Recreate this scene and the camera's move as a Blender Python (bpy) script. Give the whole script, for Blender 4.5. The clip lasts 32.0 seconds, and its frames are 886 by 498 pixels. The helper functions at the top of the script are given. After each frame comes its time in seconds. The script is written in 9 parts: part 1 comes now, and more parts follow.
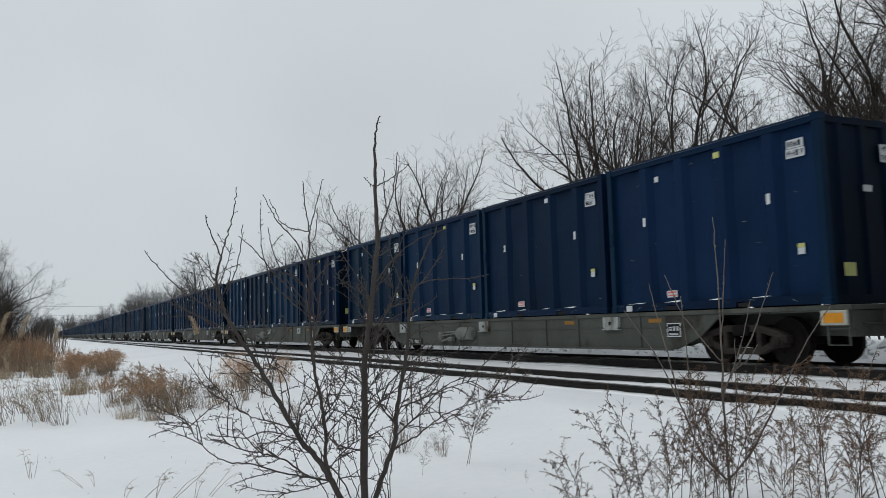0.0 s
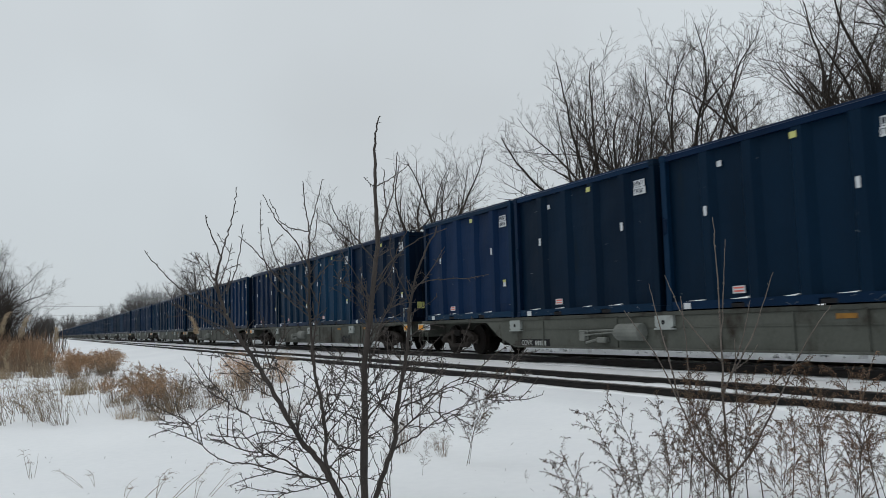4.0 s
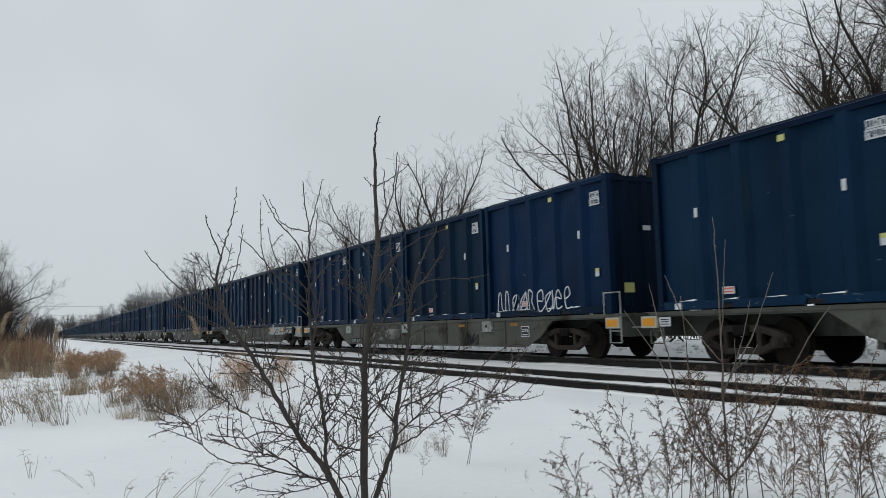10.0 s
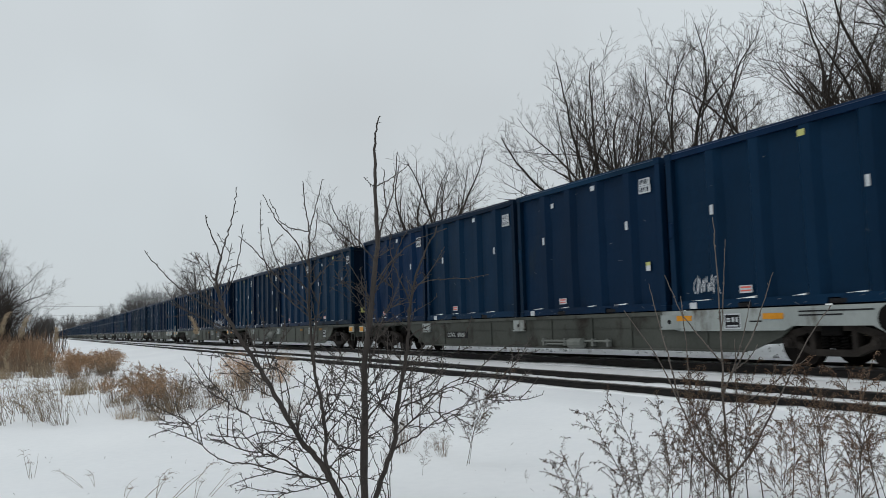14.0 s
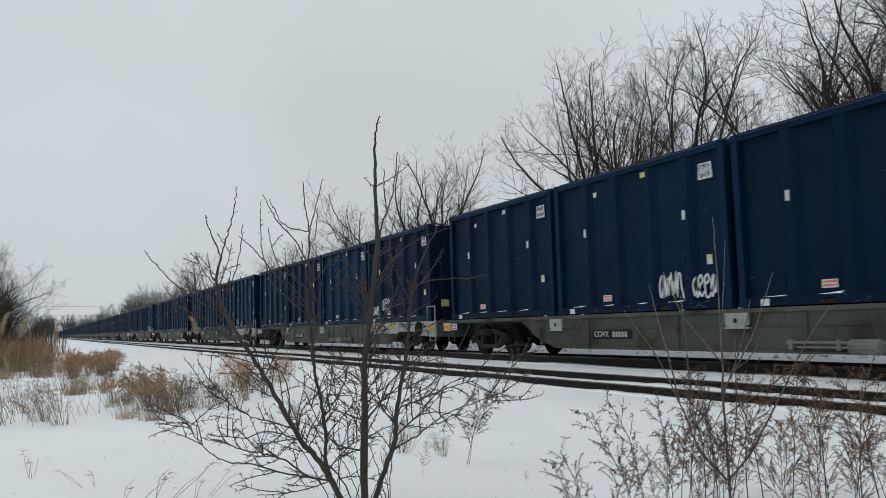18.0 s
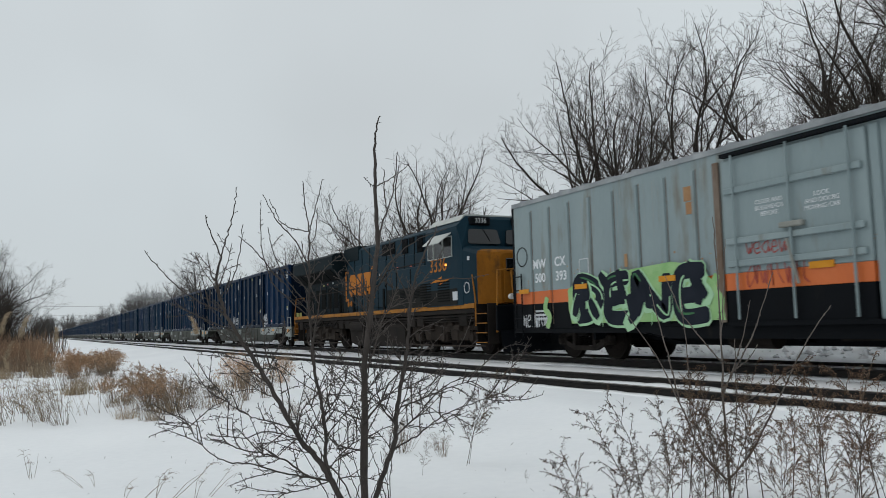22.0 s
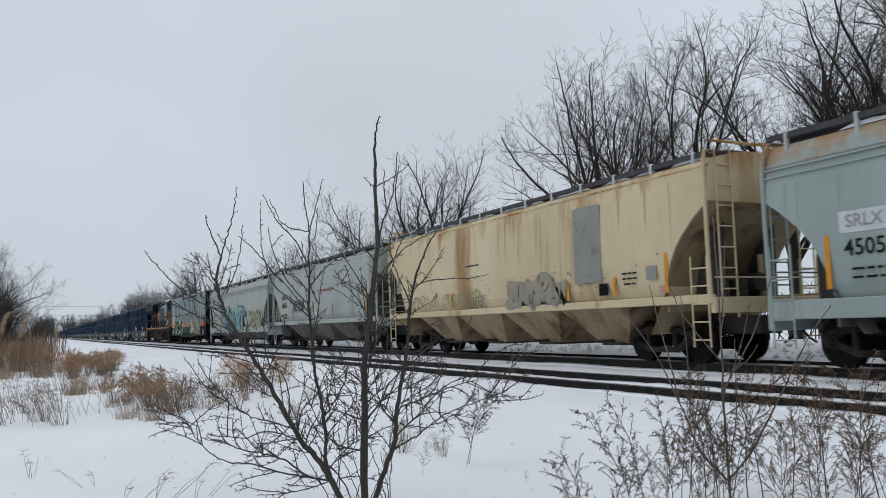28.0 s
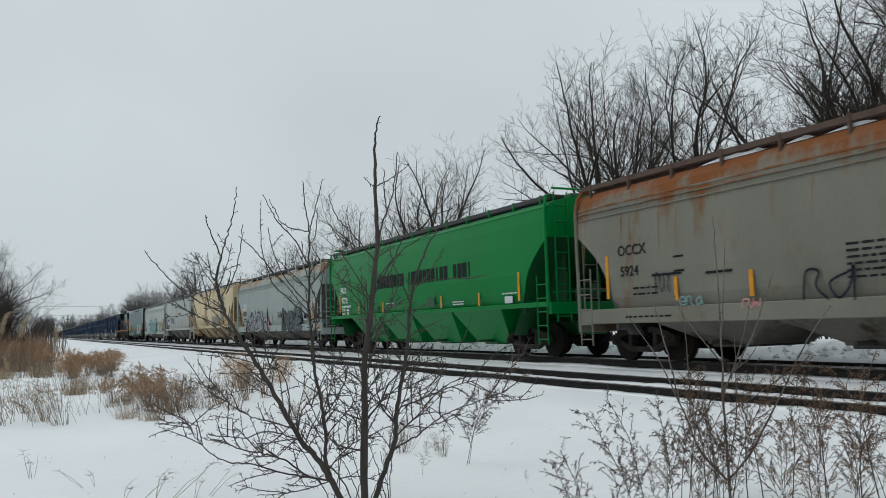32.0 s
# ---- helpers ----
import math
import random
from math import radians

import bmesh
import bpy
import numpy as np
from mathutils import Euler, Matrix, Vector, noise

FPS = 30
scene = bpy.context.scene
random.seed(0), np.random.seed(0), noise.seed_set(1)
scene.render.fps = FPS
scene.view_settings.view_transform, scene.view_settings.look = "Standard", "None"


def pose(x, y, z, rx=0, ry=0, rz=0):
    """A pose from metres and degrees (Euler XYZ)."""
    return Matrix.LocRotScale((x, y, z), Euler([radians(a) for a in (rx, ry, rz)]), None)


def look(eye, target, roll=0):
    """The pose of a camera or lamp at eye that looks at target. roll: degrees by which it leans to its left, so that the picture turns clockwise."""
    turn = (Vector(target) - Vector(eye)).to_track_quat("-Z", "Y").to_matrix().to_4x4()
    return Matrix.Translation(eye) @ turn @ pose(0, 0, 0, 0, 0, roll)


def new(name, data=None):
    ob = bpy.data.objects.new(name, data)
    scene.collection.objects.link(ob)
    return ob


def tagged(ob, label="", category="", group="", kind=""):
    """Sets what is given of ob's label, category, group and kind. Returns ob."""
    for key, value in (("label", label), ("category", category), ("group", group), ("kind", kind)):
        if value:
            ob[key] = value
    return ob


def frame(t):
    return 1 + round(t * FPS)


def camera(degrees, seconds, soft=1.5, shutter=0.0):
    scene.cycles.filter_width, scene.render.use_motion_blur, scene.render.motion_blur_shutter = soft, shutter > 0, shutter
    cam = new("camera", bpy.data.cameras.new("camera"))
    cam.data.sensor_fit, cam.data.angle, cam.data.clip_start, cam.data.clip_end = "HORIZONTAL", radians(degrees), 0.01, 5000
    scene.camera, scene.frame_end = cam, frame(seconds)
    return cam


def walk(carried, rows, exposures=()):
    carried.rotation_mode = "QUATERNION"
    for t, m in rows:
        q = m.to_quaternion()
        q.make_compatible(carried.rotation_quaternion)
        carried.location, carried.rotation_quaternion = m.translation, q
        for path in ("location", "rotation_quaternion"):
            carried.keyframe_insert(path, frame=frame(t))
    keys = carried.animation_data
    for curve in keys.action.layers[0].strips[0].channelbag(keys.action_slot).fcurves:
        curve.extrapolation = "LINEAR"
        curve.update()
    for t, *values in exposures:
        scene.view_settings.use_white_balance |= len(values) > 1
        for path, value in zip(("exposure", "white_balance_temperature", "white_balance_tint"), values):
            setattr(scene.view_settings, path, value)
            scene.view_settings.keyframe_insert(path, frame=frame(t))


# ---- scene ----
YAW, PITCH = radians(26.243), radians(5.352)
EYE = Vector((0.0, 0.0, 1.60))
AIM = Vector((math.sin(YAW) * math.cos(PITCH), math.cos(YAW) * math.cos(PITCH), math.sin(PITCH)))
SECONDS = 32.0
cam = camera(56.92, SECONDS, soft=0.45, shutter=0.15)
walk(cam, [(0.0, look(EYE, EYE + AIM, -1.578)), (SECONDS, look(EYE, EYE + AIM, -1.578))],
     ((0.0, 0.0, 6440, 12), (25.5, 0.0, 6470, 11), (27.6, 0.0, 6200, 15), (29.4, 0.0, 6150, 14), (30.4, 0.0, 6350, 10), (SECONDS, 0.0, 6380, 9)))

# ---- plan: the tracks run along y, the train rolls towards +y ----
MAIN_X, MAIN_Z = 13.48, 0.66        # centre line and rail top of the main track
SIDE_X, SIDE_Z = 9.65, 0.525        # the same of the siding
SPEED = 11.2
TREE_X = 24.0

# ---- light ----
world = bpy.data.worlds.new("overcast")
scene.world = world
world.use_nodes = True
wn, wl = world.node_tree.nodes, world.node_tree.links
wn.clear()
w_out, w_bg, w_mix = wn.new("ShaderNodeOutputWorld"), wn.new("ShaderNodeBackground"), wn.new("ShaderNodeMix")
w_sky, w_co, w_sep, w_ramp = wn.new("ShaderNodeTexSky"), wn.new("ShaderNodeTexCoord"), wn.new("ShaderNodeSeparateXYZ"), wn.new("ShaderNodeValToRGB")
w_sky.sky_type, w_sky.sun_disc = "NISHITA", False
w_sky.sun_elevation, w_sky.sun_rotation = radians(52), radians(313)
w_ramp.color_ramp.elements[0].position, w_ramp.color_ramp.elements[0].color = 0.0, (5.35, 5.86, 6.03, 1)
w_ramp.color_ramp.elements[1].position, w_ramp.color_ramp.elements[1].color = 0.75, (6.5, 7.0, 7.15, 1)
w_noise = wn.new("ShaderNodeTexNoise")
w_noise.inputs["Scale"].default_value, w_noise.inputs["Detail"].default_value = 2.2, 3
w_cloud = wn.new("ShaderNodeMix")
w_cloud.data_type, w_cloud.blend_type = "RGBA", "SOFT_LIGHT"
w_cloud.inputs["Factor"].default_value = 0.035
w_mix.data_type = "RGBA"
w_mix.inputs["Factor"].default_value = 0.975
wl.new(w_co.outputs["Generated"], w_sep.inputs[0])
wl.new(w_co.outputs["Generated"], w_noise.inputs["Vector"])
wl.new(w_sep.outputs["Z"], w_ramp.inputs["Fac"])
wl.new(w_ramp.outputs["Color"], w_cloud.inputs[6])
wl.new(w_noise.outputs["Fac"], w_cloud.inputs[7])
wl.new(w_sky.outputs["Color"], w_mix.inputs[6])
wl.new(w_cloud.outputs[2], w_mix.inputs[7])
wl.new(w_mix.outputs[2], w_bg.inputs["Color"])
wl.new(w_bg.outputs[0], w_out.inputs[0])
w_bg.inputs["Strength"].default_value = 0.102
sun = new("sun", bpy.data.lights.new("sun", "SUN"))
sun.data.energy, sun.data.angle, sun.data.color = 0.64, radians(40), (1.0, 0.97, 0.93)
sun.matrix_world = look((0, 0, 60), Vector((0, 0, 60)) + Vector((0.45, -0.42, -0.79)))


# ---- materials ----
def surface(name, a, b=None, scale=3.0, rough=0.7, metal=0.0, bump=0.1, fine=40.0, streak=1.0, spread=0.5, stain=None, stain_amount=0.0, stain_scale=1.5, each=0.0, hue=0.0, bump_dist=0.01, shine=0.5, top_stain=None):
    """A painted or natural surface: two colours mixed by coarse and fine noise, stretched upright by streak, with stains of a third colour."""
    m = bpy.data.materials.new(name)
    m.use_nodes = True
    n, l = m.node_tree.nodes, m.node_tree.links
    p = n["Principled BSDF"]
    b = b or tuple(min(1, c * 1.25) for c in a)
    co, mp = n.new("ShaderNodeTexCoord"), n.new("ShaderNodeMapping")
    mp.inputs["Scale"].default_value = (1, 1, 1 / streak)
    info = n.new("ShaderNodeObjectInfo")
    shift = n.new("ShaderNodeVectorMath")
    shift.operation = "ADD"
    ten = n.new("ShaderNodeMath")
    ten.operation, ten.inputs[1].default_value = "MULTIPLY", 37.0
    l.new(info.outputs["Random"], ten.inputs[0])
    l.new(co.outputs["Object"], shift.inputs[0])
    l.new(ten.outputs[0], shift.inputs[1])
    l.new(shift.outputs[0], mp.inputs["Vector"])
    n1, n2 = n.new("ShaderNodeTexNoise"), n.new("ShaderNodeTexNoise")
    n1.inputs["Scale"].default_value, n1.inputs["Detail"].default_value = scale, 6
    n2.inputs["Scale"].default_value, n2.inputs["Detail"].default_value = fine, 4
    l.new(mp.outputs[0], n1.inputs["Vector"])
    l.new(mp.outputs[0], n2.inputs["Vector"])
    add = n.new("ShaderNodeMath")
    add.operation = "MULTIPLY_ADD"
    add.inputs[1].default_value = 0.35
    l.new(n2.outputs["Fac"], add.inputs[0])
    l.new(n1.outputs["Fac"], add.inputs[2])
    rng = n.new("ShaderNodeMapRange")
    rng.inputs["From Min"].default_value, rng.inputs["From Max"].default_value = 0.68 - spread / 2, 0.68 + spread / 2
    l.new(add.outputs[0], rng.inputs["Value"])
    mix = n.new("ShaderNodeMix")
    mix.data_type = "RGBA"
    mix.inputs[6].default_value, mix.inputs[7].default_value = (*a, 1), (*b, 1)
    l.new(rng.outputs[0], mix.inputs["Factor"])
    out = mix.outputs[2]
    if stain:
        n3 = n.new("ShaderNodeTexNoise")
        n3.inputs["Scale"].default_value, n3.inputs["Detail"].default_value, n3.inputs["Roughness"].default_value = stain_scale, 8, 0.65
        l.new(mp.outputs[0], n3.inputs["Vector"])
        r3 = n.new("ShaderNodeMapRange")
        r3.inputs["From Min"].default_value, r3.inputs["From Max"].default_value = 0.72 - stain_amount * 0.4, 0.82 - stain_amount * 0.3
        l.new(n3.outputs["Fac"], r3.inputs["Value"])
        m3 = n.new("ShaderNodeMix")
        m3.data_type = "RGBA"
        m3.inputs[7].default_value = (*stain, 1)
        l.new(r3.outputs[0], m3.inputs["Factor"])
        l.new(out, m3.inputs[6])
        out = m3.outputs[2]
    if top_stain:
        colour, z0, z1, amount = top_stain
        sep, hz, n5 = n.new("ShaderNodeSeparateXYZ"), n.new("ShaderNodeMapRange"), n.new("ShaderNodeTexNoise")
        n5.inputs["Scale"].default_value, n5.inputs["Detail"].default_value, n5.inputs["Roughness"].default_value = 0.9, 9, 0.7
        hz.inputs["From Min"].default_value, hz.inputs["From Max"].default_value = z0, z1
        l.new(co.outputs["Object"], sep.inputs[0])
        l.new(sep.outputs["Z"], hz.inputs["Value"])
        l.new(mp.outputs[0], n5.inputs["Vector"])
        sm, cut = n.new("ShaderNodeMath"), n.new("ShaderNodeMapRange")
        sm.operation, sm.inputs[1].default_value = "MULTIPLY_ADD", 2.2
        l.new(n5.outputs["Fac"], sm.inputs[0])
        l.new(hz.outputs[0], sm.inputs[2])
        cut.inputs["From Min"].default_value, cut.inputs["From Max"].default_value = 1.85 - amount, 2.2 - amount
        l.new(sm.outputs[0], cut.inputs["Value"])
        m5 = n.new("ShaderNodeMix")
        m5.data_type = "RGBA"
        m5.inputs[7].default_value = (*colour, 1)
        l.new(cut.outputs[0], m5.inputs["Factor"])
        l.new(out, m5.inputs[6])
        out = m5.outputs[2]
    if each:
        hsv = n.new("ShaderNodeHueSaturation")
        r4 = n.new("ShaderNodeMapRange")
        r4.inputs["To Min"].default_value, r4.inputs["To Max"].default_value = 1 - each, 1 + each
        l.new(info.outputs["Random"], r4.inputs["Value"])
        l.new(r4.outputs[0], hsv.inputs["Value"])
        if hue:
            r5, fr, ml = n.new("ShaderNodeMapRange"), n.new("ShaderNodeMath"), n.new("ShaderNodeMath")
            ml.operation, ml.inputs[1].default_value = "MULTIPLY", 7.3
            fr.operation = "FRACT"
            r5.inputs["To Min"].default_value, r5.inputs["To Max"].default_value = 0.5 - hue, 0.5 + hue
            l.new(info.outputs["Random"], ml.inputs[0])
            l.new(ml.outputs[0], fr.inputs[0])
            l.new(fr.outputs[0], r5.inputs["Value"])
            l.new(r5.outputs[0], hsv.inputs["Hue"])
        l.new(out, hsv.inputs["Color"])
        out = hsv.outputs[0]
    l.new(out, p.inputs["Base Color"])
    rr = n.new("ShaderNodeMapRange")
    rr.inputs["To Min"].default_value, rr.inputs["To Max"].default_value = max(0.03, rough - 0.12), min(1, rough + 0.12)
    l.new(n1.outputs["Fac"], rr.inputs["Value"])
    l.new(rr.outputs[0], p.inputs["Roughness"])
    p.inputs["Metallic"].default_value = metal
    p.inputs["Specular IOR Level"].default_value = shine
    if bump:
        bp = n.new("ShaderNodeBump")
        bp.inputs["Strength"].default_value, bp.inputs["Distance"].default_value = bump, bump_dist
        l.new(add.outputs[0], bp.inputs["Height"])
        l.new(bp.outputs[0], p.inputs["Normal"])
    return m


def glowing(name, colour, strength):
    m = bpy.data.materials.new(name)
    m.use_nodes = True
    p = m.node_tree.nodes["Principled BSDF"]
    p.inputs["Base Color"].default_value = (*colour, 1)
    p.inputs["Emission Color"].default_value, p.inputs["Emission Strength"].default_value = (*colour, 1), strength
    return m


SNOW = surface("snow", (0.72, 0.745, 0.765), (0.82, 0.84, 0.85), 0.25, 0.7, 0, 0.4, 9.0, bump_dist=0.03, shine=0.3)
SNOW_BANK = surface("trampled_snow", (0.62, 0.63, 0.65), (0.9, 0.91, 0.92), 1.6, 0.7, 0, 0.7, 14.0, bump_dist=0.05)
STEEL_RAIL = surface("weathered_rail", (0.010, 0.010, 0.0105), (0.028, 0.025, 0.023), 4, 0.8, 0.1, 0.3, shine=0.2)
RAIL_HEAD = surface("worn_rail_head", (0.10, 0.095, 0.09), (0.2, 0.19, 0.18), 6, 0.35, 0.9, 0.1)
BLUE = surface("navy_container_paint", (0.0019, 0.0100, 0.0260), (0.0036, 0.0195, 0.050), 0.8, 0.45, 0, 0.16, 30, 4.0, 0.6, (0.010, 0.019, 0.026), 0.24, 1.2, 0.36, hue=0.011, shine=0.05)
# darker navy for print, latches and roofs; on end walls it carries their shade
BLUE_DARK = surface("navy_end_shade_and_print", (0.0021, 0.0065, 0.0155), (0.0036, 0.0116, 0.0275), 1.5, 0.5, 0, 0.12, 30, 2.0, 0.6, (0.010, 0.012, 0.016), 0.12, 2.0, 0.3, shine=0.04)
LABEL_WHITE = surface("white_decal", (0.42, 0.45, 0.47), (0.58, 0.60, 0.62), 6, 0.6, 0, 0.0, stain=(0.2, 0.2, 0.2), stain_amount=0.25, stain_scale=5, shine=0.2)
LABEL_YELLOW = surface("yellow_decal", (0.42, 0.43, 0.14), (0.5, 0.5, 0.2), 6, 0.5, 0, 0.0, shine=0.2)
LABEL_RED = surface("red_decal", (0.55, 0.08, 0.06), (0.62, 0.14, 0.1), 6, 0.5, 0, 0.0)
INK = surface("dark_lettering_and_hollows", (0.008, 0.0085, 0.010), (0.02, 0.02, 0.022), 6, 0.7, 0, 0.0, shine=0.1)
FLAT_GREY = surface("grey_green_sill_paint", (0.042, 0.047, 0.040), (0.096, 0.102, 0.090), 0.6, 0.7, 0, 0.15, 20, 1.3, 0.6, (0.020, 0.016, 0.012), 0.5, 0.9, 0.2, shine=0.15)
RIG_GREY = surface("dusty_grey_pipework", (0.09, 0.10, 0.09), (0.19, 0.2, 0.185), 2, 0.7, 0, 0.1, shine=0.2)
FLAT_PALE = surface("pale_end_paint", (0.22, 0.245, 0.235), (0.34, 0.37, 0.36), 1.0, 0.6, 0, 0.12, 20, 2.0, 0.6, (0.07, 0.055, 0.04), 0.45, 1.6, shine=0.2)
REFLECT = surface("orange_reflector", (0.52, 0.20, 0.008), (0.62, 0.27, 0.02), 5, 0.4, 0, 0.0, shine=0.2)
YELLOW_EDGE = surface("silver_plate_frame", (0.30, 0.31, 0.26), (0.42, 0.42, 0.36), 5, 0.5, 0, 0.0, shine=0.2)
STENCIL_WHITE = surface("white_stencil_paint", (0.60, 0.63, 0.65), (0.72, 0.74, 0.76), 6, 0.6, 0, 0.0, shine=0.2)
TRUCK = surface("oily_cast_steel", (0.0026, 0.0025, 0.0025), (0.008, 0.0068, 0.0063), 3, 0.8, 0.0, 0.35, 25, shine=0.1)
WHEEL = surface("rusty_wheel_steel", (0.0045, 0.0038, 0.0035), (0.014, 0.010, 0.008), 3, 0.75, 0.0, 0.2, shine=0.14)
CAST = surface("dusty_cast_side_frame", (0.012, 0.0105, 0.0098), (0.045, 0.038, 0.033), 2.2, 0.85, 0, 0.3, 22, 1.0, 0.5, (0.10, 0.09, 0.08), 0.2, 3.0, shine=0.12)
BLACK = surface("black_car_paint", (0.0018, 0.0028, 0.0042), (0.0045, 0.0058, 0.0078), 1.3, 0.6, 0, 0.12, 25, 2.0, 0.6, (0.012, 0.011, 0.010), 0.2, 1.8, shine=0.08)
BARK = surface("grey_brown_bark", (0.022, 0.019, 0.017), (0.054, 0.046, 0.040), 2.5, 0.9, 0, 0.5, 30, 4.0, shine=0.15)
TWIG = surface("dark_twig_bark", (0.033, 0.027, 0.023), (0.07, 0.058, 0.048), 4, 0.9, 0, 0.1, shine=0.15)
# bark of the far woods: distance haze is mixed into this paler grey
FAR_BARK = surface("haze_pale_bark", (0.058, 0.055, 0.054), (0.11, 0.104, 0.10), 2.5, 0.9, 0, 0.2, 30, 4.0, shine=0.1)
BUSH_BARK = surface("shrub_bark", (0.030, 0.025, 0.022), (0.078, 0.063, 0.055), 5, 0.85, 0, 0.4, 60, 3.0)
STEM = surface("dry_weed_stem", (0.05, 0.038, 0.031), (0.12, 0.095, 0.075), 5, 0.9, 0, 0.1, each=0.3, shine=0.1)
PALE_STEM = surface("pale_sapling_bark", (0.085, 0.07, 0.06), (0.17, 0.145, 0.125), 5, 0.85, 0, 0.2)


def dry_leaf(name, *shades):
    """Dead leaf matter in which every small piece takes its own shade."""
    m = bpy.data.materials.new(name)
    m.use_nodes = True
    n, l = m.node_tree.nodes, m.node_tree.links
    p, geo, ramp = n["Principled BSDF"], n.new("ShaderNodeNewGeometry"), n.new("ShaderNodeValToRGB")
    info, hsv, span = n.new("ShaderNodeObjectInfo"), n.new("ShaderNodeHueSaturation"), n.new("ShaderNodeMapRange")
    while len(ramp.color_ramp.elements) < len(shades):
        ramp.color_ramp.elements.new(0.5)
    for k, (e, c) in enumerate(zip(ramp.color_ramp.elements, shades)):
        e.position, e.color = k / (len(shades) - 1), (*c, 1)
    span.inputs["To Min"].default_value, span.inputs["To Max"].default_value = 0.75, 1.25
    l.new(geo.outputs["Random Per Island"], ramp.inputs["Fac"])
    l.new(info.outputs["Random"], span.inputs["Value"])
    l.new(span.outputs[0], hsv.inputs["Value"])
    l.new(ramp.outputs["Color"], hsv.inputs["Color"])
    l.new(hsv.outputs[0], p.inputs["Base Color"])
    p.inputs["Roughness"].default_value, p.inputs["Specular IOR Level"].default_value = 0.95, 0.1
    return m


SEED = dry_leaf("brown_seed_plume", (0.030, 0.022, 0.018), (0.075, 0.052, 0.038), (0.15, 0.10, 0.066))
TAN_SEED = dry_leaf("rusty_seed_plume", (0.06, 0.038, 0.026), (0.145, 0.088, 0.058), (0.27, 0.18, 0.12))
RUST_GRASS = dry_leaf("rusty_dead_grass", (0.22, 0.12, 0.068), (0.38, 0.225, 0.13), (0.50, 0.325, 0.205), (0.58, 0.45, 0.32))
REED_BROWN = dry_leaf("brown_reed_bed", (0.15, 0.095, 0.062), (0.23, 0.15, 0.10), (0.32, 0.22, 0.145))
STRAW = dry_leaf("straw_grass", (0.20, 0.145, 0.095), (0.36, 0.28, 0.19), (0.48, 0.40, 0.29))
STALK = dry_leaf("dry_brown_stalks", (0.10, 0.075, 0.058), (0.20, 0.155, 0.115), (0.33, 0.265, 0.19))


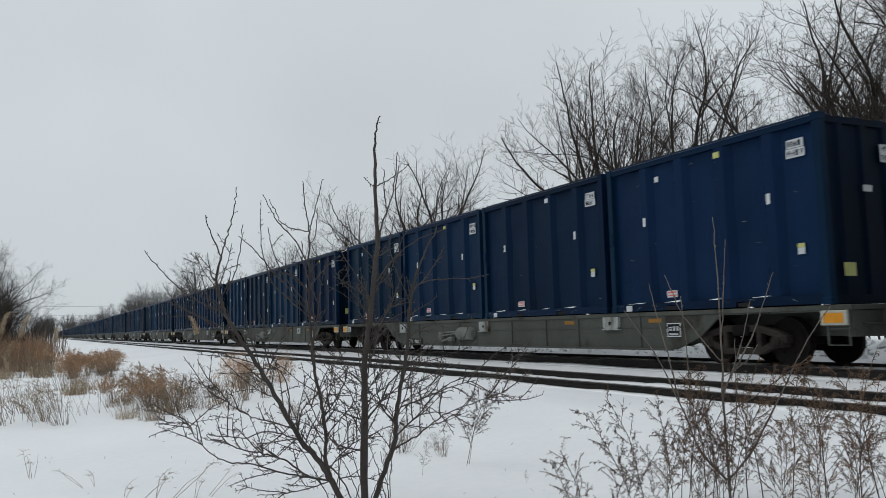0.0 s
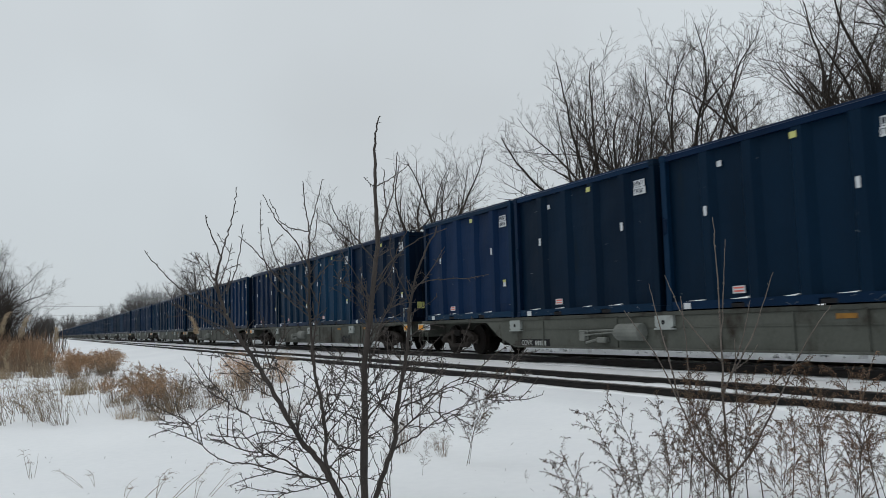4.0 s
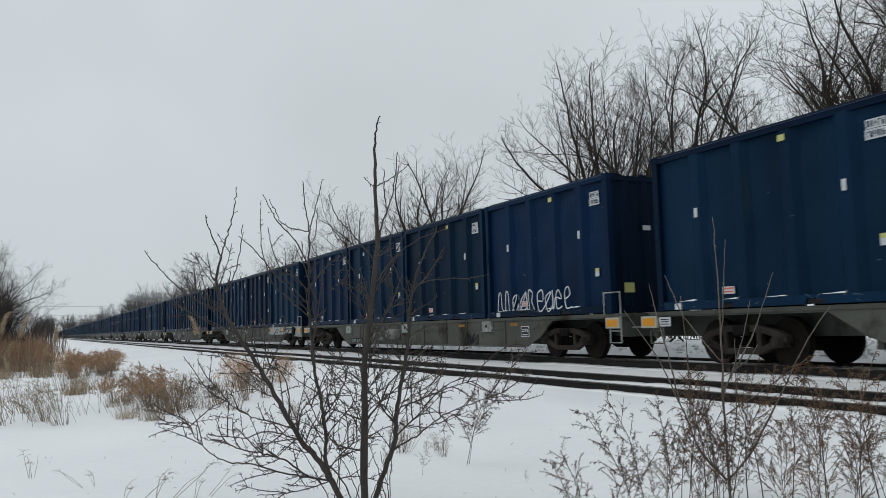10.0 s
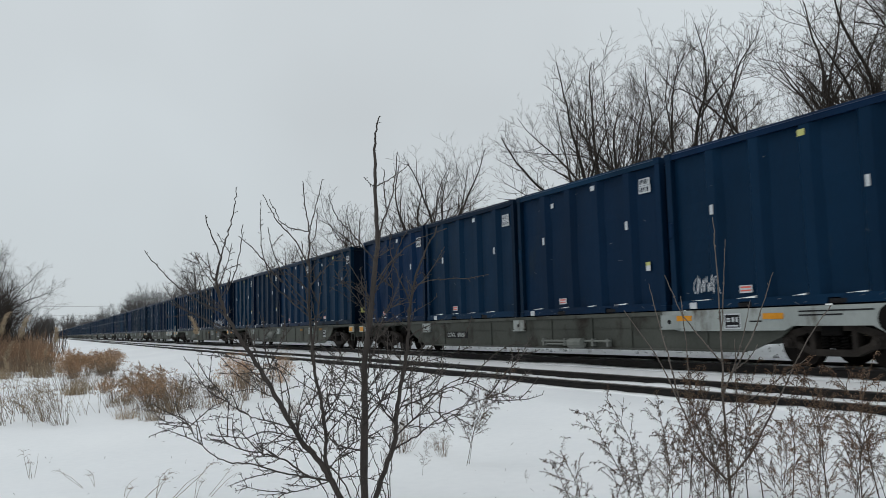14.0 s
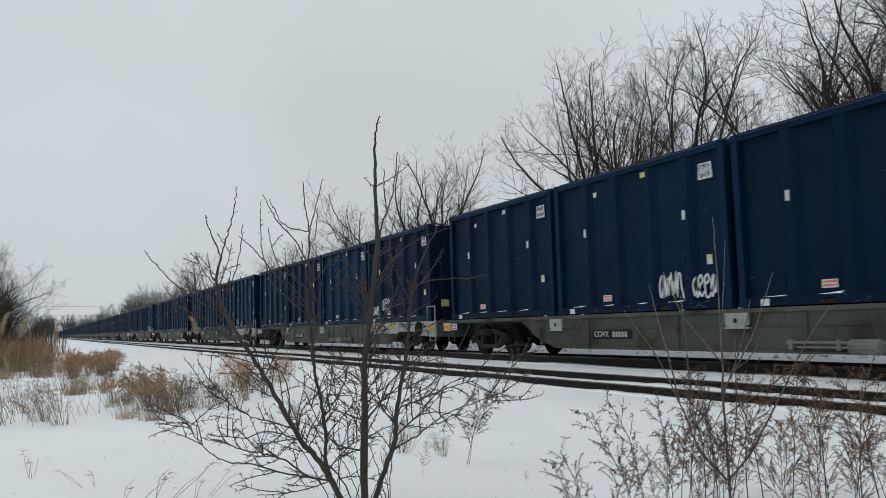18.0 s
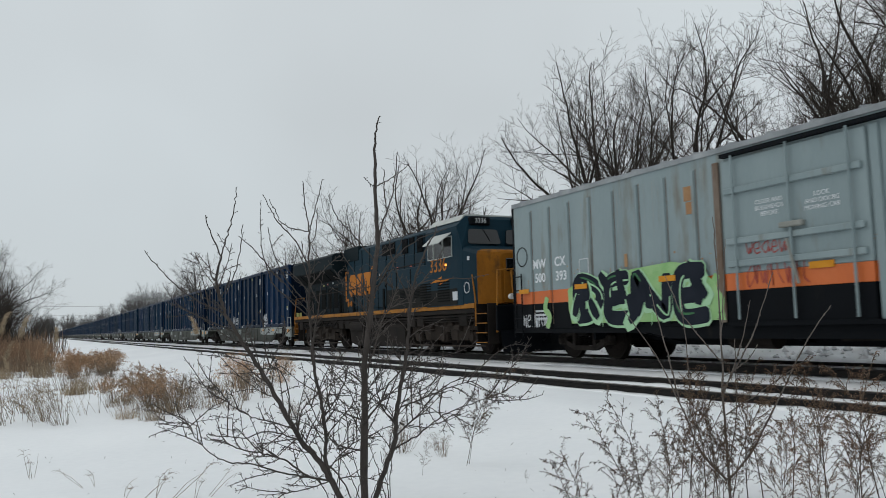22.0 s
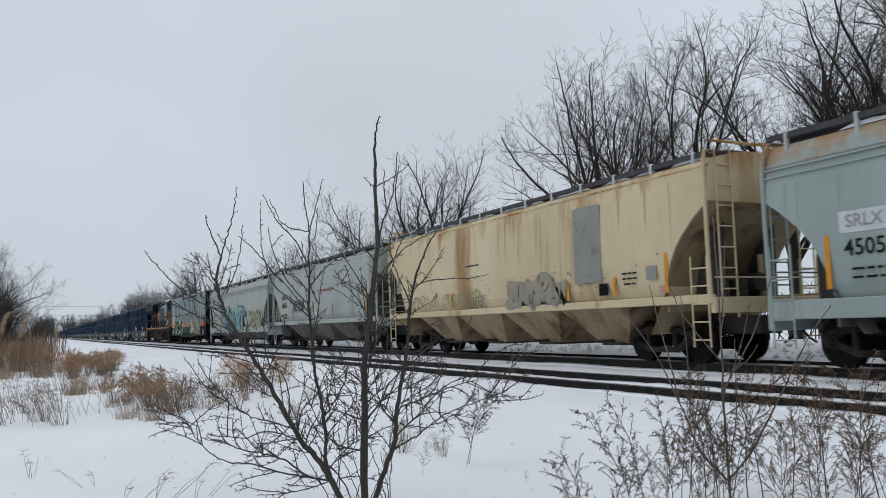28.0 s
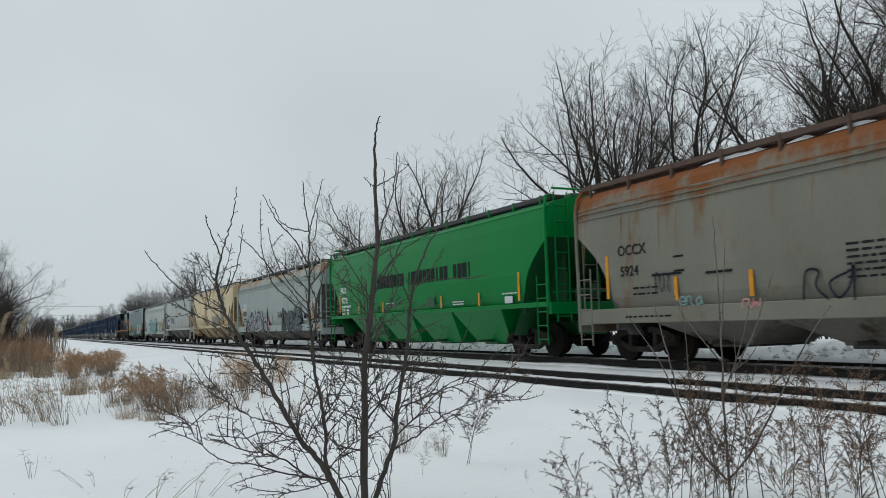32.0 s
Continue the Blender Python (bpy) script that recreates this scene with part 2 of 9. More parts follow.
# ---- mesh building ----
class Form:
    """Collects points and faces of one mesh."""

    def __init__(self):
        self.v, self.f = [], []

    def add(self, pts, faces):
        o = len(self.v)
        self.v.extend(tuple(p) for p in pts)
        self.f.extend(tuple(i + o for i in q) for q in faces)
        return self

    def box(self, x0, x1, y0, y1, z0, z1, c=0.0):
        """A box whose edges are cut by c."""
        if c <= 0:
            return self.add([(x, y, z) for x in (x0, x1) for y in (y0, y1) for z in (z0, z1)],
                            [(0, 1, 3, 2), (4, 6, 7, 5), (0, 4, 5, 1), (2, 3, 7, 6), (0, 2, 6, 4), (1, 5, 7, 3)])
        c = min(c, (x1 - x0) / 2.1, (y1 - y0) / 2.1, (z1 - z0) / 2.1)
        pts, idx = [], {}
        for i, x in enumerate((x0, x1)):
            for j, y in enumerate((y0, y1)):
                for k, z in enumerate((z0, z1)):
                    sx, sy, sz = (c if i == 0 else -c), (c if j == 0 else -c), (c if k == 0 else -c)
                    idx[i, j, k] = len(pts)
                    pts += [(x, y + sy, z + sz), (x + sx, y, z + sz), (x + sx, y + sy, z)]
        fs = []
        for a, (u, w) in ((0, (1, 2)), (1, (2, 0)), (2, (0, 1))):
            for s in (0, 1):
                q = []
                for p, r in ((0, 0), (1, 0), (1, 1), (0, 1)):
                    key = [0, 0, 0]
                    key[a], key[u], key[w] = s, p, r
                    q.append(idx[tuple(key)] + a)
                fs.append(tuple(q) if s else tuple(reversed(q)))
        for a, (u, w) in ((0, (1, 2)), (1, (2, 0)), (2, (0, 1))):
            for p in (0, 1):
                for r in (0, 1):
                    k0, k1 = [0, 0, 0], [0, 0, 0]
                    k0[a], k1[a], k0[u], k1[u], k0[w], k1[w] = 0, 1, p, p, r, r
                    i0, i1 = idx[tuple(k0)], idx[tuple(k1)]
                    q = (i0 + u, i1 + u, i1 + w, i0 + w)
                    fs.append(q if (p == r) else tuple(reversed(q)))
        for (i, j, k), o in idx.items():
            fs.append((o, o + 1, o + 2) if (i + j + k) % 2 == 0 else (o, o + 2, o + 1))
        return self.add(pts, fs)

    def prism(self, outline, a0, a1, axis="y"):
        """An outline pushed from a0 to a1: (x, z) along y, (y, z) along x, (x, y) along z."""
        put = {"y": lambda p, a: (p[0], a, p[1]), "x": lambda p, a: (a, p[0], p[1]), "z": lambda p, a: (p[0], p[1], a)}[axis]
        n = len(outline)
        pts = [put(p, a0) for p in outline] + [put(p, a1) for p in outline]
        return self.add(pts, [tuple(range(n - 1, -1, -1)), tuple(range(n, 2 * n))] + [(i, (i + 1) % n, n + (i + 1) % n, n + i) for i in range(n)])

    def loft(self, rings, close=True):
        """Rings of equal count, joined one to the next, with end caps."""
        n = len(rings[0])
        fs = []
        for k in range(len(rings) - 1):
            fs += [(k * n + i, k * n + (i + 1) % n, (k + 1) * n + (i + 1) % n, (k + 1) * n + i) for i in range(n)]
        if close:
            fs += [tuple(range(n - 1, -1, -1)), tuple(range((len(rings) - 1) * n, len(rings) * n))]
        return self.add([p for r in rings for p in r], fs)

    def tube(self, pts, radii, n=6, cap=True):
        """A round bar along a line of points."""
        pts = [Vector(p) for p in pts]
        if not isinstance(radii, (list, tuple)):
            radii = [radii] * len(pts)
        rings = []
        side = None
        for i, p in enumerate(pts):
            d = (pts[min(i + 1, len(pts) - 1)] - pts[max(i - 1, 0)])
            if d.length < 1e-9:
                d = Vector((0, 0, 1))
            d.normalize()
            if side is None:
                side = d.orthogonal().normalized()
            else:
                side = side - d * side.dot(d)
                side = side.normalized() if side.length > 1e-6 else d.orthogonal().normalized()
            up = d.cross(side)
            rings.append([p + (side * math.cos(2 * math.pi * k / n) + up * math.sin(2 * math.pi * k / n)) * radii[i] for k in range(n)])
        return self.loft(rings, cap)

    def disc(self, centre, axis, r, depth, n=16, r2=None):
        """A short cylinder along an axis vector."""
        c, a = Vector(centre), Vector(axis).normalized()
        return self.tube([c - a * depth / 2, c + a * depth / 2], [r, r if r2 is None else r2], n)

    def mirror(self):
        """The same again on the other side of x = 0."""
        o = len(self.v)
        self.v += [(-x, y, z) for x, y, z in self.v]
        self.f += [tuple(i + o for i in reversed(q)) for q in list(self.f)]
        return self

    def mesh(self, name, material, smooth=False):
        me = bpy.data.meshes.new(name)
        me.from_pydata(self.v, [], self.f)
        if isinstance(material, (list, tuple)):
            for m in material:
                me.materials.append(m)
        else:
            me.materials.append(material)
        if smooth:
            me.polygons.foreach_set("use_smooth", [True] * len(me.polygons))
        me.update()
        return me


def part(name, form, material, parent, label="", at=None, smooth=False):
    """Links a form (or a ready mesh) as one mesh object under a thing or part."""
    ob = new(name, form.mesh(name, material, smooth) if isinstance(form, Form) else form)
    ob.parent = parent
    if at is not None:
        ob.matrix_basis = at
    if label:
        tagged(ob, label)
    return ob


def thing(name, label, category, group="", m=None, kind=""):
    ob = new(name)
    ob.empty_display_size = 0.3
    if m is not None:
        ob.matrix_basis = m
    return tagged(ob, label, category, group, kind)


def solid(name, form, material, label, category, group="", kind="", smooth=False, m=None):
    ob = new(name, form.mesh(name, material, smooth))
    if m is not None:
        ob.matrix_basis = m
    return tagged(ob, label, category, group, kind)


TEXTS = {}


def lettering(body, size, material, bold=0.0):
    """A mesh of raised lettering, centred, from the built-in font."""
    key = (body, size, material.name, bold)
    if key not in TEXTS:
        cu = bpy.data.curves.new("lettering", "FONT")
        cu.body, cu.size, cu.extrude, cu.align_x, cu.align_y, cu.offset = body, size, 0.002, "CENTER", "CENTER", bold
        cu.resolution_u = 3
        ob = bpy.data.objects.new("lettering", cu)
        scene.collection.objects.link(ob)
        me = bpy.data.meshes.new_from_object(ob.evaluated_get(bpy.context.evaluated_depsgraph_get()))
        bpy.data.objects.remove(ob)
        me.materials.clear()
        me.materials.append(material)
        TEXTS[key] = me
    return TEXTS[key]


def side_pose(x, y, z):
    """Where writing stands upright on a side that faces -x."""
    return Matrix(((0, 0, -1, x), (-1, 0, 0, y), (0, 1, 0, z), (0, 0, 0, 1)))


def end_pose(x, y, z):
    """Where writing stands upright on an end that faces -y."""
    return Matrix(((1, 0, 0, x), (0, 0, -1, y), (0, 1, 0, z), (0, 0, 0, 1)))


MOVING = []          # train vehicles and loads: (object, distance along the track at the start, lift)


def on_train(ob, u, z=0.0):
    ob.matrix_basis = pose(MAIN_X, u, MAIN_Z + z)
    MOVING.append((ob, u, z))
    return ob


# ---- ground ----
def ground_height(x, y):
    knots = ((-60, 0.1), (0, 0.0), (4.5, 0.04), (6.3, 0.16), (7.6, 0.33), (8.6, 0.375), (10.6, 0.38), (11.9, 0.43), (12.75, 0.45), (13.05, 0.585), (14.4, 0.59), (15.2, 0.68), (16.6, 0.93), (18.5, 0.96), (21, 0.75), (26, 0.6), (40, 0.3), (4000, 0.2))
    z = knots[0][1]
    for (x0, z0), (x1, z1) in zip(knots, knots[1:]):
        if x >= x0:
            s = min(1, (x - x0) / (x1 - x0))
            z = z0 + (z1 - z0) * (s * s * (3 - 2 * s))
    return z


def spaced(fine, far, step, reach):
    """Grid lines: even over the fine stretch, wider beyond it to the reach."""
    a = list(np.arange(fine[0], fine[1] + 1e-6, step))
    s = step
    while a[-1] < reach[1]:
        s *= far
        a.append(a[-1] + s)
    s = step
    while a[0] > reach[0]:
        s *= far
        a.insert(0, a[0] - s)
    return a


def bump_at(x, y):
    flat = 0.25 if 8.4 < x < 14.8 else 1.0
    rough = 1.0 if 15.0 < x < 17.5 else 0.0
    z = flat * 0.035 * noise.noise((x * 0.55, y * 0.4, 0.0)) + flat * 0.012 * noise.noise((x * 2.1, y * 1.7, 3.0))
    return z + rough * (0.13 * noise.noise((x * 1.6, y * 1.3, 7.0)) + 0.10 * noise.noise((x * 3.1, y * 2.7, 9.0)))


def build_ground():
    xs, ys = spaced((-4, 18), 1.25, 0.28, (-3500, 3500)), spaced((2, 45), 1.12, 0.3, (-400, 4500))
    form = Form()
    form.v = [(x, y, ground_height(x, y) + (bump_at(x, y) if abs(x) < 60 and -20 < y < 300 else 0)) for y in ys for x in xs]
    n = len(xs)
    form.f = [(j * n + i, j * n + i + 1, (j + 1) * n + i + 1, (j + 1) * n + i) for j in range(len(ys) - 1) for i in range(n - 1)]
    solid("ground", form, SNOW, "fresh uneven snow over flat trackside ground", "ground", kind="structure", smooth=True)


def build_rail(x, top, height, name):
    """One running rail: foot, web and head, from far behind to the vanishing distance."""
    root = thing("rail", "dark rusty steel rail half sunk in snow", "rail", "rails of the two tracks", pose(x, 0, top - height))
    h = height
    foot = [(-0.075, 0), (0.075, 0), (0.075, 0.012), (0.012, 0.035), (0.009, h - 0.045), (0.035, h - 0.036), (0.036, h - 0.008), (-0.036, h - 0.008), (-0.035, h - 0.036), (-0.009, h - 0.045), (-0.012, 0.035), (-0.075, 0.012)]
    part("web", Form().prism(foot, -60, 1600), STEEL_RAIL, root)
    part("head", Form().prism([(-0.033, h - 0.008), (0.033, h - 0.008), (0.026, h), (-0.026, h)], -60, 1600), RAIL_HEAD, root, "worn grey running surface")
    return root


build_ground()
for dx in (-0.7535, 0.7535):
    build_rail(MAIN_X + dx, MAIN_Z, 0.21, "rail")
    build_rail(SIDE_X + dx, SIDE_Z, 0.165, "rail")


def build_rail_snow(x, z, side, name):
    """Loose snow heaped against one flank of a rail."""
    r = random.Random(int(x * 100))
    form = Form()
    y = -4.0
    rings = []
    while y < 120:
        h = 0.015 + 0.05 * max(0.0, noise.noise((y * 0.35, x, 0.0)) + 0.2) + 0.016 * noise.noise((y * 2.3, x, 4.0))
        rings.append([(x + side * 0.28, y, z - 0.03), (x + side * 0.15, y, z + 0.5 * max(0.0, h)), (x + side * 0.035, y, z + max(-0.02, h)), (x + side * 0.03, y, z - 0.05)])
        y += 0.13 + 0.003 * max(0, y)
    form.loft(rings)
    ob = solid(name, form, SNOW, "loose snow heaped along the rail", "snow", "snow along the rails", "stuff", True)
    return ob


for x, top, height in ((MAIN_X - 0.7535, MAIN_Z, 0.21), (MAIN_X + 0.7535, MAIN_Z, 0.21), (SIDE_X - 0.7535, SIDE_Z, 0.165), (SIDE_X + 0.7535, SIDE_Z, 0.165)):
    build_rail_snow(x, top - height + 0.02, -1, "rail_snow")


def build_clods():
    r = random.Random(52)
    form = Form()
    for k in range(1700):
        y = 8 + 62 * r.random() ** 1.3
        x = r.triangular(14.75, 17.2, 15.6)
        s = 0.02 + 0.09 * r.random() ** 2
        c = Vector((x, y, ground_height(x, y) + bump_at(x, y) + s * 0.15))
        form.add([c + Vector(d) * s * r.uniform(0.6, 1.3) for d in ((1, 0, 0), (0, 1.2, 0), (-1, 0, 0), (0, -1.2, 0), (0, 0, 0.9), (0, 0, -0.8))], [(0, 1, 4), (1, 2, 4), (2, 3, 4), (3, 0, 4), (1, 0, 5), (2, 1, 5), (3, 2, 5), (0, 3, 5)])
    solid("snow_clods", form, SNOW_BANK, "broken clods of ploughed snow beside the track", "snow", kind="stuff")


build_clods()


# ---- rail trucks and couplers ----
def wheelset_mesh(r, name):
    form = Form().disc((0, 0, 0), (1, 0, 0), 0.08, 1.9, 10)
    for s in (-1, 1):
        form.disc((s * 0.72, 0, 0), (1, 0, 0), r, 0.12, 28)
        form.disc((s * 0.665, 0, 0), (1, 0, 0), r + 0.028, 0.03, 28)
        form.disc((s * 0.795, 0, 0), (1, 0, 0), r * 0.80, 0.03, 24, r * 0.74)
        form.disc((s * 0.83, 0, 0), (1, 0, 0), 0.14, 0.1, 12)
        for k in range(6):
            a = k * math.pi / 3
            form.disc((s * 0.81, 0.23 * math.cos(a), 0.23 * math.sin(a)), (1, 0, 0), 0.03, 0.03, 6)
    return form.mesh(name, WHEEL)


R_WHEEL = 0.457
WHEELSET = wheelset_mesh(R_WHEEL, "wheelset")
LOCO_WHEEL = 0.533
LOCO_WHEELSET = wheelset_mesh(LOCO_WHEEL, "drive_wheelset")


def side_frame_mesh():
    form = Form()
    half, zc = 0.889, R_WHEEL
    arch = [(-half - 0.2, zc + 0.12), (-half + 0.02, zc + 0.22), (-0.4, zc + 0.33), (0.4, zc + 0.33), (half - 0.02, zc + 0.22), (half + 0.2, zc + 0.12), (half + 0.2, zc - 0.02), (half - 0.02, zc + 0.08), (0.42, zc + 0.2), (-0.42, zc + 0.2), (-half + 0.02, zc + 0.08), (-half - 0.2, zc - 0.02)]
    form.prism(arch, -1.08, -0.92, "x")
    belly = [(-half + 0.05, zc + 0.05), (-0.40, zc - 0.12), (0.40, zc - 0.12), (half - 0.05, zc + 0.05), (half - 0.02, zc - 0.06), (0.42, zc - 0.24), (-0.42, zc - 0.24), (-half + 0.02, zc - 0.06)]
    form.prism(belly, -1.08, -0.92, "x")
    for s in (-1, 1):
        form.box(-1.09, -0.90, s * 0.43 - 0.06, s * 0.43 + 0.06, zc - 0.2, zc + 0.3, 0.02)
        form.box(-1.12, -0.86, s * half - 0.12, s * half + 0.12, zc - 0.1, zc + 0.14, 0.03)
        form.disc((-1.13, s * half, zc), (1, 0, 0), 0.095, 0.1, 14)
        form.disc((-1.19, s * half, zc), (1, 0, 0), 0.055, 0.04, 8)
    return form


def springs_form():
    form = Form()
    pts = [(0.065 * math.cos(a * 1.05), 0.065 * math.sin(a * 1.05), 0.0092 * a) for a in range(28)]
    return form.tube(pts, 0.016, 4)


def bolster_form():
    form = Form().box(-1.12, 1.12, -0.22, 0.22, R_WHEEL + 0.12, R_WHEEL + 0.32, 0.03)
    form.disc((0, 0, R_WHEEL + 0.36), (0, 0, 1), 0.2, 0.12, 14)
    for s in (-1, 1):
        form.box(-0.78, 0.78, s * 0.36 - 0.05, s * 0.36 + 0.05, 0.34, 0.46, 0.015)
        for q in (-1, 1):
            form.box(q * 0.72 - 0.05, q * 0.72 + 0.05, s * 0.41 - 0.03, s * 0.41 + 0.03, 0.3, 0.56, 0.015)
    return form


FRAME_L = side_frame_mesh().mesh("side_frame", CAST)
_right = side_frame_mesh()
_right.v = [(-x, y, z) for x, y, z in _right.v]
_right.f = [tuple(reversed(q)) for q in _right.f]
FRAME_R = _right.mesh("side_frame", CAST)
BOLSTER = bolster_form().mesh("truck", TRUCK)
SPRINGS = springs_form().mesh("coil_spring", TRUCK)
SPIN = {"front": [], "rear": [], "loco_front": [], "loco_middle": [], "loco_rear": []}


def add_truck(car, y, near=True):
    """A two-axle truck under a car: bolster with side frames, springs and turning wheelsets."""
    tr = part("truck", BOLSTER, None, car, "black oily two-axle truck", pose(0, y, 0))
    part("side_frame", FRAME_L, None, tr)
    part("side_frame", FRAME_R, None, tr)
    for sx in ((-1.0, 1.0) if near else ()):
        for sy in (-0.2, 0.0, 0.2):
            part("coil_spring", SPRINGS, None, tr, "", pose(sx, sy, R_WHEEL - 0.11))
    for key, dy in (("front", 0.889), ("rear", -0.889)):
        ws = part("wheelset", WHEELSET, None, tr, "worn steel wheelset", pose(0, dy, R_WHEEL))
        SPIN[key].append(ws)
    return tr


COUPLER = (Form().box(-0.09, 0.09, -0.75, 0.02, 0.80, 0.96, 0.03).box(-0.17, 0.17, -0.02, 0.22, 0.73, 1.02, 0.05)
           .tube([(0.16, 0.1, 0.9), (0.2, 0.26, 0.9), (0.1, 0.33, 0.9)], 0.07, 8)).mesh("coupler", TRUCK)
HOSE = Form().tube([(-0.3, -0.3, 0.8), (-0.32, 0.0, 0.68), (-0.3, 0.2, 0.5), (-0.22, 0.42, 0.42)], 0.025, 6).mesh("brake_hose", BLACK)


def add_couplers(car, half):
    for s, a in ((1, 0), (-1, 180)):
        part("coupler", COUPLER, None, car, "", pose(0, s * (half - 0.05), 0, 0, 0, a))
        part("brake_hose", HOSE, None, car, "", pose(0, s * (half - 0.05), 0, 0, 0, a))


def ladder(x, y, z0, z1, width=0.42, step=0.36, r=0.016, out="x", rail=0.02):
    """Two stiles and rungs; on the side (out x) or on the end (out y)."""
    form = Form()
    a = (lambda d: (x, y + d)) if out == "x" else (lambda d: (x + d, y))
    for d in (-width / 2, width / 2):
        form.tube([(*a(d), z0), (*a(d), z1)], rail, 6)
    z = z0 + 0.15
    while z < z1:
        form.tube([(*a(-width / 2), z), (*a(width / 2), z)], r, 5)
        z += step
    return form


# ---- containers ----
C_LEN, C_W, C_Z0, C_Z1 = 6.06, 1.22, 0.0, 3.40      # length, half width, foot and top of a container


def container_side_form(rng, dents):
    """A side sheet, facing -x, with its four upright hat ribs; dents press it in and out."""
    form = Form()
    line = [(-2.88, 0.0)]
    for y in (-1.83, -0.61, 0.58, 1.74):
        line += [(y - 0.27, 0.0), (y - 0.11, 0.10), (y + 0.11, 0.10), (y + 0.22, 0.0)]
    line.append((2.88, 0.0))
    zs = [0.17 + (C_Z1 - 0.27) * k / 12 for k in range(13)]
    fine = []
    for (y0, d0), (y1, d1) in zip(line, line[1:]):
        k = 4 if y1 - y0 > 0.4 else 1
        fine += [(y0 + (y1 - y0) * j / k, d0 + (d1 - d0) * j / k) for j in range(k)]
    fine.append(line[-1])
    off = rng.random() * 50
    pts = []
    for z in zs:
        for y, d in fine:
            push = dents * 0.05 * noise.noise((y * 0.9 + off, z * 1.1, 5.0)) * min(1, (2.9 - abs(y)) * 3) * (1 if d == 0 else 0.35)
            pts.append((-(1.10 + d + push), y, z))
    n = len(fine)
    return form.add(pts, [(j * n + i + 1, j * n + i, (j + 1) * n + i, (j + 1) * n + i + 1) for j in range(len(zs) - 1) for i in range(n - 1)])


def corner_post_form():
    """An upright with its two cast corner blocks, as one turned-out outline."""
    form = Form()
    form.loft([[(sx * w, sy * w, z) for sx, sy in ((-1, -1), (1, -1), (1, 1), (-1, 1))] for w, z in
               ((0.085, 0.0), (0.09, 0.01), (0.09, 0.125), (0.078, 0.13), (0.078, C_Z1 - 0.115), (0.09, C_Z1 - 0.11), (0.09, C_Z1 + 0.01), (0.085, C_Z1 + 0.02))])
    return form


def bottom_rail_form():
    """A bottom side rail with the two lift pockets notched out."""
    out = [(-2.86, 0.02), (-1.15, 0.02), (-1.13, 0.125), (-0.87, 0.125), (-0.85, 0.02), (0.85, 0.02), (0.87, 0.125), (1.13, 0.125), (1.15, 0.02), (2.86, 0.02), (2.86, 0.19), (-2.86, 0.19)]
    return Form().prism(out, -1.21, -1.08, "x")


def top_rail_form():
    s = [(-1.21, C_Z1 - 0.13), (-1.09, C_Z1 - 0.13), (-1.09, C_Z1 + 0.01), (-1.11, C_Z1 + 0.045), (-1.15, C_Z1 + 0.045), (-1.17, C_Z1 + 0.0), (-1.21, C_Z1 - 0.02)]
    return Form().prism(s, -2.86, 2.86)


def end_wall_form():
    """An end wall, facing -y, folded into three upright ribs, with its sill and header."""
    line = [(-1.06, 0.0)]
    for x in (-0.62, 0.0, 0.62):
        line += [(x - 0.14, 0.0), (x - 0.07, 0.055), (x + 0.07, 0.055), (x + 0.14, 0.0)]
    line.append((1.06, 0.0))
    rings = []
    for z, o in ((0.02, 0.06), (0.17, 0.06), (0.171, 0.0), (C_Z1 - 0.141, 0.0), (C_Z1 - 0.14, 0.06), (C_Z1 - 0.02, 0.06)):
        rings.append([(x, -2.93 - (o if o else d), z) for x, d in line] + [(1.06, -2.88, z), (-1.06, -2.88, z)])
    return Form().loft(rings)


def container_roof_form():
    """A shallow bowed roof sheet with cross bows pressed into it."""
    pts, ys = [], []
    for k in range(7):
        y = -2.4 + 0.8 * k
        ys += [(y - 0.1, 0), (y - 0.04, 0.05), (y + 0.04, 0.05), (y + 0.1, 0)]
    ys = [(-2.86, 0)] + ys + [(2.86, 0)]
    xs = (-1.07, -0.5, 0.0, 0.5, 1.07)
    for y, h in ys:
        pts += [(x, y, C_Z1 - 0.05 + (0.07 + h) * (1 - (x / 1.07) ** 2)) for x in xs]
    n = len(xs)
    return Form().add(pts, [(j * n + i, j * n + i + 1, (j + 1) * n + i + 1, (j + 1) * n + i) for j in range(len(ys) - 1) for i in range(n - 1)])


_r = random.Random(5)
SIDES = [container_side_form(_r, d).mesh("side_sheet", BLUE) for d in (0.6, 0.9, 1.5, 0.8)]
POST_C = corner_post_form().mesh("corner_post", BLUE)
BOTTOM_C, TOP_C = bottom_rail_form().mesh("bottom_rail", BLUE), top_rail_form().mesh("top_rail", BLUE)
# end walls take the darker navy, so their shade is in the colour
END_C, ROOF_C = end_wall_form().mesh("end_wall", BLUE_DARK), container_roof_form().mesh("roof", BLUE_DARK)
TURN = pose(0, 0, 0, 0, 0, 180)
LATCH = Form().tube([(-0.16, 0, 0.02), (-0.12, 0, 0.07), (0.05, 0.02, 0.09), (0.15, 0, 0.03)], 0.03, 6).mesh("lid_latch", BLUE_DARK)
DECALS = {}


def decal(w, h, material):
    key = (w, h, material.name)
    if key not in DECALS:
        DECALS[key] = Form().box(-w / 2, w / 2, -h / 2, h / 2, -0.004, 0.004).mesh("decal", material)
    return DECALS[key]


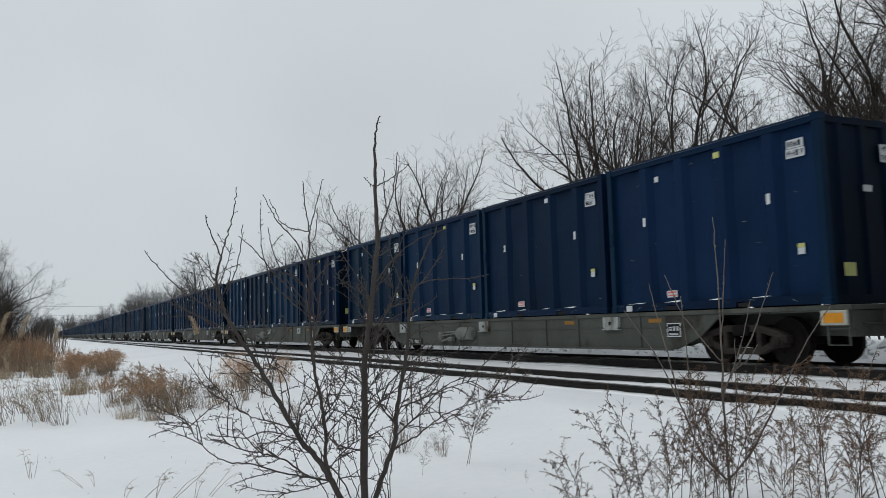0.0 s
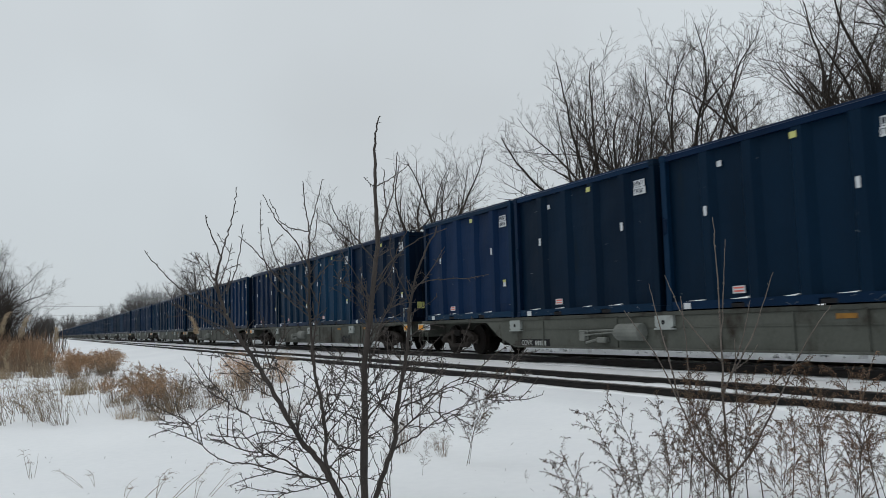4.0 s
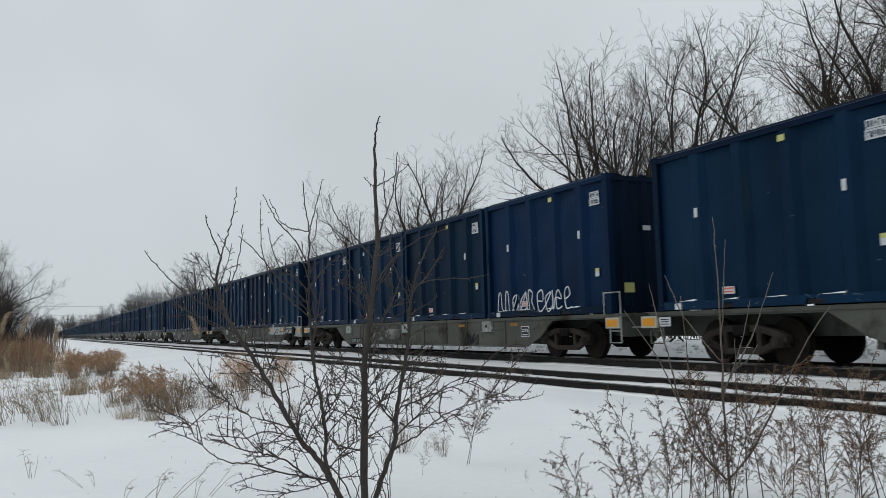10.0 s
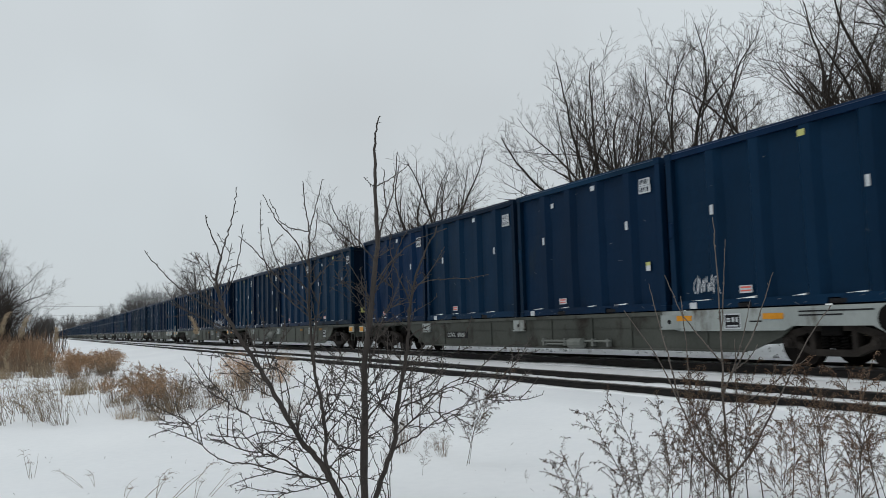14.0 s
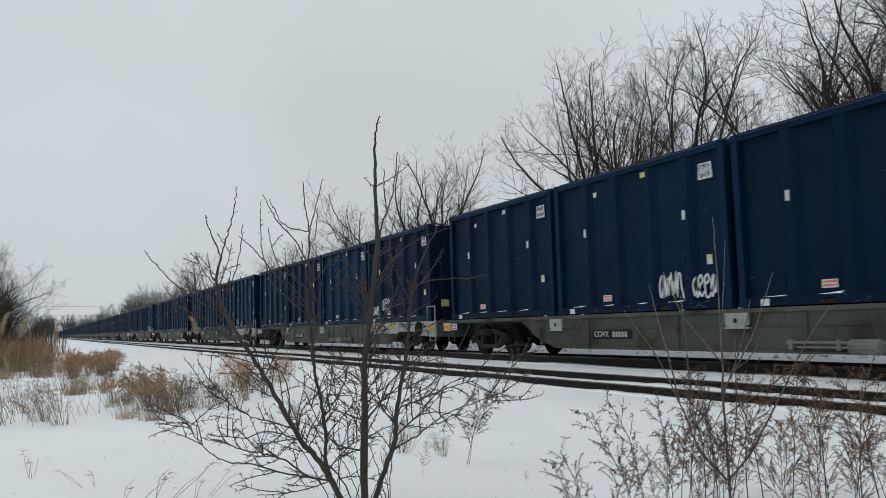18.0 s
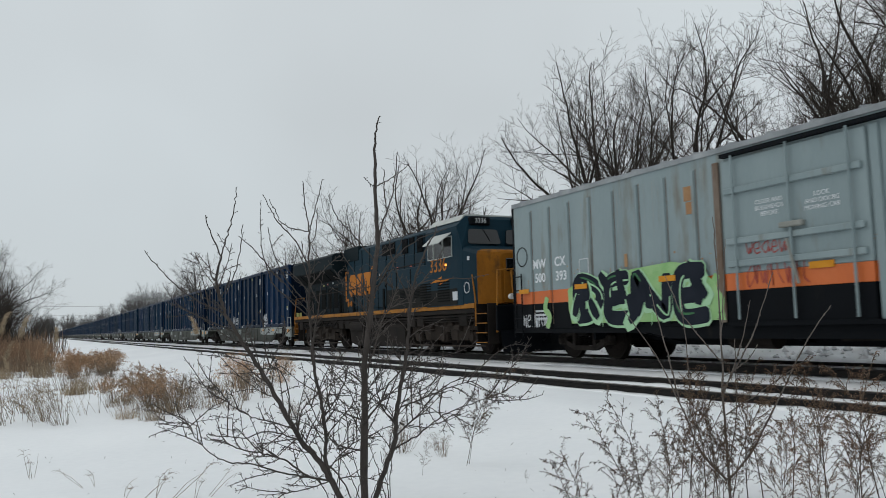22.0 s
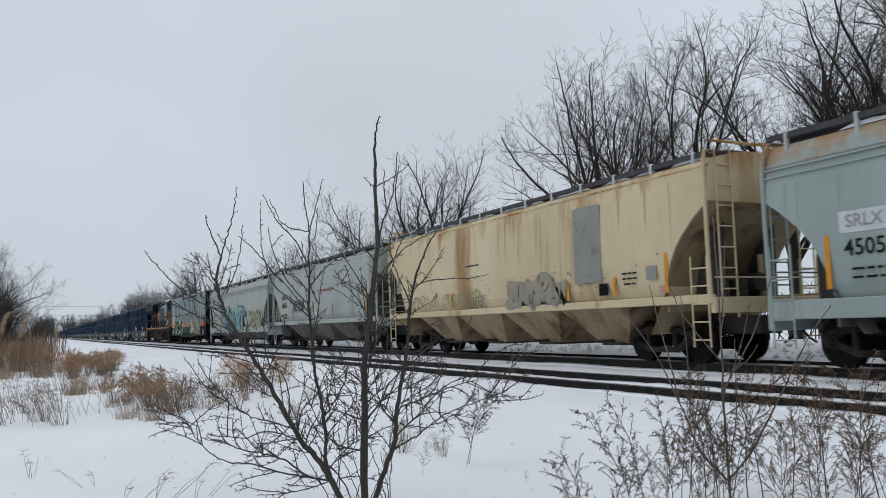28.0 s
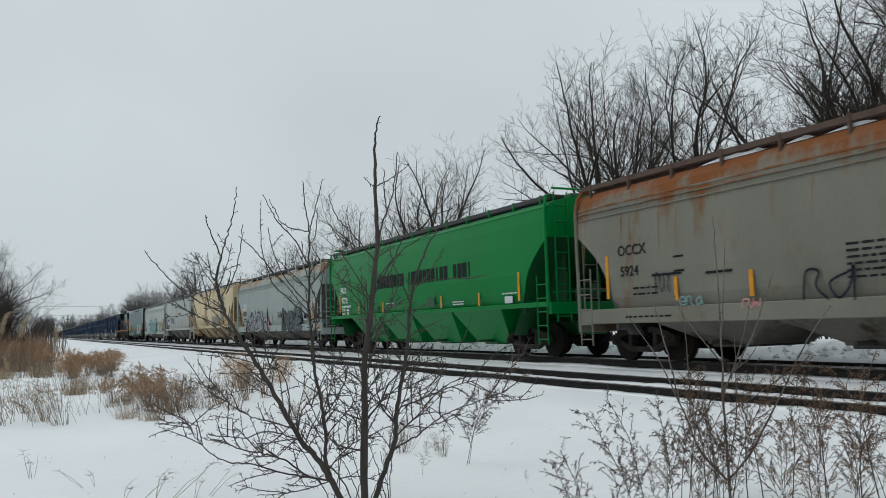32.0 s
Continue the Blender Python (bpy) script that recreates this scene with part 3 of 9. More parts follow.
def number_block(seed):
    """The printed rows on a number panel: broken dark bars."""
    key = ("number", seed)
    if key not in DECALS:
        r = random.Random(seed)
        form = Form()
        for zz, x1 in ((0.088, 0.155), (-0.088, 0.175)):
            x = -x1
            while x < x1 - 0.03:
                w = r.uniform(0.03, 0.05)
                form.box(x, x + 0.014, zz - 0.052, zz + 0.052, 0.0045, 0.007)
                form.box(x + 0.016, x + w, zz + r.choice((-0.052, -0.012, 0.034)), zz + r.choice((0.018, 0.052)), 0.0045, 0.0072)
                x += w + r.uniform(0.018, 0.03)
        DECALS[key] = form.mesh("number_print", BLUE_DARK)
    return DECALS[key]


NUMBERS = {4 * 3 + 200: "51040", 4 * 6 + 3 + 200: "61963", 4 * 5 + 200: "61998"}
DENTED = {4 * 4 + 200: 2, 4 * 3 + 2 + 200: 2, 4 * 5 + 3 + 200: 2, 4 * 6 + 3 + 200: 2, 4 * 4 + 2 + 200: 2}
# sprayed tags by container: y, z, width, height, strokes, line half width
TAGS = {4 * 4 + 200: ((0.5, 0.42, 3.9, 0.62, 9, 0.018),), 4 * 8 + 200: ((2.28, 0.63, 0.85, 0.42, 4, 0.02), (2.2, 0.38, 0.95, 0.4, 4, 0.02)), 4 * 8 + 2 + 200: ((-1.3, 0.55, 0.8, 0.6, 4, 0.022), (-2.3, 0.5, 0.7, 0.5, 4, 0.022)),
        4 * 7 + 200: ((2.2, 0.48, 0.75, 0.42, 4, 0.02), (1.15, 0.72, 0.8, 0.5, 4, 0.02)), 4 * 6 + 200: ((2.0, 0.5, 0.8, 0.4, 4, 0.008),)}
TAGGED = []


def scuff_mesh(seed):
    """Bare scratches and rubbed spots low on a container side."""
    r = random.Random(seed)
    form = Form()
    for k in range(20):
        low = r.random() < 0.72
        y, z = r.uniform(-2.85, 2.85), r.uniform(0.03, 0.17) if low else r.uniform(0.3, 3.2)
        w, h, a = r.uniform(0.01, 0.1), r.uniform(0.004, 0.014), r.uniform(-0.5, 0.5)
        x = -1.2125 if low else -1.207 if min(abs(y - c) for c in (-1.83, -0.61, 0.58, 1.74)) < 0.1 else -1.14
        form.add([(x, y - w, z - a * w), (x, y + w, z + a * w), (x, y + w * 0.8, z + a * w + h), (x, y - w * 0.7, z - a * w + h)], [(0, 1, 2, 3)])
    return form.mesh("scuff", SCUFF)


SCUFF = surface("rubbed_bare_paint", (0.03, 0.045, 0.065), (0.13, 0.15, 0.17), 4, 0.6, 0, 0.0, shine=0.2)
SILL_WHITE = surface("faint_white_stencil", (0.25, 0.27, 0.26), (0.4, 0.42, 0.41), 6, 0.7, 0, 0.0, shine=0.15)
SCUFFS = [scuff_mesh(s) for s in range(5)]
# flush dark block in the open pocket: the hollow's shade as colour
POCKET = Form().box(-1.212, -1.07, -0.17, 0.17, 0.025, 0.105).mesh("lift_pocket", INK)
HINGE = Form().box(-0.03, 0.10, -0.05, 0.09, -0.17, 0.17, 0.02).tube([(-0.01, 0.06, -0.2), (-0.01, 0.06, 0.2)], 0.03, 6).mesh("post_hinge", BLUE)


def ledge_snow_mesh(seed):
    """Thin wedges of snow on the bottom ledge, against the trailing end of each panel."""
    r = random.Random(seed)
    form = Form()
    for rib in (1.74, 0.58, -0.61, -1.83):
        a = rib + 0.17 + r.uniform(0.0, 0.06)
        ln, h = r.uniform(0.18, 0.5), r.uniform(0.02, 0.05)
        form.loft([[(-1.205, a + ln * t, 0.19), (-1.10, a + ln * t, 0.19), (-1.10, a + ln * t, 0.195 + q), (-1.19, a + ln * t, 0.195 + q * 0.4)] for t, q in ((0, h), (0.3, h * 0.8), (0.7, h * 0.3), (1, 0.002))])
    return form.mesh("ledge_snow", SNOW)


LEDGE_SNOW = [ledge_snow_mesh(s) for s in range(3)]


def build_container(u, index, near=True):
    r = random.Random(900 + index)
    label = r.choice(("navy blue ribbed steel waste container on flat car", "dark blue ribbed steel container with white decals", "weathered navy steel container riding on flat car"))
    ob = thing("container", label, "container", "containers on the train")
    kind = DENTED.get(index, r.choice((0, 1, 3, 3)))
    for m in (None, TURN):
        part("side_sheet", SIDES[kind], None, ob, "", m)
        part("bottom_rail", BOTTOM_C, None, ob, "", m)
        part("top_rail", TOP_C, None, ob, "", m)
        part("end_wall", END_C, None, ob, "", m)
    for sx in (-1, 1):
        for sy in (-1, 1):
            part("corner_post", POST_C, None, ob, "", pose(sx * 1.135, sy * 2.945, 0))
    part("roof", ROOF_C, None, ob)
    if near:
        for y in (-2.8, 2.8):
            for x in (-0.75, 0.1, 0.8):
                part("lid_latch", LATCH, None, ob, "", pose(x, y, C_Z1 - 0.02, 0, 0, 15 * r.random()))
        def stick(name, mesh, y, z, on_rib=False):
            return part(name, mesh, None, ob, "", side_pose(-1.206 if on_rib else -1.135, y, z))
        panel = stick("number_panel", decal(0.37, 0.16, LABEL_WHITE), -2.42, 2.97)
        part("number_panel", decal(0.41, 0.17, LABEL_WHITE), None, panel, "", pose(0, -0.175, 0))
        if index in NUMBERS:
            part("number_print", lettering("CVAU", 0.15, BLUE_DARK, 0.003), None, panel, "", pose(0, 0.0, 0.006))
            part("number_print", lettering(NUMBERS[index], 0.15, BLUE_DARK, 0.003), None, panel, "", pose(0, -0.175, 0.006))
        else:
            tagged(part("number_print", number_block(index % 7), None, panel, "", pose(0, -0.088, 0)), kind="stuff")
        part("lower_decal", decal(0.2, 0.13, LABEL_WHITE), None, ob, "", side_pose(-1.213, 2.4, 0.09))
        for y in (1.0, -1.08):
            part("lift_pocket", POCKET, None, ob, "", pose(0, y, 0))
        part("post_hinge", HINGE, None, ob, "", pose(-1.2, 2.93, 1.82 + r.uniform(-0.1, 0.1)))
        tagged(part("ledge_snow", LEDGE_SNOW[index % 3], None, ob, "thin snow on the bottom ledge"), kind="stuff")
        stick("decal", decal(0.09, 0.2, LABEL_WHITE), 1.74, 2.03, True)
        stick("decal", decal(0.09, 0.2, LABEL_WHITE), -1.80, 2.03, True)
        stick("decal", decal(0.16, 0.12, LABEL_YELLOW if r.random() < 0.6 else LABEL_WHITE), -0.55, 3.12, True)
        stick("decal", decal(0.12, 0.12, LABEL_WHITE), r.choice((0.5, 1.35)), 2.95)
        tagged(part("scuff", SCUFFS[index % 5], None, ob), kind="stuff")
        red = stick("decal", decal(0.32, 0.15, LABEL_WHITE), 1.02, 0.37)
        part("decal_stripe", decal(0.26, 0.035, LABEL_RED), None, red, "", pose(0, 0.035, 0.003))
        part("decal_stripe", decal(0.26, 0.03, LABEL_RED), None, red, "", pose(0, -0.03, 0.003))
        if r.random() < 0.7:
            y = stick("decal", decal(0.15, 0.2, LABEL_WHITE), -2.42, 1.03)
            part("decal_stripe", decal(0.15, 0.08, LABEL_YELLOW), None, y, "", pose(0, 0.06, 0.003))
        end_panel = part("number_panel", decal(0.41, 0.33, LABEL_WHITE), None, ob, "", end_pose(0.62, -2.992, 2.78))
        tagged(part("number_print", number_block((index + 3) % 7), None, end_panel), kind="stuff")
        part("end_decal", decal(0.24, 0.12, LABEL_WHITE), None, ob, "", end_pose(0.0, -2.992, 2.1))
        part("end_decal", decal(0.3, 0.24, LABEL_YELLOW), None, ob, "", end_pose(-0.62, -2.992, 0.62))
    if index in TAGS:
        TAGGED.append((ob, TAGS[index]))
    on_train(ob, u, 1.12)
    return ob


# ---- flat cars under the containers ----
F_HALF = 12.85


def sill_form():
    """A deep fish-belly side sill with a bottom flange."""
    out = [(-12.75, 1.10), (-12.75, 1.0), (-9.75, 0.99), (-9.2, 0.57), (-8.44, 0.29), (6.48, 0.28), (7.34, 0.55), (8.1, 0.99), (12.75, 1.0), (12.75, 1.10)]
    form = Form().prism(out, -1.17, -1.12, "x").box(-1.22, -1.1, -8.3, 6.4, 0.262, 0.305, 0.01)
    form.box(-1.185, -1.16, -8.9, 7.2, 0.76, 0.785)
    for y in (-7.3, -4.9, -3.4, -1.6, 1.7, 4.9):
        form.box(-1.2, -1.16, y - 0.02, y + 0.02, 0.31, 1.05)
    return form


def deck_form():
    form = Form().box(-1.2, 1.2, -12.78, 12.78, 1.02, 1.115, 0.012)
    for e in (-1, 1):
        form.box(-1.12, 1.12, e * 12.66 - 0.08, e * 12.66 + 0.08, 0.56, 1.03, 0.02)
        form.box(-0.34, 0.34, min(e * 12.7, e * 12.95), max(e * 12.7, e * 12.95), 0.66, 1.06, 0.03)
    form.box(-0.35, 0.35, -12.7, 12.7, 0.55, 1.03, 0.02)
    for k in range(-3, 4):
        form.box(-1.11, 1.11, k * 2.4 - 0.06, k * 2.4 + 0.06, 0.35, 1.03)
    return form


def sill_bracket_form():
    """The bolted seat under the joint of two containers."""
    return Form().prism([(-0.29, 0.15), (-0.29, -0.08), (-0.22, -0.14), (0.22, -0.14), (0.29, -0.08), (0.29, 0.15)], -0.07, 0.02, "x").box(-0.085, 0.0, -0.31, 0.31, -0.16, -0.13)


def brake_rig_form():
    """Pipes, brake cylinder and lever hung on the near sill of the grey cars."""
    form = Form()
    form.tube([(-1.24, 3.15, 0.70), (-1.24, 1.7, 0.72)], 0.03, 6)
    form.tube([(-1.28, 2.9, 0.60), (-1.30, 1.9, 0.66), (-1.30, 1.1, 0.665)], 0.022, 6)
    form.tube([(-1.26, 0.62, 0.67), (-1.26, 0.68, 0.67), (-1.26, 1.5, 0.67), (-1.26, 1.6, 0.67)], [0.1, 0.2, 0.2, 0.14], 16)
    form.box(-1.30, -1.17, 2.86, 3.1, 0.46, 0.68, 0.02)
    form.tube([(-1.28, 2.75, 0.44), (-1.28, 2.75, 0.74)], 0.02, 5)
    form.box(-1.34, -1.17, 2.0, 2.35, 0.42, 0.56, 0.03)
    form.tube([(-1.3, 2.35, 0.5), (-1.3, 2.8, 0.42)], 0.03, 6)
    return form


def low_rig_form():
    """Pipe and valve along the foot of the sill of the cars with pale end panels."""
    form = Form()
    form.tube([(-1.25, -1.2, 0.46), (-1.25, -4.2, 0.46)], 0.03, 6)
    form.tube([(-1.25, -1.4, 0.38), (-1.25, -3.2, 0.38)], 0.022, 6)
    form.tube([(-1.26, -2.5, 0.40), (-1.26, -2.55, 0.40), (-1.26, -3.1, 0.40), (-1.26, -3.15, 0.40)], [0.06, 0.13, 0.13, 0.06], 12)
    for y in (-1.3, -2.3, -3.5, -4.1):
        form.box(-1.29, -1.17, y - 0.04, y + 0.04, 0.33, 0.52, 0.01)
    return form


def end_frame_form(sign, tall):
    """The end platform with its grab irons and step."""
    form = Form()
    y = sign * 12.72
    for s in (-1, 1):
        x = s * 1.2
        form.tube([(x, y, 1.05), (x, y, 0.42), (x, y - sign * 0.42, 0.42), (x, y - sign * 0.42, 1.0)], 0.022, 6)
        form.tube([(x, y, 0.7), (x, y - sign * 0.42, 0.7)], 0.016, 6)
        if tall:
            form.tube([(x, y, 1.1), (x, y, 1.62), (x, y - sign * 0.62, 1.62), (x, y - sign * 0.62, 1.1)], 0.022, 6)
    form.tube([(-0.9, y + sign * 0.04, 0.78), (0.9, y + sign * 0.04, 0.78)], 0.018, 6)
    return form


SILL = sill_form().mesh("side_sill", FLAT_GREY)
DECK = deck_form().mesh("deck", FLAT_GREY)
SILL_BRACKET = sill_bracket_form().mesh("sill_bracket", FLAT_PALE)
# no real opening: a dark disc gives the shade inside the hole
BRACKET_HOLE = Form().disc((-0.072, 0.02, 0.0), (1, 0, 0), 0.05, 0.01, 12).mesh("bracket_hole", INK)
LOW_RIG = low_rig_form().mesh("brake_rig", RIG_GREY)
BRAKE_DRUM = Form().disc((-1.27, -11.5, 0.86), (1, 0, 0), 0.24, 0.1, 18).tube([(-1.3, -11.75, 0.95), (-1.32, -12.0, 1.02), (-1.3, -12.1, 0.9)], 0.02, 5).mesh("hand_brake", TRUCK)
BRAKE_RIG = brake_rig_form().mesh("brake_rig", RIG_GREY)
END_PLAIN = {s: end_frame_form(s, False).mesh("end_frame", FLAT_GREY) for s in (-1, 1)}
END_TALL = {s: end_frame_form(s, True).mesh("end_frame", FLAT_PALE) for s in (-1, 1)}
SHELL = Form().prism([(-12.8, 1.11), (-12.8, 0.56), (-11.4, 0.6), (-11.1, 0.75), (-9.5, 0.76), (-9.3, 0.68), (-6.6, 0.68), (-6.05, 0.80), (-6.05, 1.11)], -1.235, -1.175, "x").mesh("end_panel", FLAT_PALE)
PLATE = Form().box(-0.03, 0.03, -0.26, 0.26, -0.13, 0.13, 0.01).mesh("reflector_plate", YELLOW_EDGE)
PLATE_IN = Form().box(-0.034, 0.0, -0.2, 0.2, -0.085, 0.085).mesh("reflector", REFLECT)


CAR_NUMBERS = {1: "60045", 3: "60054", 6: "60068"}
SILL_TAGS = {1: (-5.4, 1.3, 0.34), 4: (-5.1, 1.1, 0.4)}      # dark scribbles on the sill: y, width, height
SILL_TAGGED = []
FADED_ORANGE = surface("faded_orange_reflector", (0.16, 0.085, 0.03), (0.3, 0.15, 0.03), 5, 0.6, 0, 0.0, shine=0.1)


def build_flat_car(u, index, pale, near=True):
    ob = thing("flat_car", "grey container flat car with fish-belly side sills" + (" and pale end panel" if pale else ""), "rail car", "container flat cars")
    part("deck", DECK, None, ob)
    part("side_sill", SILL, None, ob)
    part("side_sill", SILL, None, ob, "", TURN)
    for y in (10.2, -10.2):
        add_truck(ob, y, near)
    add_couplers(ob, F_HALF)
    if near:
        part("brake_rig", LOW_RIG if pale else BRAKE_RIG, None, ob)
        for y in (6.28, 0.0, -6.28):
            br = part("sill_bracket", SILL_BRACKET, None, ob, "pale bolted container seat", pose(-1.17, y, 0.88))
            part("bracket_hole", BRACKET_HOLE, None, br)
        part("end_frame", END_PLAIN[1], None, ob)
        part("end_frame", END_TALL[-1] if (pale or index % 3 == 1) else END_PLAIN[-1], None, ob)
        for y in (12.7, -12.47):
            pl = part("reflector_plate", PLATE, None, ob, "orange reflector in a pale border", pose(-1.245, y, 0.89))
            part("reflector", PLATE_IN, None, pl)
        white = part("data_plate", decal(0.36, 0.2, LABEL_WHITE), None, ob, "", side_pose(-1.24, 12.2, 0.89))
        for k in range(3):
            part("data_print", decal(0.26, 0.02, INK), None, white, "", pose(0, 0.05 - 0.05 * k, 0.003))
        if pale:
            sh = part("end_panel", SHELL, None, ob, "pale grey end panel")
            for y, w in ((-6.72, 0.45), (-9.07, 0.48)):
                part("reflector", decal(w, 0.11, REFLECT), None, sh, "", side_pose(-1.24, y, 0.95))
            for y, w, z in ((-10.4, 1.5, 1.02), (-10.1, 0.9, 0.95), (-8.65, 0.3, 0.86)):
                part("stencil_bar", decal(w, 0.025, INK), None, sh, "", side_pose(-1.24, y, z))
            part("hand_brake", BRAKE_DRUM, None, sh, "black hand brake housing")
            tag_y, tag_z, mark_y, mark_z = -8.07, 0.87, 4.0, 0.62
        else:
            for y in (-4.5, -7.8):
                part("reflector", decal(0.42, 0.09, FADED_ORANGE), None, ob, "", side_pose(-1.175, y, 0.92))
            tag_y, tag_z, mark_y, mark_z = -8.4, 0.71, 5.36, 0.39
        x = -1.24 if pale else -1.178
        tag = part("data_tag", decal(0.42, 0.3, LABEL_WHITE), None, ob, "black data tag in a white border", side_pose(x, tag_y, tag_z))
        part("data_field", decal(0.37, 0.25, INK), None, tag, "", pose(0, 0, 0.003))
        for a, b, w, h in ((-0.1, 0.05, 0.1, 0.03), (-0.1, 0.0, 0.1, 0.03), (0.02, 0.03, 0.05, 0.1), (0.12, 0.03, 0.05, 0.1), (0.0, -0.09, 0.28, 0.03)):
            part("data_print", decal(w, h, LABEL_WHITE), None, tag, "", pose(a, b, 0.006))
        band = part("mark_band", decal(1.5, 0.21, INK), None, ob, "black band with white stencilled mark", side_pose(-1.176, mark_y, mark_z))
        part("reporting_mark", lettering("COVX", 0.2, SILL_WHITE, 0.003), None, band, "white stencilled mark", pose(-0.4, 0, 0.006))
        if index in CAR_NUMBERS:
            part("car_number", lettering(CAR_NUMBERS[index], 0.2, SILL_WHITE, 0.003), None, band, "", pose(0.3, 0, 0.006))
        else:
            for k in range(5):
                part("number_bar", decal(0.08, 0.13, SILL_WHITE), None, band, "", pose(0.07 + 0.115 * k, 0, 0.003))
        if index in SILL_TAGS:
            SILL_TAGGED.append((ob, SILL_TAGS[index]))
    on_train(ob, u)
    return ob


CAR_PITCH, CAR_R = 26.48, 9.75
PALE = (3, 6, 7, 8)
count = 0
for k in range(-26, 9):
    r0 = CAR_R - CAR_PITCH * k
    close = k >= -4
    build_flat_car(r0 + 12.415, k, k in PALE, close)
    for j in range(4):
        build_container(r0 + 3.03 + j * 6.257, 4 * k + j + 200, close)
        count += 1


# ---- paints of the mixed cars ----
LOCO_BLUE = surface("dark_blue_locomotive_paint", (0.0036, 0.0175, 0.0275), (0.0072, 0.030, 0.047), 1.0, 0.5, 0, 0.1, 25, 3.0, 0.6, (0.019, 0.021, 0.018), 0.3, 1.0, shine=0.07)
LOCO_YELLOW = surface("dirty_yellow_paint", (0.21, 0.075, 0.006), (0.33, 0.125, 0.012), 1.5, 0.6, 0, 0.1, 25, 2.0, 0.6, (0.10, 0.045, 0.014), 0.35, 2.0, shine=0.15)
NOSE_YELLOW = surface("sooty_yellow_nose_paint", (0.20, 0.073, 0.006), (0.32, 0.122, 0.011), 1.5, 0.7, 0, 0.1, 25, 2.0, 0.6, (0.075, 0.036, 0.012), 0.42, 1.6, shine=0.12)
EMBLEM_ORANGE = surface("orange_emblem_paint", (0.36, 0.12, 0.010), (0.48, 0.165, 0.016), 2.0, 0.6, 0, 0.05, 25, 2.0, 0.6, (0.20, 0.075, 0.02), 0.25, 2.0, shine=0.15)
LOCO_DARK = surface("sooty_radiator_paint", (0.006, 0.0115, 0.0145), (0.0115, 0.019, 0.0225), 1.2, 0.6, 0, 0.12, 25, 2.0, 0.6, (0.016, 0.014, 0.012), 0.3, 1.5, shine=0.04)
LOCO_STRIPE = surface("yellow_sill_stripe", (0.24, 0.095, 0.012), (0.38, 0.16, 0.02), 2.5, 0.6, 0, 0.05, 25, 1.0, 0.6, (0.10, 0.045, 0.012), 0.5, 1.6, shine=0.15)
LOCO_GRIME = surface("grimy_underframe", (0.009, 0.0078, 0.007), (0.027, 0.022, 0.019), 1.5, 0.85, 0, 0.25, 25, shine=0.12)
LOCO_ROOF = surface("pale_cab_roof", (0.36, 0.38, 0.36), (0.48, 0.50, 0.48), 2, 0.6, 0, 0.1, shine=0.2)
GLASS = surface("dark_cab_glass", (0.004, 0.005, 0.006), (0.008, 0.01, 0.011), 2, 0.08, 0, 0.0, shine=0.6)
GRILLE = surface("black_grille", (0.002, 0.0025, 0.003), (0.005, 0.006, 0.006), 3, 0.8, 0, 0.2, shine=0.08)
BOX_GREY = surface("pale_blue_grey_paint", (0.20, 0.255, 0.265), (0.27, 0.33, 0.338), 0.8, 0.55, 0, 0.08, 25, 5.0, 0.6, (0.17, 0.165, 0.14), 0.4, 1.3, shine=0.2)
BOX_ROOF = surface("snow_dusted_roof", (0.18, 0.20, 0.21), (0.34, 0.36, 0.37), 2, 0.7, 0, 0.1, shine=0.2)
TRUCK_DUST = surface("dusty_truck_casting", (0.016, 0.0125, 0.0105), (0.050, 0.040, 0.033), 1.8, 0.85, 0, 0.3, 22, shine=0.12)
RUST_AND_SHADOW = surface("door_rust_and_shadow_line", (0.11, 0.07, 0.045), (0.24, 0.2, 0.17), 1.5, 0.85, 0, 0.1, 15, 3.0, shine=0.1)
LOCO_DUST = surface("dusty_lower_hood_paint", (0.009, 0.010, 0.010), (0.022, 0.021, 0.018), 0.8, 0.8, 0, 0.1, 20, 2.0, shine=0.1)
BOX_ORANGE = surface("orange_band_paint", (0.50, 0.10, 0.012), (0.60, 0.15, 0.035), 1.2, 0.5, 0, 0.08, 25, 3.0, 0.6, (0.3, 0.12, 0.06), 0.2, 1.4)
HOP_GREY = surface("dusty_grey_hopper_paint", (0.30, 0.33, 0.312), (0.39, 0.42, 0.40), 0.6, 0.6, 0, 0.08, 20, 6.0, 0.6, (0.24, 0.235, 0.20), 0.45, 0.8, shine=0.15, top_stain=((0.20, 0.195, 0.17), 2.9, 4.5, 0.06))
# bay grey holds both the dirt and the low light beneath the car
GREY_BAY = surface("dirty_shaded_bay_paint", (0.075, 0.07, 0.06), (0.17, 0.16, 0.14), 0.9, 0.75, 0, 0.12, 20, 2.0, 0.6, (0.035, 0.024, 0.016), 0.5, 1.3, shine=0.1)
HOP_GREEN_GREY = surface("streaked_grey_green_hopper_paint", (0.262, 0.312, 0.295), (0.335, 0.385, 0.365), 0.6, 0.6, 0, 0.08, 20, 7.0, 0.6, (0.19, 0.22, 0.215), 0.42, 0.6, shine=0.15, top_stain=((0.31, 0.20, 0.11), 3.1, 4.2, 0.2))
# body grey darkened for the recessed slope sheets: grime plus painted-in shade
SLOPE_GREY = surface("shaded_grimy_slope_paint", (0.085, 0.086, 0.080), (0.17, 0.17, 0.16), 0.9, 0.75, 0, 0.15, 20, 3.0, 0.6, (0.045, 0.04, 0.034), 0.45, 1.0, shine=0.1)
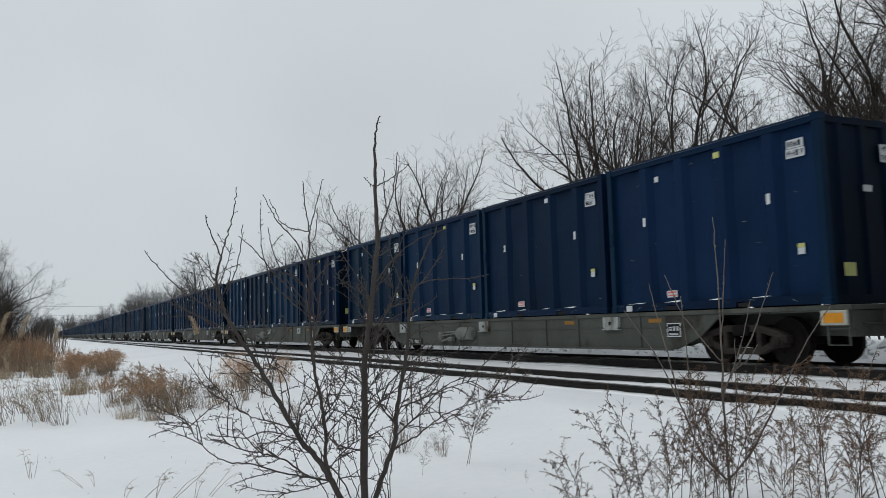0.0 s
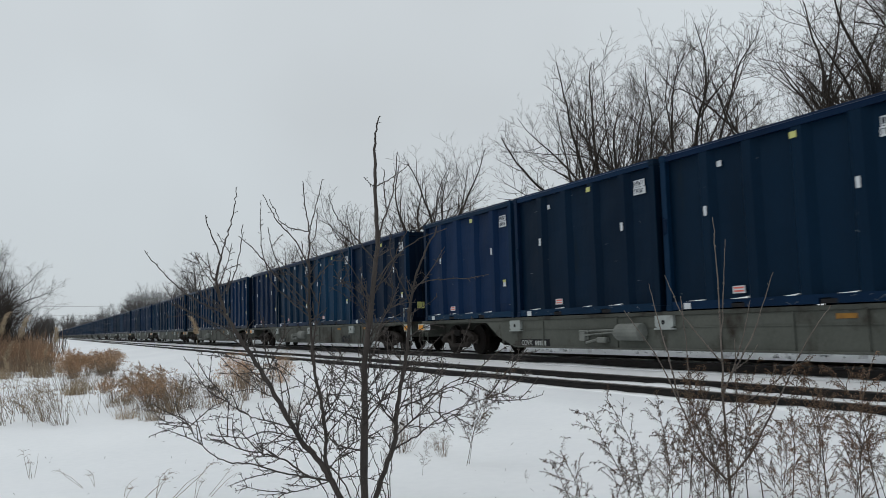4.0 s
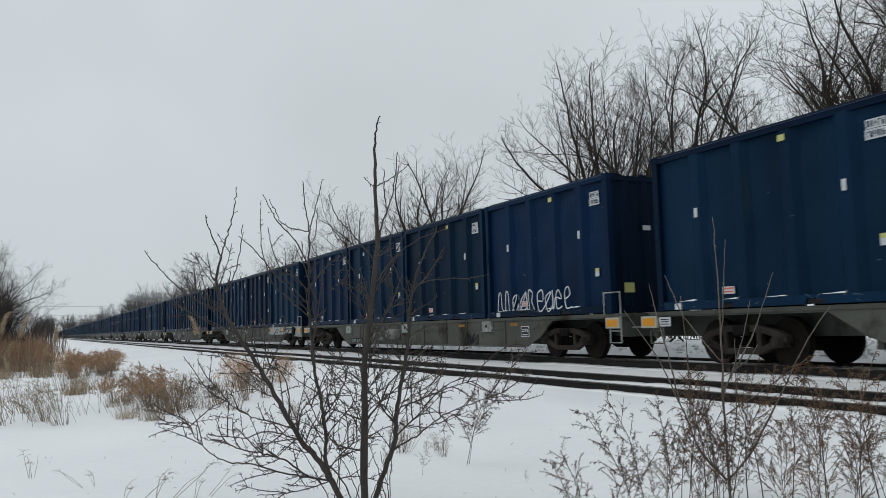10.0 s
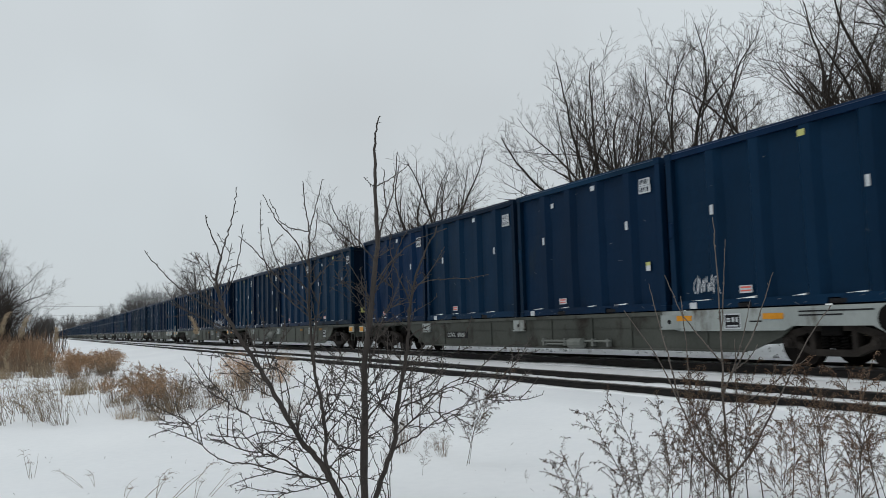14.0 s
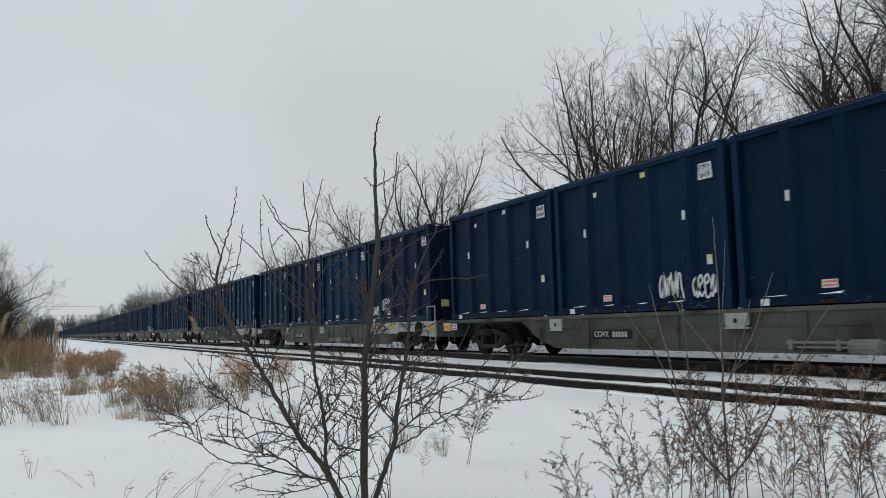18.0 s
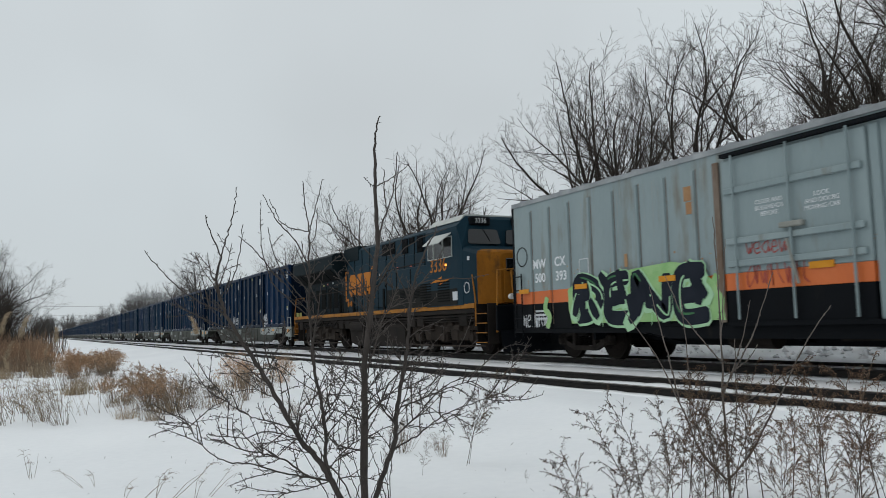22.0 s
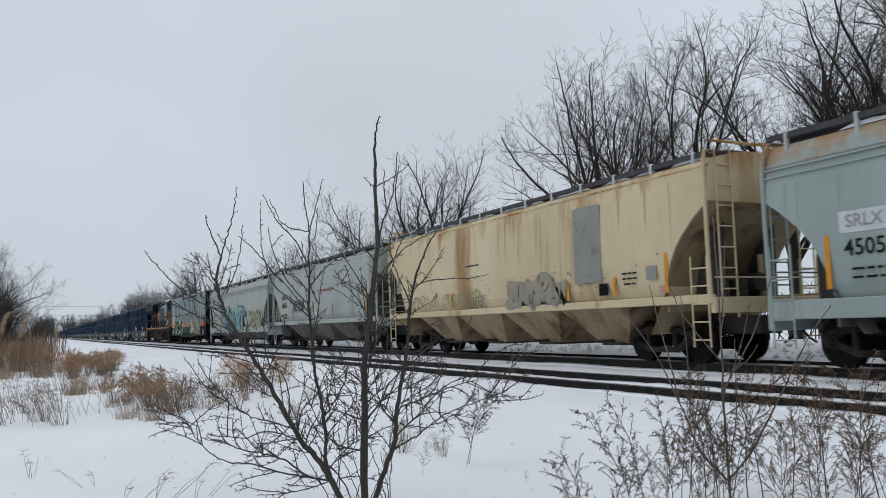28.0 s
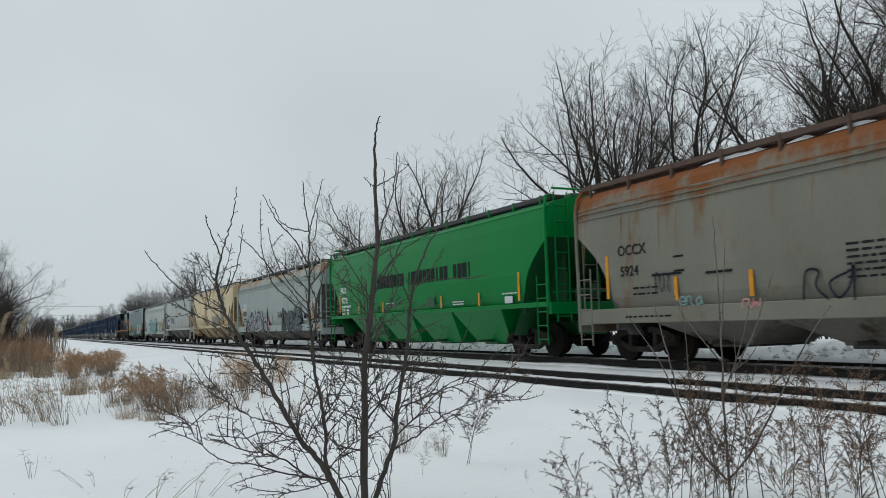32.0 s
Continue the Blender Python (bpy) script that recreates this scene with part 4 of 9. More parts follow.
HOP_TAN = surface("yellowed_cream_hopper_paint", (0.47, 0.37, 0.215), (0.64, 0.55, 0.37), 0.45, 0.6, 0, 0.08, 20, 7.0, 0.6, (0.30, 0.185, 0.08), 0.4, 0.55, shine=0.15, top_stain=((0.30, 0.15, 0.05), 2.2, 4.7, 0.06))
TAN_PATCH = surface("dull_tan_patch", (0.25, 0.22, 0.165), (0.33, 0.30, 0.23), 2, 0.7, 0, 0.05, shine=0.15)
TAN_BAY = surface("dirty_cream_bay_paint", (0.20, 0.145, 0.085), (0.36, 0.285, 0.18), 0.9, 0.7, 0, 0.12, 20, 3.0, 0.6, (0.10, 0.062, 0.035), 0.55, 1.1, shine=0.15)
HOP_RUSTY = surface("rust_blotched_grey_hopper_paint", (0.145, 0.143, 0.115), (0.21, 0.207, 0.172), 0.6, 0.65, 0, 0.1, 20, 3.0, 0.6, (0.15, 0.08, 0.04), 0.42, 1.1, shine=0.12, top_stain=((0.19, 0.066, 0.02), 2.7, 4.3, 0.3))
RUST_STREAK = surface("rust_streaks", (0.26, 0.12, 0.05), (0.36, 0.22, 0.11), 1.5, 0.85, 0, 0.1, 15, 3.0)
GREEN = surface("bright_green_hopper_paint", (0.0006, 0.135, 0.026), (0.001, 0.185, 0.040), 0.5, 0.32, 0, 0.05, 20, 5.0, 0.6, (0.002, 0.10, 0.022), 0.25, 1.1, shine=0.12)
GREEN_DEEP = surface("deep_green_paint", (0.002, 0.045, 0.012), (0.003, 0.07, 0.018), 0.8, 0.5, 0, 0.08)
# hopper gear under and behind the ends: dirt with its shade painted in
HOP_SHADE = surface("dirty_shaded_gear", (0.032, 0.030, 0.027), (0.07, 0.067, 0.061), 0.9, 0.75, 0, 0.15, 20, 3.0, 0.6, (0.02, 0.017, 0.014), 0.4, 1.2, shine=0.1)
WALK = surface("dark_roof_walk", (0.03, 0.03, 0.032), (0.06, 0.06, 0.062), 3, 0.7, 0.3, 0.2)
RIG_PALE = surface("pale_walk_bracket", (0.34, 0.35, 0.33), (0.46, 0.47, 0.45), 3, 0.7, 0, 0.05, shine=0.15)
RUST_WALK = surface("rusty_roof_walk", (0.05, 0.028, 0.02), (0.1, 0.06, 0.045), 3, 0.8, 0, 0.2)
PATCH = surface("grey_paint_patch", (0.20, 0.205, 0.185), (0.29, 0.295, 0.27), 1.2, 0.7, 0, 0.05, 20, 4.0, 0.6, (0.16, 0.14, 0.11), 0.35, 1.5, shine=0.15)


# ---- locomotive: rear (long hood) end leads, the cab trails ----
def build_locomotive(u):
    """Six-axle road locomotive, 21.4 m over its end sills; local +y is its rear."""
    ob = thing("locomotive", "grimy dark blue and yellow six-axle diesel locomotive", "locomotive")
    R, F = 10.65, -10.65
    sill_f = -9.3
    fr = Form().box(-1.5, 1.5, sill_f, R, 1.30, 1.46, 0.02).box(-0.6, 0.6, F, R, 0.85, 1.32, 0.03)
    part("frame", fr, LOCO_GRIME, ob)
    for s in (-1, 1):
        part("sill_stripe", Form().box(min(s * 1.50, s * 1.53), max(s * 1.50, s * 1.53), sill_f, R, 1.455, 1.60, 0.008), LOCO_STRIPE, ob, "yellow stripe along the sill")
    part("walkway", Form().box(-1.5, 1.5, sill_f, R, 1.462, 1.57, 0.01), LOCO_GRIME, ob)
    # hood
    hood = Form().prism([(-0.95, 1.57), (0.95, 1.57), (0.95, 4.33), (0.84, 4.44), (-0.84, 4.44), (-0.95, 4.33)], -5.95, 3.9)
    part("engine_hood", hood, LOCO_BLUE, ob)
    rear = Form().prism([(-0.95, 1.57), (0.95, 1.57), (0.95, 3.25), (-0.95, 3.25)], 3.9, 10.4)
    part("radiator_cabinet", rear, LOCO_DARK, ob, "sooty radiator cabinet")
    wing = Form().loft([[(-1.52, y, 3.72), (-0.95, y, 3.2), (0.95, y, 3.2), (1.52, y, 3.72), (1.52, y, 4.27), (1.35, y, 4.4), (-1.35, y, 4.4), (-1.52, y, 4.27)] for y in (4.3, 10.8)])
    part("radiator_wing", wing, LOCO_DARK, ob, "dark overhanging radiator wings")
    for k in range(5):
        part("radiator_intake", Form().add([(-1.0 - 0.02, 4.7 + k * 1.2, 3.23), (-1.0 - 0.02, 5.7 + k * 1.2, 3.23), (-1.49, 5.7 + k * 1.2, 3.68), (-1.49, 4.7 + k * 1.2, 3.68),
                                       (-1.03, 4.7 + k * 1.2, 3.2), (-1.03, 5.7 + k * 1.2, 3.2), (-1.5, 5.7 + k * 1.2, 3.65), (-1.5, 4.7 + k * 1.2, 3.65)],
                                      [(0, 1, 2, 3), (7, 6, 5, 4), (0, 4, 5, 1), (2, 6, 7, 3), (1, 5, 6, 2), (0, 3, 7, 4)]), GRILLE, ob)
    part("exhaust_housing", Form().box(-0.98, 0.98, 2.3, 4.25, 3.9, 4.55, 0.04), LOCO_DARK, ob)
    part("roof_cap", Form().box(-0.7, 0.7, -5.9, 1.8, 4.44, 4.5, 0.02), LOCO_DARK, ob)
    # doors with frames along the hood
    y = -5.5
    while y < 3.4:
        part("hood_door", Form().box(-0.975, -0.95, y, y + 0.86, 1.75, 3.65, 0.012), LOCO_BLUE, ob)
        part("door_gap", Form().box(-0.968, -0.949, y + 0.875, y + 0.915, 1.62, 4.3), GRILLE, ob)
        part("door_latch", Form().box(-0.995, -0.974, y + 0.05, y + 0.1, 2.55, 2.75, 0.008), GRILLE, ob)
        y += 0.93
    for y in (5.0, 5.9, 6.9, 7.8, 8.9):
        d = part("rear_door", Form().box(-0.975, -0.95, y, y + 0.8, 1.72, 3.0, 0.012), LOCO_DARK, ob)
        part("door_grille", Form().box(-0.985, -0.975, y + 0.1, y + 0.7, 1.9, 2.85), GRILLE, d)
    for y0, y1, z0, z1 in ((-1.76, -0.49, 3.82, 4.28), (-3.08, -2.55, 3.72, 4.28), (-3.69, -3.23, 4.06, 4.28), (-4.49, -3.95, 3.66, 4.28), (-5.3, -4.77, 3.66, 4.28)):
        gr = part("hood_grille", Form().box(-0.985, -0.95, y0, y1, z0, z1, 0.01), GRILLE, ob)
        n = int((y1 - y0) / 0.09)
        slats = Form()
        for k in range(n):
            slats.box(-0.995, -0.985, y0 + 0.03 + k * 0.09, y0 + 0.06 + k * 0.09, z0 + 0.03, z1 - 0.03)
        tagged(part("grille_slats", slats, BLACK, gr), kind="stuff")
    for y0 in (-4.05, -5.32):
        g = Form()
        for k in range(6):
            g.box(-1.552, -1.53, y0, y0 + 0.45, 1.95 + 0.05 * k, 1.98 + 0.05 * k)
        tagged(part("louvre", g, GRILLE, ob), kind="stuff")
    # cab
    cab = Form().loft([[(-1.55, y, 1.57), (1.55, y, 1.57), (1.55, y, 4.12), (1.2, y, 4.46), (-1.2, y, 4.46), (-1.55, y, 4.12)] for y in (-5.95, -8.3)])
    part("cab", cab, LOCO_BLUE, ob)
    side = Form().box(-1.53, -0.96, -5.94, -2.2, 1.57, 3.06, 0.03)
    part("electrical_cabinet", side, LOCO_BLUE, ob, "dark blue wide cabinet behind the cab")
    for y in (-2.24, -3.25, -4.55):
        part("cabinet_gap", Form().box(-1.536, -1.50, y - 0.05, y + 0.05, 1.75, 3.0), GRILLE, ob)
    part("cab_roof", Form().loft([[(-1.40, y, 4.31), (-1.21, y, 4.52), (1.21, y, 4.52), (1.40, y, 4.31), (1.36, y, 4.31), (1.18, y, 4.47), (-1.18, y, 4.47), (-1.36, y, 4.31)] for y in (-5.9, -8.25)]), LOCO_ROOF, ob, "pale cab roof")
    # windscreen face, then the blue nose with its yellow prow
    face = Form().loft([[(-1.55, -8.3, 1.57), (1.55, -8.3, 1.57), (1.55, -8.3, 4.12), (1.2, -8.3, 4.46), (-1.2, -8.3, 4.46), (-1.55, -8.3, 4.12)],
                        [(-1.54, -8.62, 1.57), (1.54, -8.62, 1.57), (1.53, -8.62, 3.42), (1.12, -8.40, 4.36), (-1.12, -8.40, 4.36), (-1.53, -8.62, 3.42)]])
    part("cab_front", face, LOCO_BLUE, ob)
    for x0, x1 in ((-1.3, -0.1), (0.1, 1.3)):
        pane = Form().prism([(x0 + 0.06, 0.0), (x1 - 0.06, 0.0), (x1, 0.06), (x1 * 0.94 + x0 * 0.06, 0.46), (x1 - 0.14, 0.5), (x0 + 0.14, 0.5), (x0 * 0.94 + x1 * 0.06, 0.46), (x0, 0.06)], -0.012, 0.02, "z")
        ws = part("windscreen", pane, GLASS, ob, "", Matrix(((1, 0, 0, 0), (0, 0.231, -0.973, -8.605), (0, 0.973, 0.231, 3.52), (0, 0, 0, 1))))
        part("wiper", Form().tube([((x0 + x1) / 2, 0.5, 0.03), ((x0 + x1) / 2 + 0.14, 0.25, 0.035), ((x0 + x1) / 2 + 0.2, 0.1, 0.03)], 0.012, 5), INK, ws)
        side = -1 if x0 < 0 else 1
        nb = part("number_board", Form().box(min(side * 0.42, side * 1.16), max(side * 0.42, side * 1.16), -8.56, -8.25, 4.14, 4.42, 0.04), BLACK, ob)
        part("number", lettering("3336", 0.21, LABEL_WHITE, 0.002), None, nb, "", end_pose(side * 0.79, -8.565, 4.28))
    nose = Form().loft([[(-w, y, 1.57), (w, y, 1.57), (w, y, z - 0.16), (w - 0.05, y, z - 0.05), (w - 0.2, y, z), (-w + 0.2, y, z), (-w + 0.05, y, z - 0.05), (-w, y, z - 0.16)] for y, w, z in ((-8.6, 1.53, 3.46), (-9.05, 1.49, 3.36), (-9.43, 1.45, 3.26))])
    part("nose", nose, LOCO_BLUE, ob, "dark blue full-width nose")
    prow = Form().loft([[(-w, y, 1.57), (w, y, 1.57), (w, y, z - 0.16), (w - 0.05, y, z - 0.05), (w - 0.2, y, z), (-w + 0.2, y, z), (-w + 0.05, y, z - 0.05), (-w, y, z - 0.16)] for y, w, z in ((-9.43, 1.455, 3.265), (-9.80, 0.93, 3.20), (-9.85, 0.86, 3.12))])
    part("prow", prow, NOSE_YELLOW, ob, "dirty yellow prow")
    part("nose_door", Form().box(-0.75, -0.2, -9.88, -9.84, 1.6, 2.85, 0.01), NOSE_YELLOW, ob)
    part("nose_window", Form().box(-0.68, -0.3, -9.905, -9.87, 2.55, 2.95, 0.06), GLASS, ob)
    part("headlight_plate", Form().box(0.02, 0.3, -9.89, -9.84, 2.5, 3.05, 0.02), BLACK, ob)
    for zz in (2.64, 2.9):
        part("headlight", Form().disc((0.16, -9.89, zz), (0, 1, 0), 0.07, 0.06, 14), glowing("headlight_%d" % int(zz * 100), (0.5, 0.52, 0.5), 0.12), ob)
    # side windows with sunshade
    for y0, y1 in ((-6.55, -6.15), (-7.25, -6.65), (-7.95, -7.35)):
        w = part("cab_window", Form().box(-1.565, -1.54, y0, y1, 3.18, 3.82, 0.01), GLASS, ob)
        part("window_frame", Form().box(-1.575, -1.555, y0 - 0.02, y1 + 0.02, 3.155, 3.18).box(-1.575, -1.555, y0 - 0.02, y1 + 0.02, 3.82, 3.845).box(-1.575, -1.555, y0 - 0.022, y0, 3.16, 3.84).box(-1.575, -1.555, y1, y1 + 0.022, 3.16, 3.84), LOCO_ROOF, w)
    part("sunshade", Form().add([(-1.57, -6.5, 3.95), (-1.57, -7.95, 3.95), (-1.98, -7.85, 3.62), (-1.98, -6.6, 3.62), (-1.57, -6.5, 3.92), (-1.57, -7.95, 3.92), (-1.98, -7.85, 3.59), (-1.98, -6.6, 3.59)], [(0, 1, 2, 3), (7, 6, 5, 4), (0, 3, 7, 4), (1, 5, 6, 2), (2, 6, 7, 3), (0, 4, 5, 1)]), LOCO_ROOF, ob, "white folding window sunshade")
    # painted marks
    part("road_number", lettering("3336", 0.66, EMBLEM_ORANGE, 0.004), None, ob, "orange road number", side_pose(-1.556, -6.88, 2.94))
    part("emblem", Form().add([(-1.558, -6.25, 2.38), (-1.558, -7.2, 2.58), (-1.558, -7.08, 2.45), (-1.558, -7.95, 2.48), (-1.558, -6.95, 2.28), (-1.558, -7.08, 2.39)], [(5, 4, 3, 2, 1, 0)]), EMBLEM_ORANGE, ob)
    part("white_panel", decal(0.34, 0.28, LABEL_WHITE), None, ob, "", side_pose(-1.556, -8.1, 1.88))
    part("round_emblem", Form().tube([(-1.556, -8.92 + 0.17 * math.cos(k * math.pi / 10), 2.1 + 0.17 * math.sin(k * math.pi / 10)) for k in range(21)], 0.014, 4), LABEL_WHITE, ob)
    part("marker_light", Form().disc((-1.58, -7.55, 2.92), (1, 0, 0), 0.04, 0.05, 10), glowing("marker_amber", (1.0, 0.35, 0.05), 1.5), ob)
    # hood emblem: plain orange blocks between two brackets
    for y, s in ((3.95, -1), (0.45, 1)):
        emb = Form()
        emb.box(-0.992, -0.978, y - 0.06, y + 0.06, 2.15, 3.5)
        emb.box(-0.992, -0.978, min(y, y + s * 0.32), max(y, y + s * 0.32), 3.39, 3.5)
        emb.box(-0.992, -0.978, min(y, y + s * 0.32), max(y, y + s * 0.32), 2.15, 2.26)
        part("emblem_bracket", emb, EMBLEM_ORANGE, ob, "orange painted bracket")
    blocks = ([(3.5, 2.55), (3.5, 3.1), (3.32, 3.3), (2.78, 3.3), (2.66, 3.12), (2.66, 2.5), (2.78, 2.35), (3.32, 2.35)],
              [(2.52, 2.35), (1.95, 2.35), (1.78, 2.55), (1.86, 3.3), (2.38, 3.3), (2.55, 3.1)],
              [(1.68, 2.35), (1.5, 2.85), (1.66, 3.3), (0.78, 3.3), (0.96, 2.8), (0.76, 2.35)])
    for shape in blocks:
        part("emblem_block", Form().prism(list(reversed(shape)), -0.994, -0.978, "x"), EMBLEM_ORANGE, ob, "orange painted block")
    for y in (3.65, 3.3, 1.1, 0.75):
        part("emblem_dot", Form().disc((-0.985, y, 2.02), (1, 0, 0), 0.12, 0.014, 14), EMBLEM_ORANGE, ob)
    part("grimy_panel", Form().box(-1.542, -1.531, -5.9, -2.3, 1.6, 2.34), LOCO_DUST, ob, "grey-brown grime along the cabinet foot")
    part("grimy_panel", Form().box(-1.558, -1.551, -8.25, -5.97, 1.6, 2.12), LOCO_DUST, ob, "grey-brown grime along the cab foot")
    for y0 in (-6.3, -7.7):
        g = Form()
        for k in range(8):
            g.box(-1.57, -1.556, y0, y0 + 0.85, 1.72 + 0.09 * k, 1.76 + 0.09 * k)
        tagged(part("cab_louvre", g, GRILLE, ob), kind="stuff")
    part("cab_decal", decal(0.14, 0.12, LABEL_WHITE), None, ob, "", side_pose(-1.51, -8.98, 3.02))
    for yy, zz, m in ((-0.2, 3.1, LABEL_WHITE), (-0.9, 3.05, LABEL_WHITE), (-3.4, 3.22, LABEL_RED), (-2.1, 3.22, LABEL_RED), (-5.7, 2.2, LABEL_RED), (7.2, 3.05, LABEL_YELLOW), (6.6, 3.08, LABEL_RED), (5.8, 3.1, LABEL_WHITE)):
        part("decal", decal(0.13, 0.075, m), None, ob, "", side_pose(-0.992, yy, zz))
    # underframe
    part("fuel_tank", Form().prism([(-1.3, 1.15), (1.3, 1.15), (1.45, 0.95), (1.4, 0.32), (1.1, 0.18), (-1.1, 0.18), (-1.4, 0.32), (-1.45, 0.95)], -3.7, 2.2), LOCO_GRIME, ob, "dusty black fuel tank")
    for y in (1.2, -0.9):
        part("air_reservoir", Form().tube([(-1.38, y - 0.85, 1.0), (-1.38, y - 0.8, 1.0), (-1.38, y + 0.8, 1.0), (-1.38, y + 0.85, 1.0)], [0.12, 0.21, 0.21, 0.12], 16), LOCO_GRIME, ob, smooth=False)
    for ty in (6.7, -6.7):
        add_loco_truck(ob, ty)
    for s, yy in ((1, R), (-1, F)):
        part("end_sill", Form().box(-1.5, 1.5, min(yy, yy - s * 0.08), max(yy, yy - s * 0.08), 0.75, 1.5, 0.02), LOCO_YELLOW if s > 0 else BLACK, ob)
    part("plow", Form().add([(-1.45, F - 0.1, 0.75), (0, F - 0.45, 0.75), (1.45, F - 0.1, 0.75), (1.5, F - 0.3, 0.12), (0, F - 0.6, 0.12), (-1.5, F - 0.3, 0.12)], [(0, 1, 4, 5), (1, 2, 3, 4)]), BLACK, ob)
    # steps, handrails
    for yy in (R - 0.35, -9.75):
        for s in (-1, 1):
            for dy in (-0.36, 0.33):
                part("step_side", Form().box(min(s * 1.15, s * 1.5), max(s * 1.15, s * 1.5), yy + dy, yy + dy + 0.03, 0.35, 1.57), LOCO_GRIME, ob)
        for k in range(4):
            part("step", Form().box(-1.52, -1.1, yy - 0.33, yy + 0.33, 0.38 + 0.29 * k, 0.42 + 0.29 * k, 0.01), LOCO_GRIME, ob)
            part("step_edge", Form().box(-1.545, -1.522, yy - 0.33, yy + 0.33, 0.39 + 0.29 * k, 0.415 + 0.29 * k), LOCO_STRIPE, ob)
    rail = Form()
    ys = [9.9, 8.4, 6.6, 4.8, 3.0, 1.2, -0.6]
    for y in ys:
        rail.tube([(-1.48, y, 1.58), (-1.48, y, 2.55)], 0.022, 5)
    rail.tube([(-1.48, 9.9, 2.55), (-1.48, -1.4, 2.6), (-1.5, -2.3, 3.1), (-1.56, -5.9, 3.16)], 0.02, 6)
    part("handrail", rail, LOCO_GRIME, ob)
    for y in ys[3:]:
        part("door_stanchion", Form().box(-1.0, -0.975, y - 0.1, y + 0.1, 1.6, 2.5), GRILLE, ob)
    part("end_handrail", Form().tube([(-1.5, R - 0.05, 0.8), (-1.5, R - 0.05, 1.7), (-1.45, R - 0.12, 2.5), (-1.4, R - 0.14, 2.55), (-1.0, R - 0.14, 2.55)], 0.026, 6), LOCO_STRIPE, ob, "yellow end handrail")
    part("end_handrail", Form().tube([(-1.5, -9.35, 0.9), (-1.5, -9.35, 1.75), (-1.48, -9.15, 2.5)], 0.026, 6), LOCO_STRIPE, ob, "yellow end handrail")
    part("end_handrail", Form().tube([(-1.45, F + 0.1, 0.7), (-1.4, F + 0.12, 1.7), (-1.3, F + 0.25, 2.55), (-0.6, F + 0.3, 2.6), (0.3, F + 0.3, 2.6)], 0.026, 6), LOCO_STRIPE, ob, "yellow end handrail")
    part("end_handrail", Form().tube([(-0.8, F + 0.15, 1.5), (-0.8, F + 0.28, 2.6)], 0.03, 6), LOCO_STRIPE, ob, "yellow end handrail")
    part("end_handrail", Form().tube([(0.3, F + 0.15, 1.5), (0.3, F + 0.28, 2.6)], 0.03, 6), LOCO_STRIPE, ob, "yellow end handrail")
    for x in (-0.95, 0.95):
        part("ditch_light", Form().disc((x, F + 0.05, 1.75), (0, 1, 0), 0.085, 0.14, 14), glowing("ditch_lamp_%d" % int(x > 0), (0.5, 0.5, 0.48), 0.1), ob)
    pipes = Form()
    for z, x in ((1.24, -1.44), (1.16, -1.40), (1.08, -1.36)):
        pipes.tube([(x, -9.2, z), (x, -4.0, z - 0.02), (x, 3.0, z), (x, 10.3, z - 0.03)], 0.035, 6)
    for y in (-8.4, -5.1, -4.4, 2.6, 3.4, 4.2, 9.6):
        pipes.box(-1.46, -1.1, y - 0.28, y + 0.28, 0.92, 1.3, 0.03)
    pipes.box(-1.0, 1.0, -9.2, 10.3, 0.95, 1.3)
    part("pipe_run", pipes, LOCO_GRIME, ob, "grimy pipes and boxes under the sill")
    cable = Form()
    for k in range(5):
        y = 9.3 - k * 1.1
        cable.tube([(-1.45, y, 1.3), (-1.5, y - 0.3, 1.12), (-1.5, y - 0.55, 1.06), (-1.5, y - 0.8, 1.12), (-1.45, y - 1.1, 1.3)], 0.03, 6)
    part("cable", cable, TRUCK, ob, "slack cables under the sill")
    add_couplers(ob, 10.75)
    on_train(ob, u)
    return ob




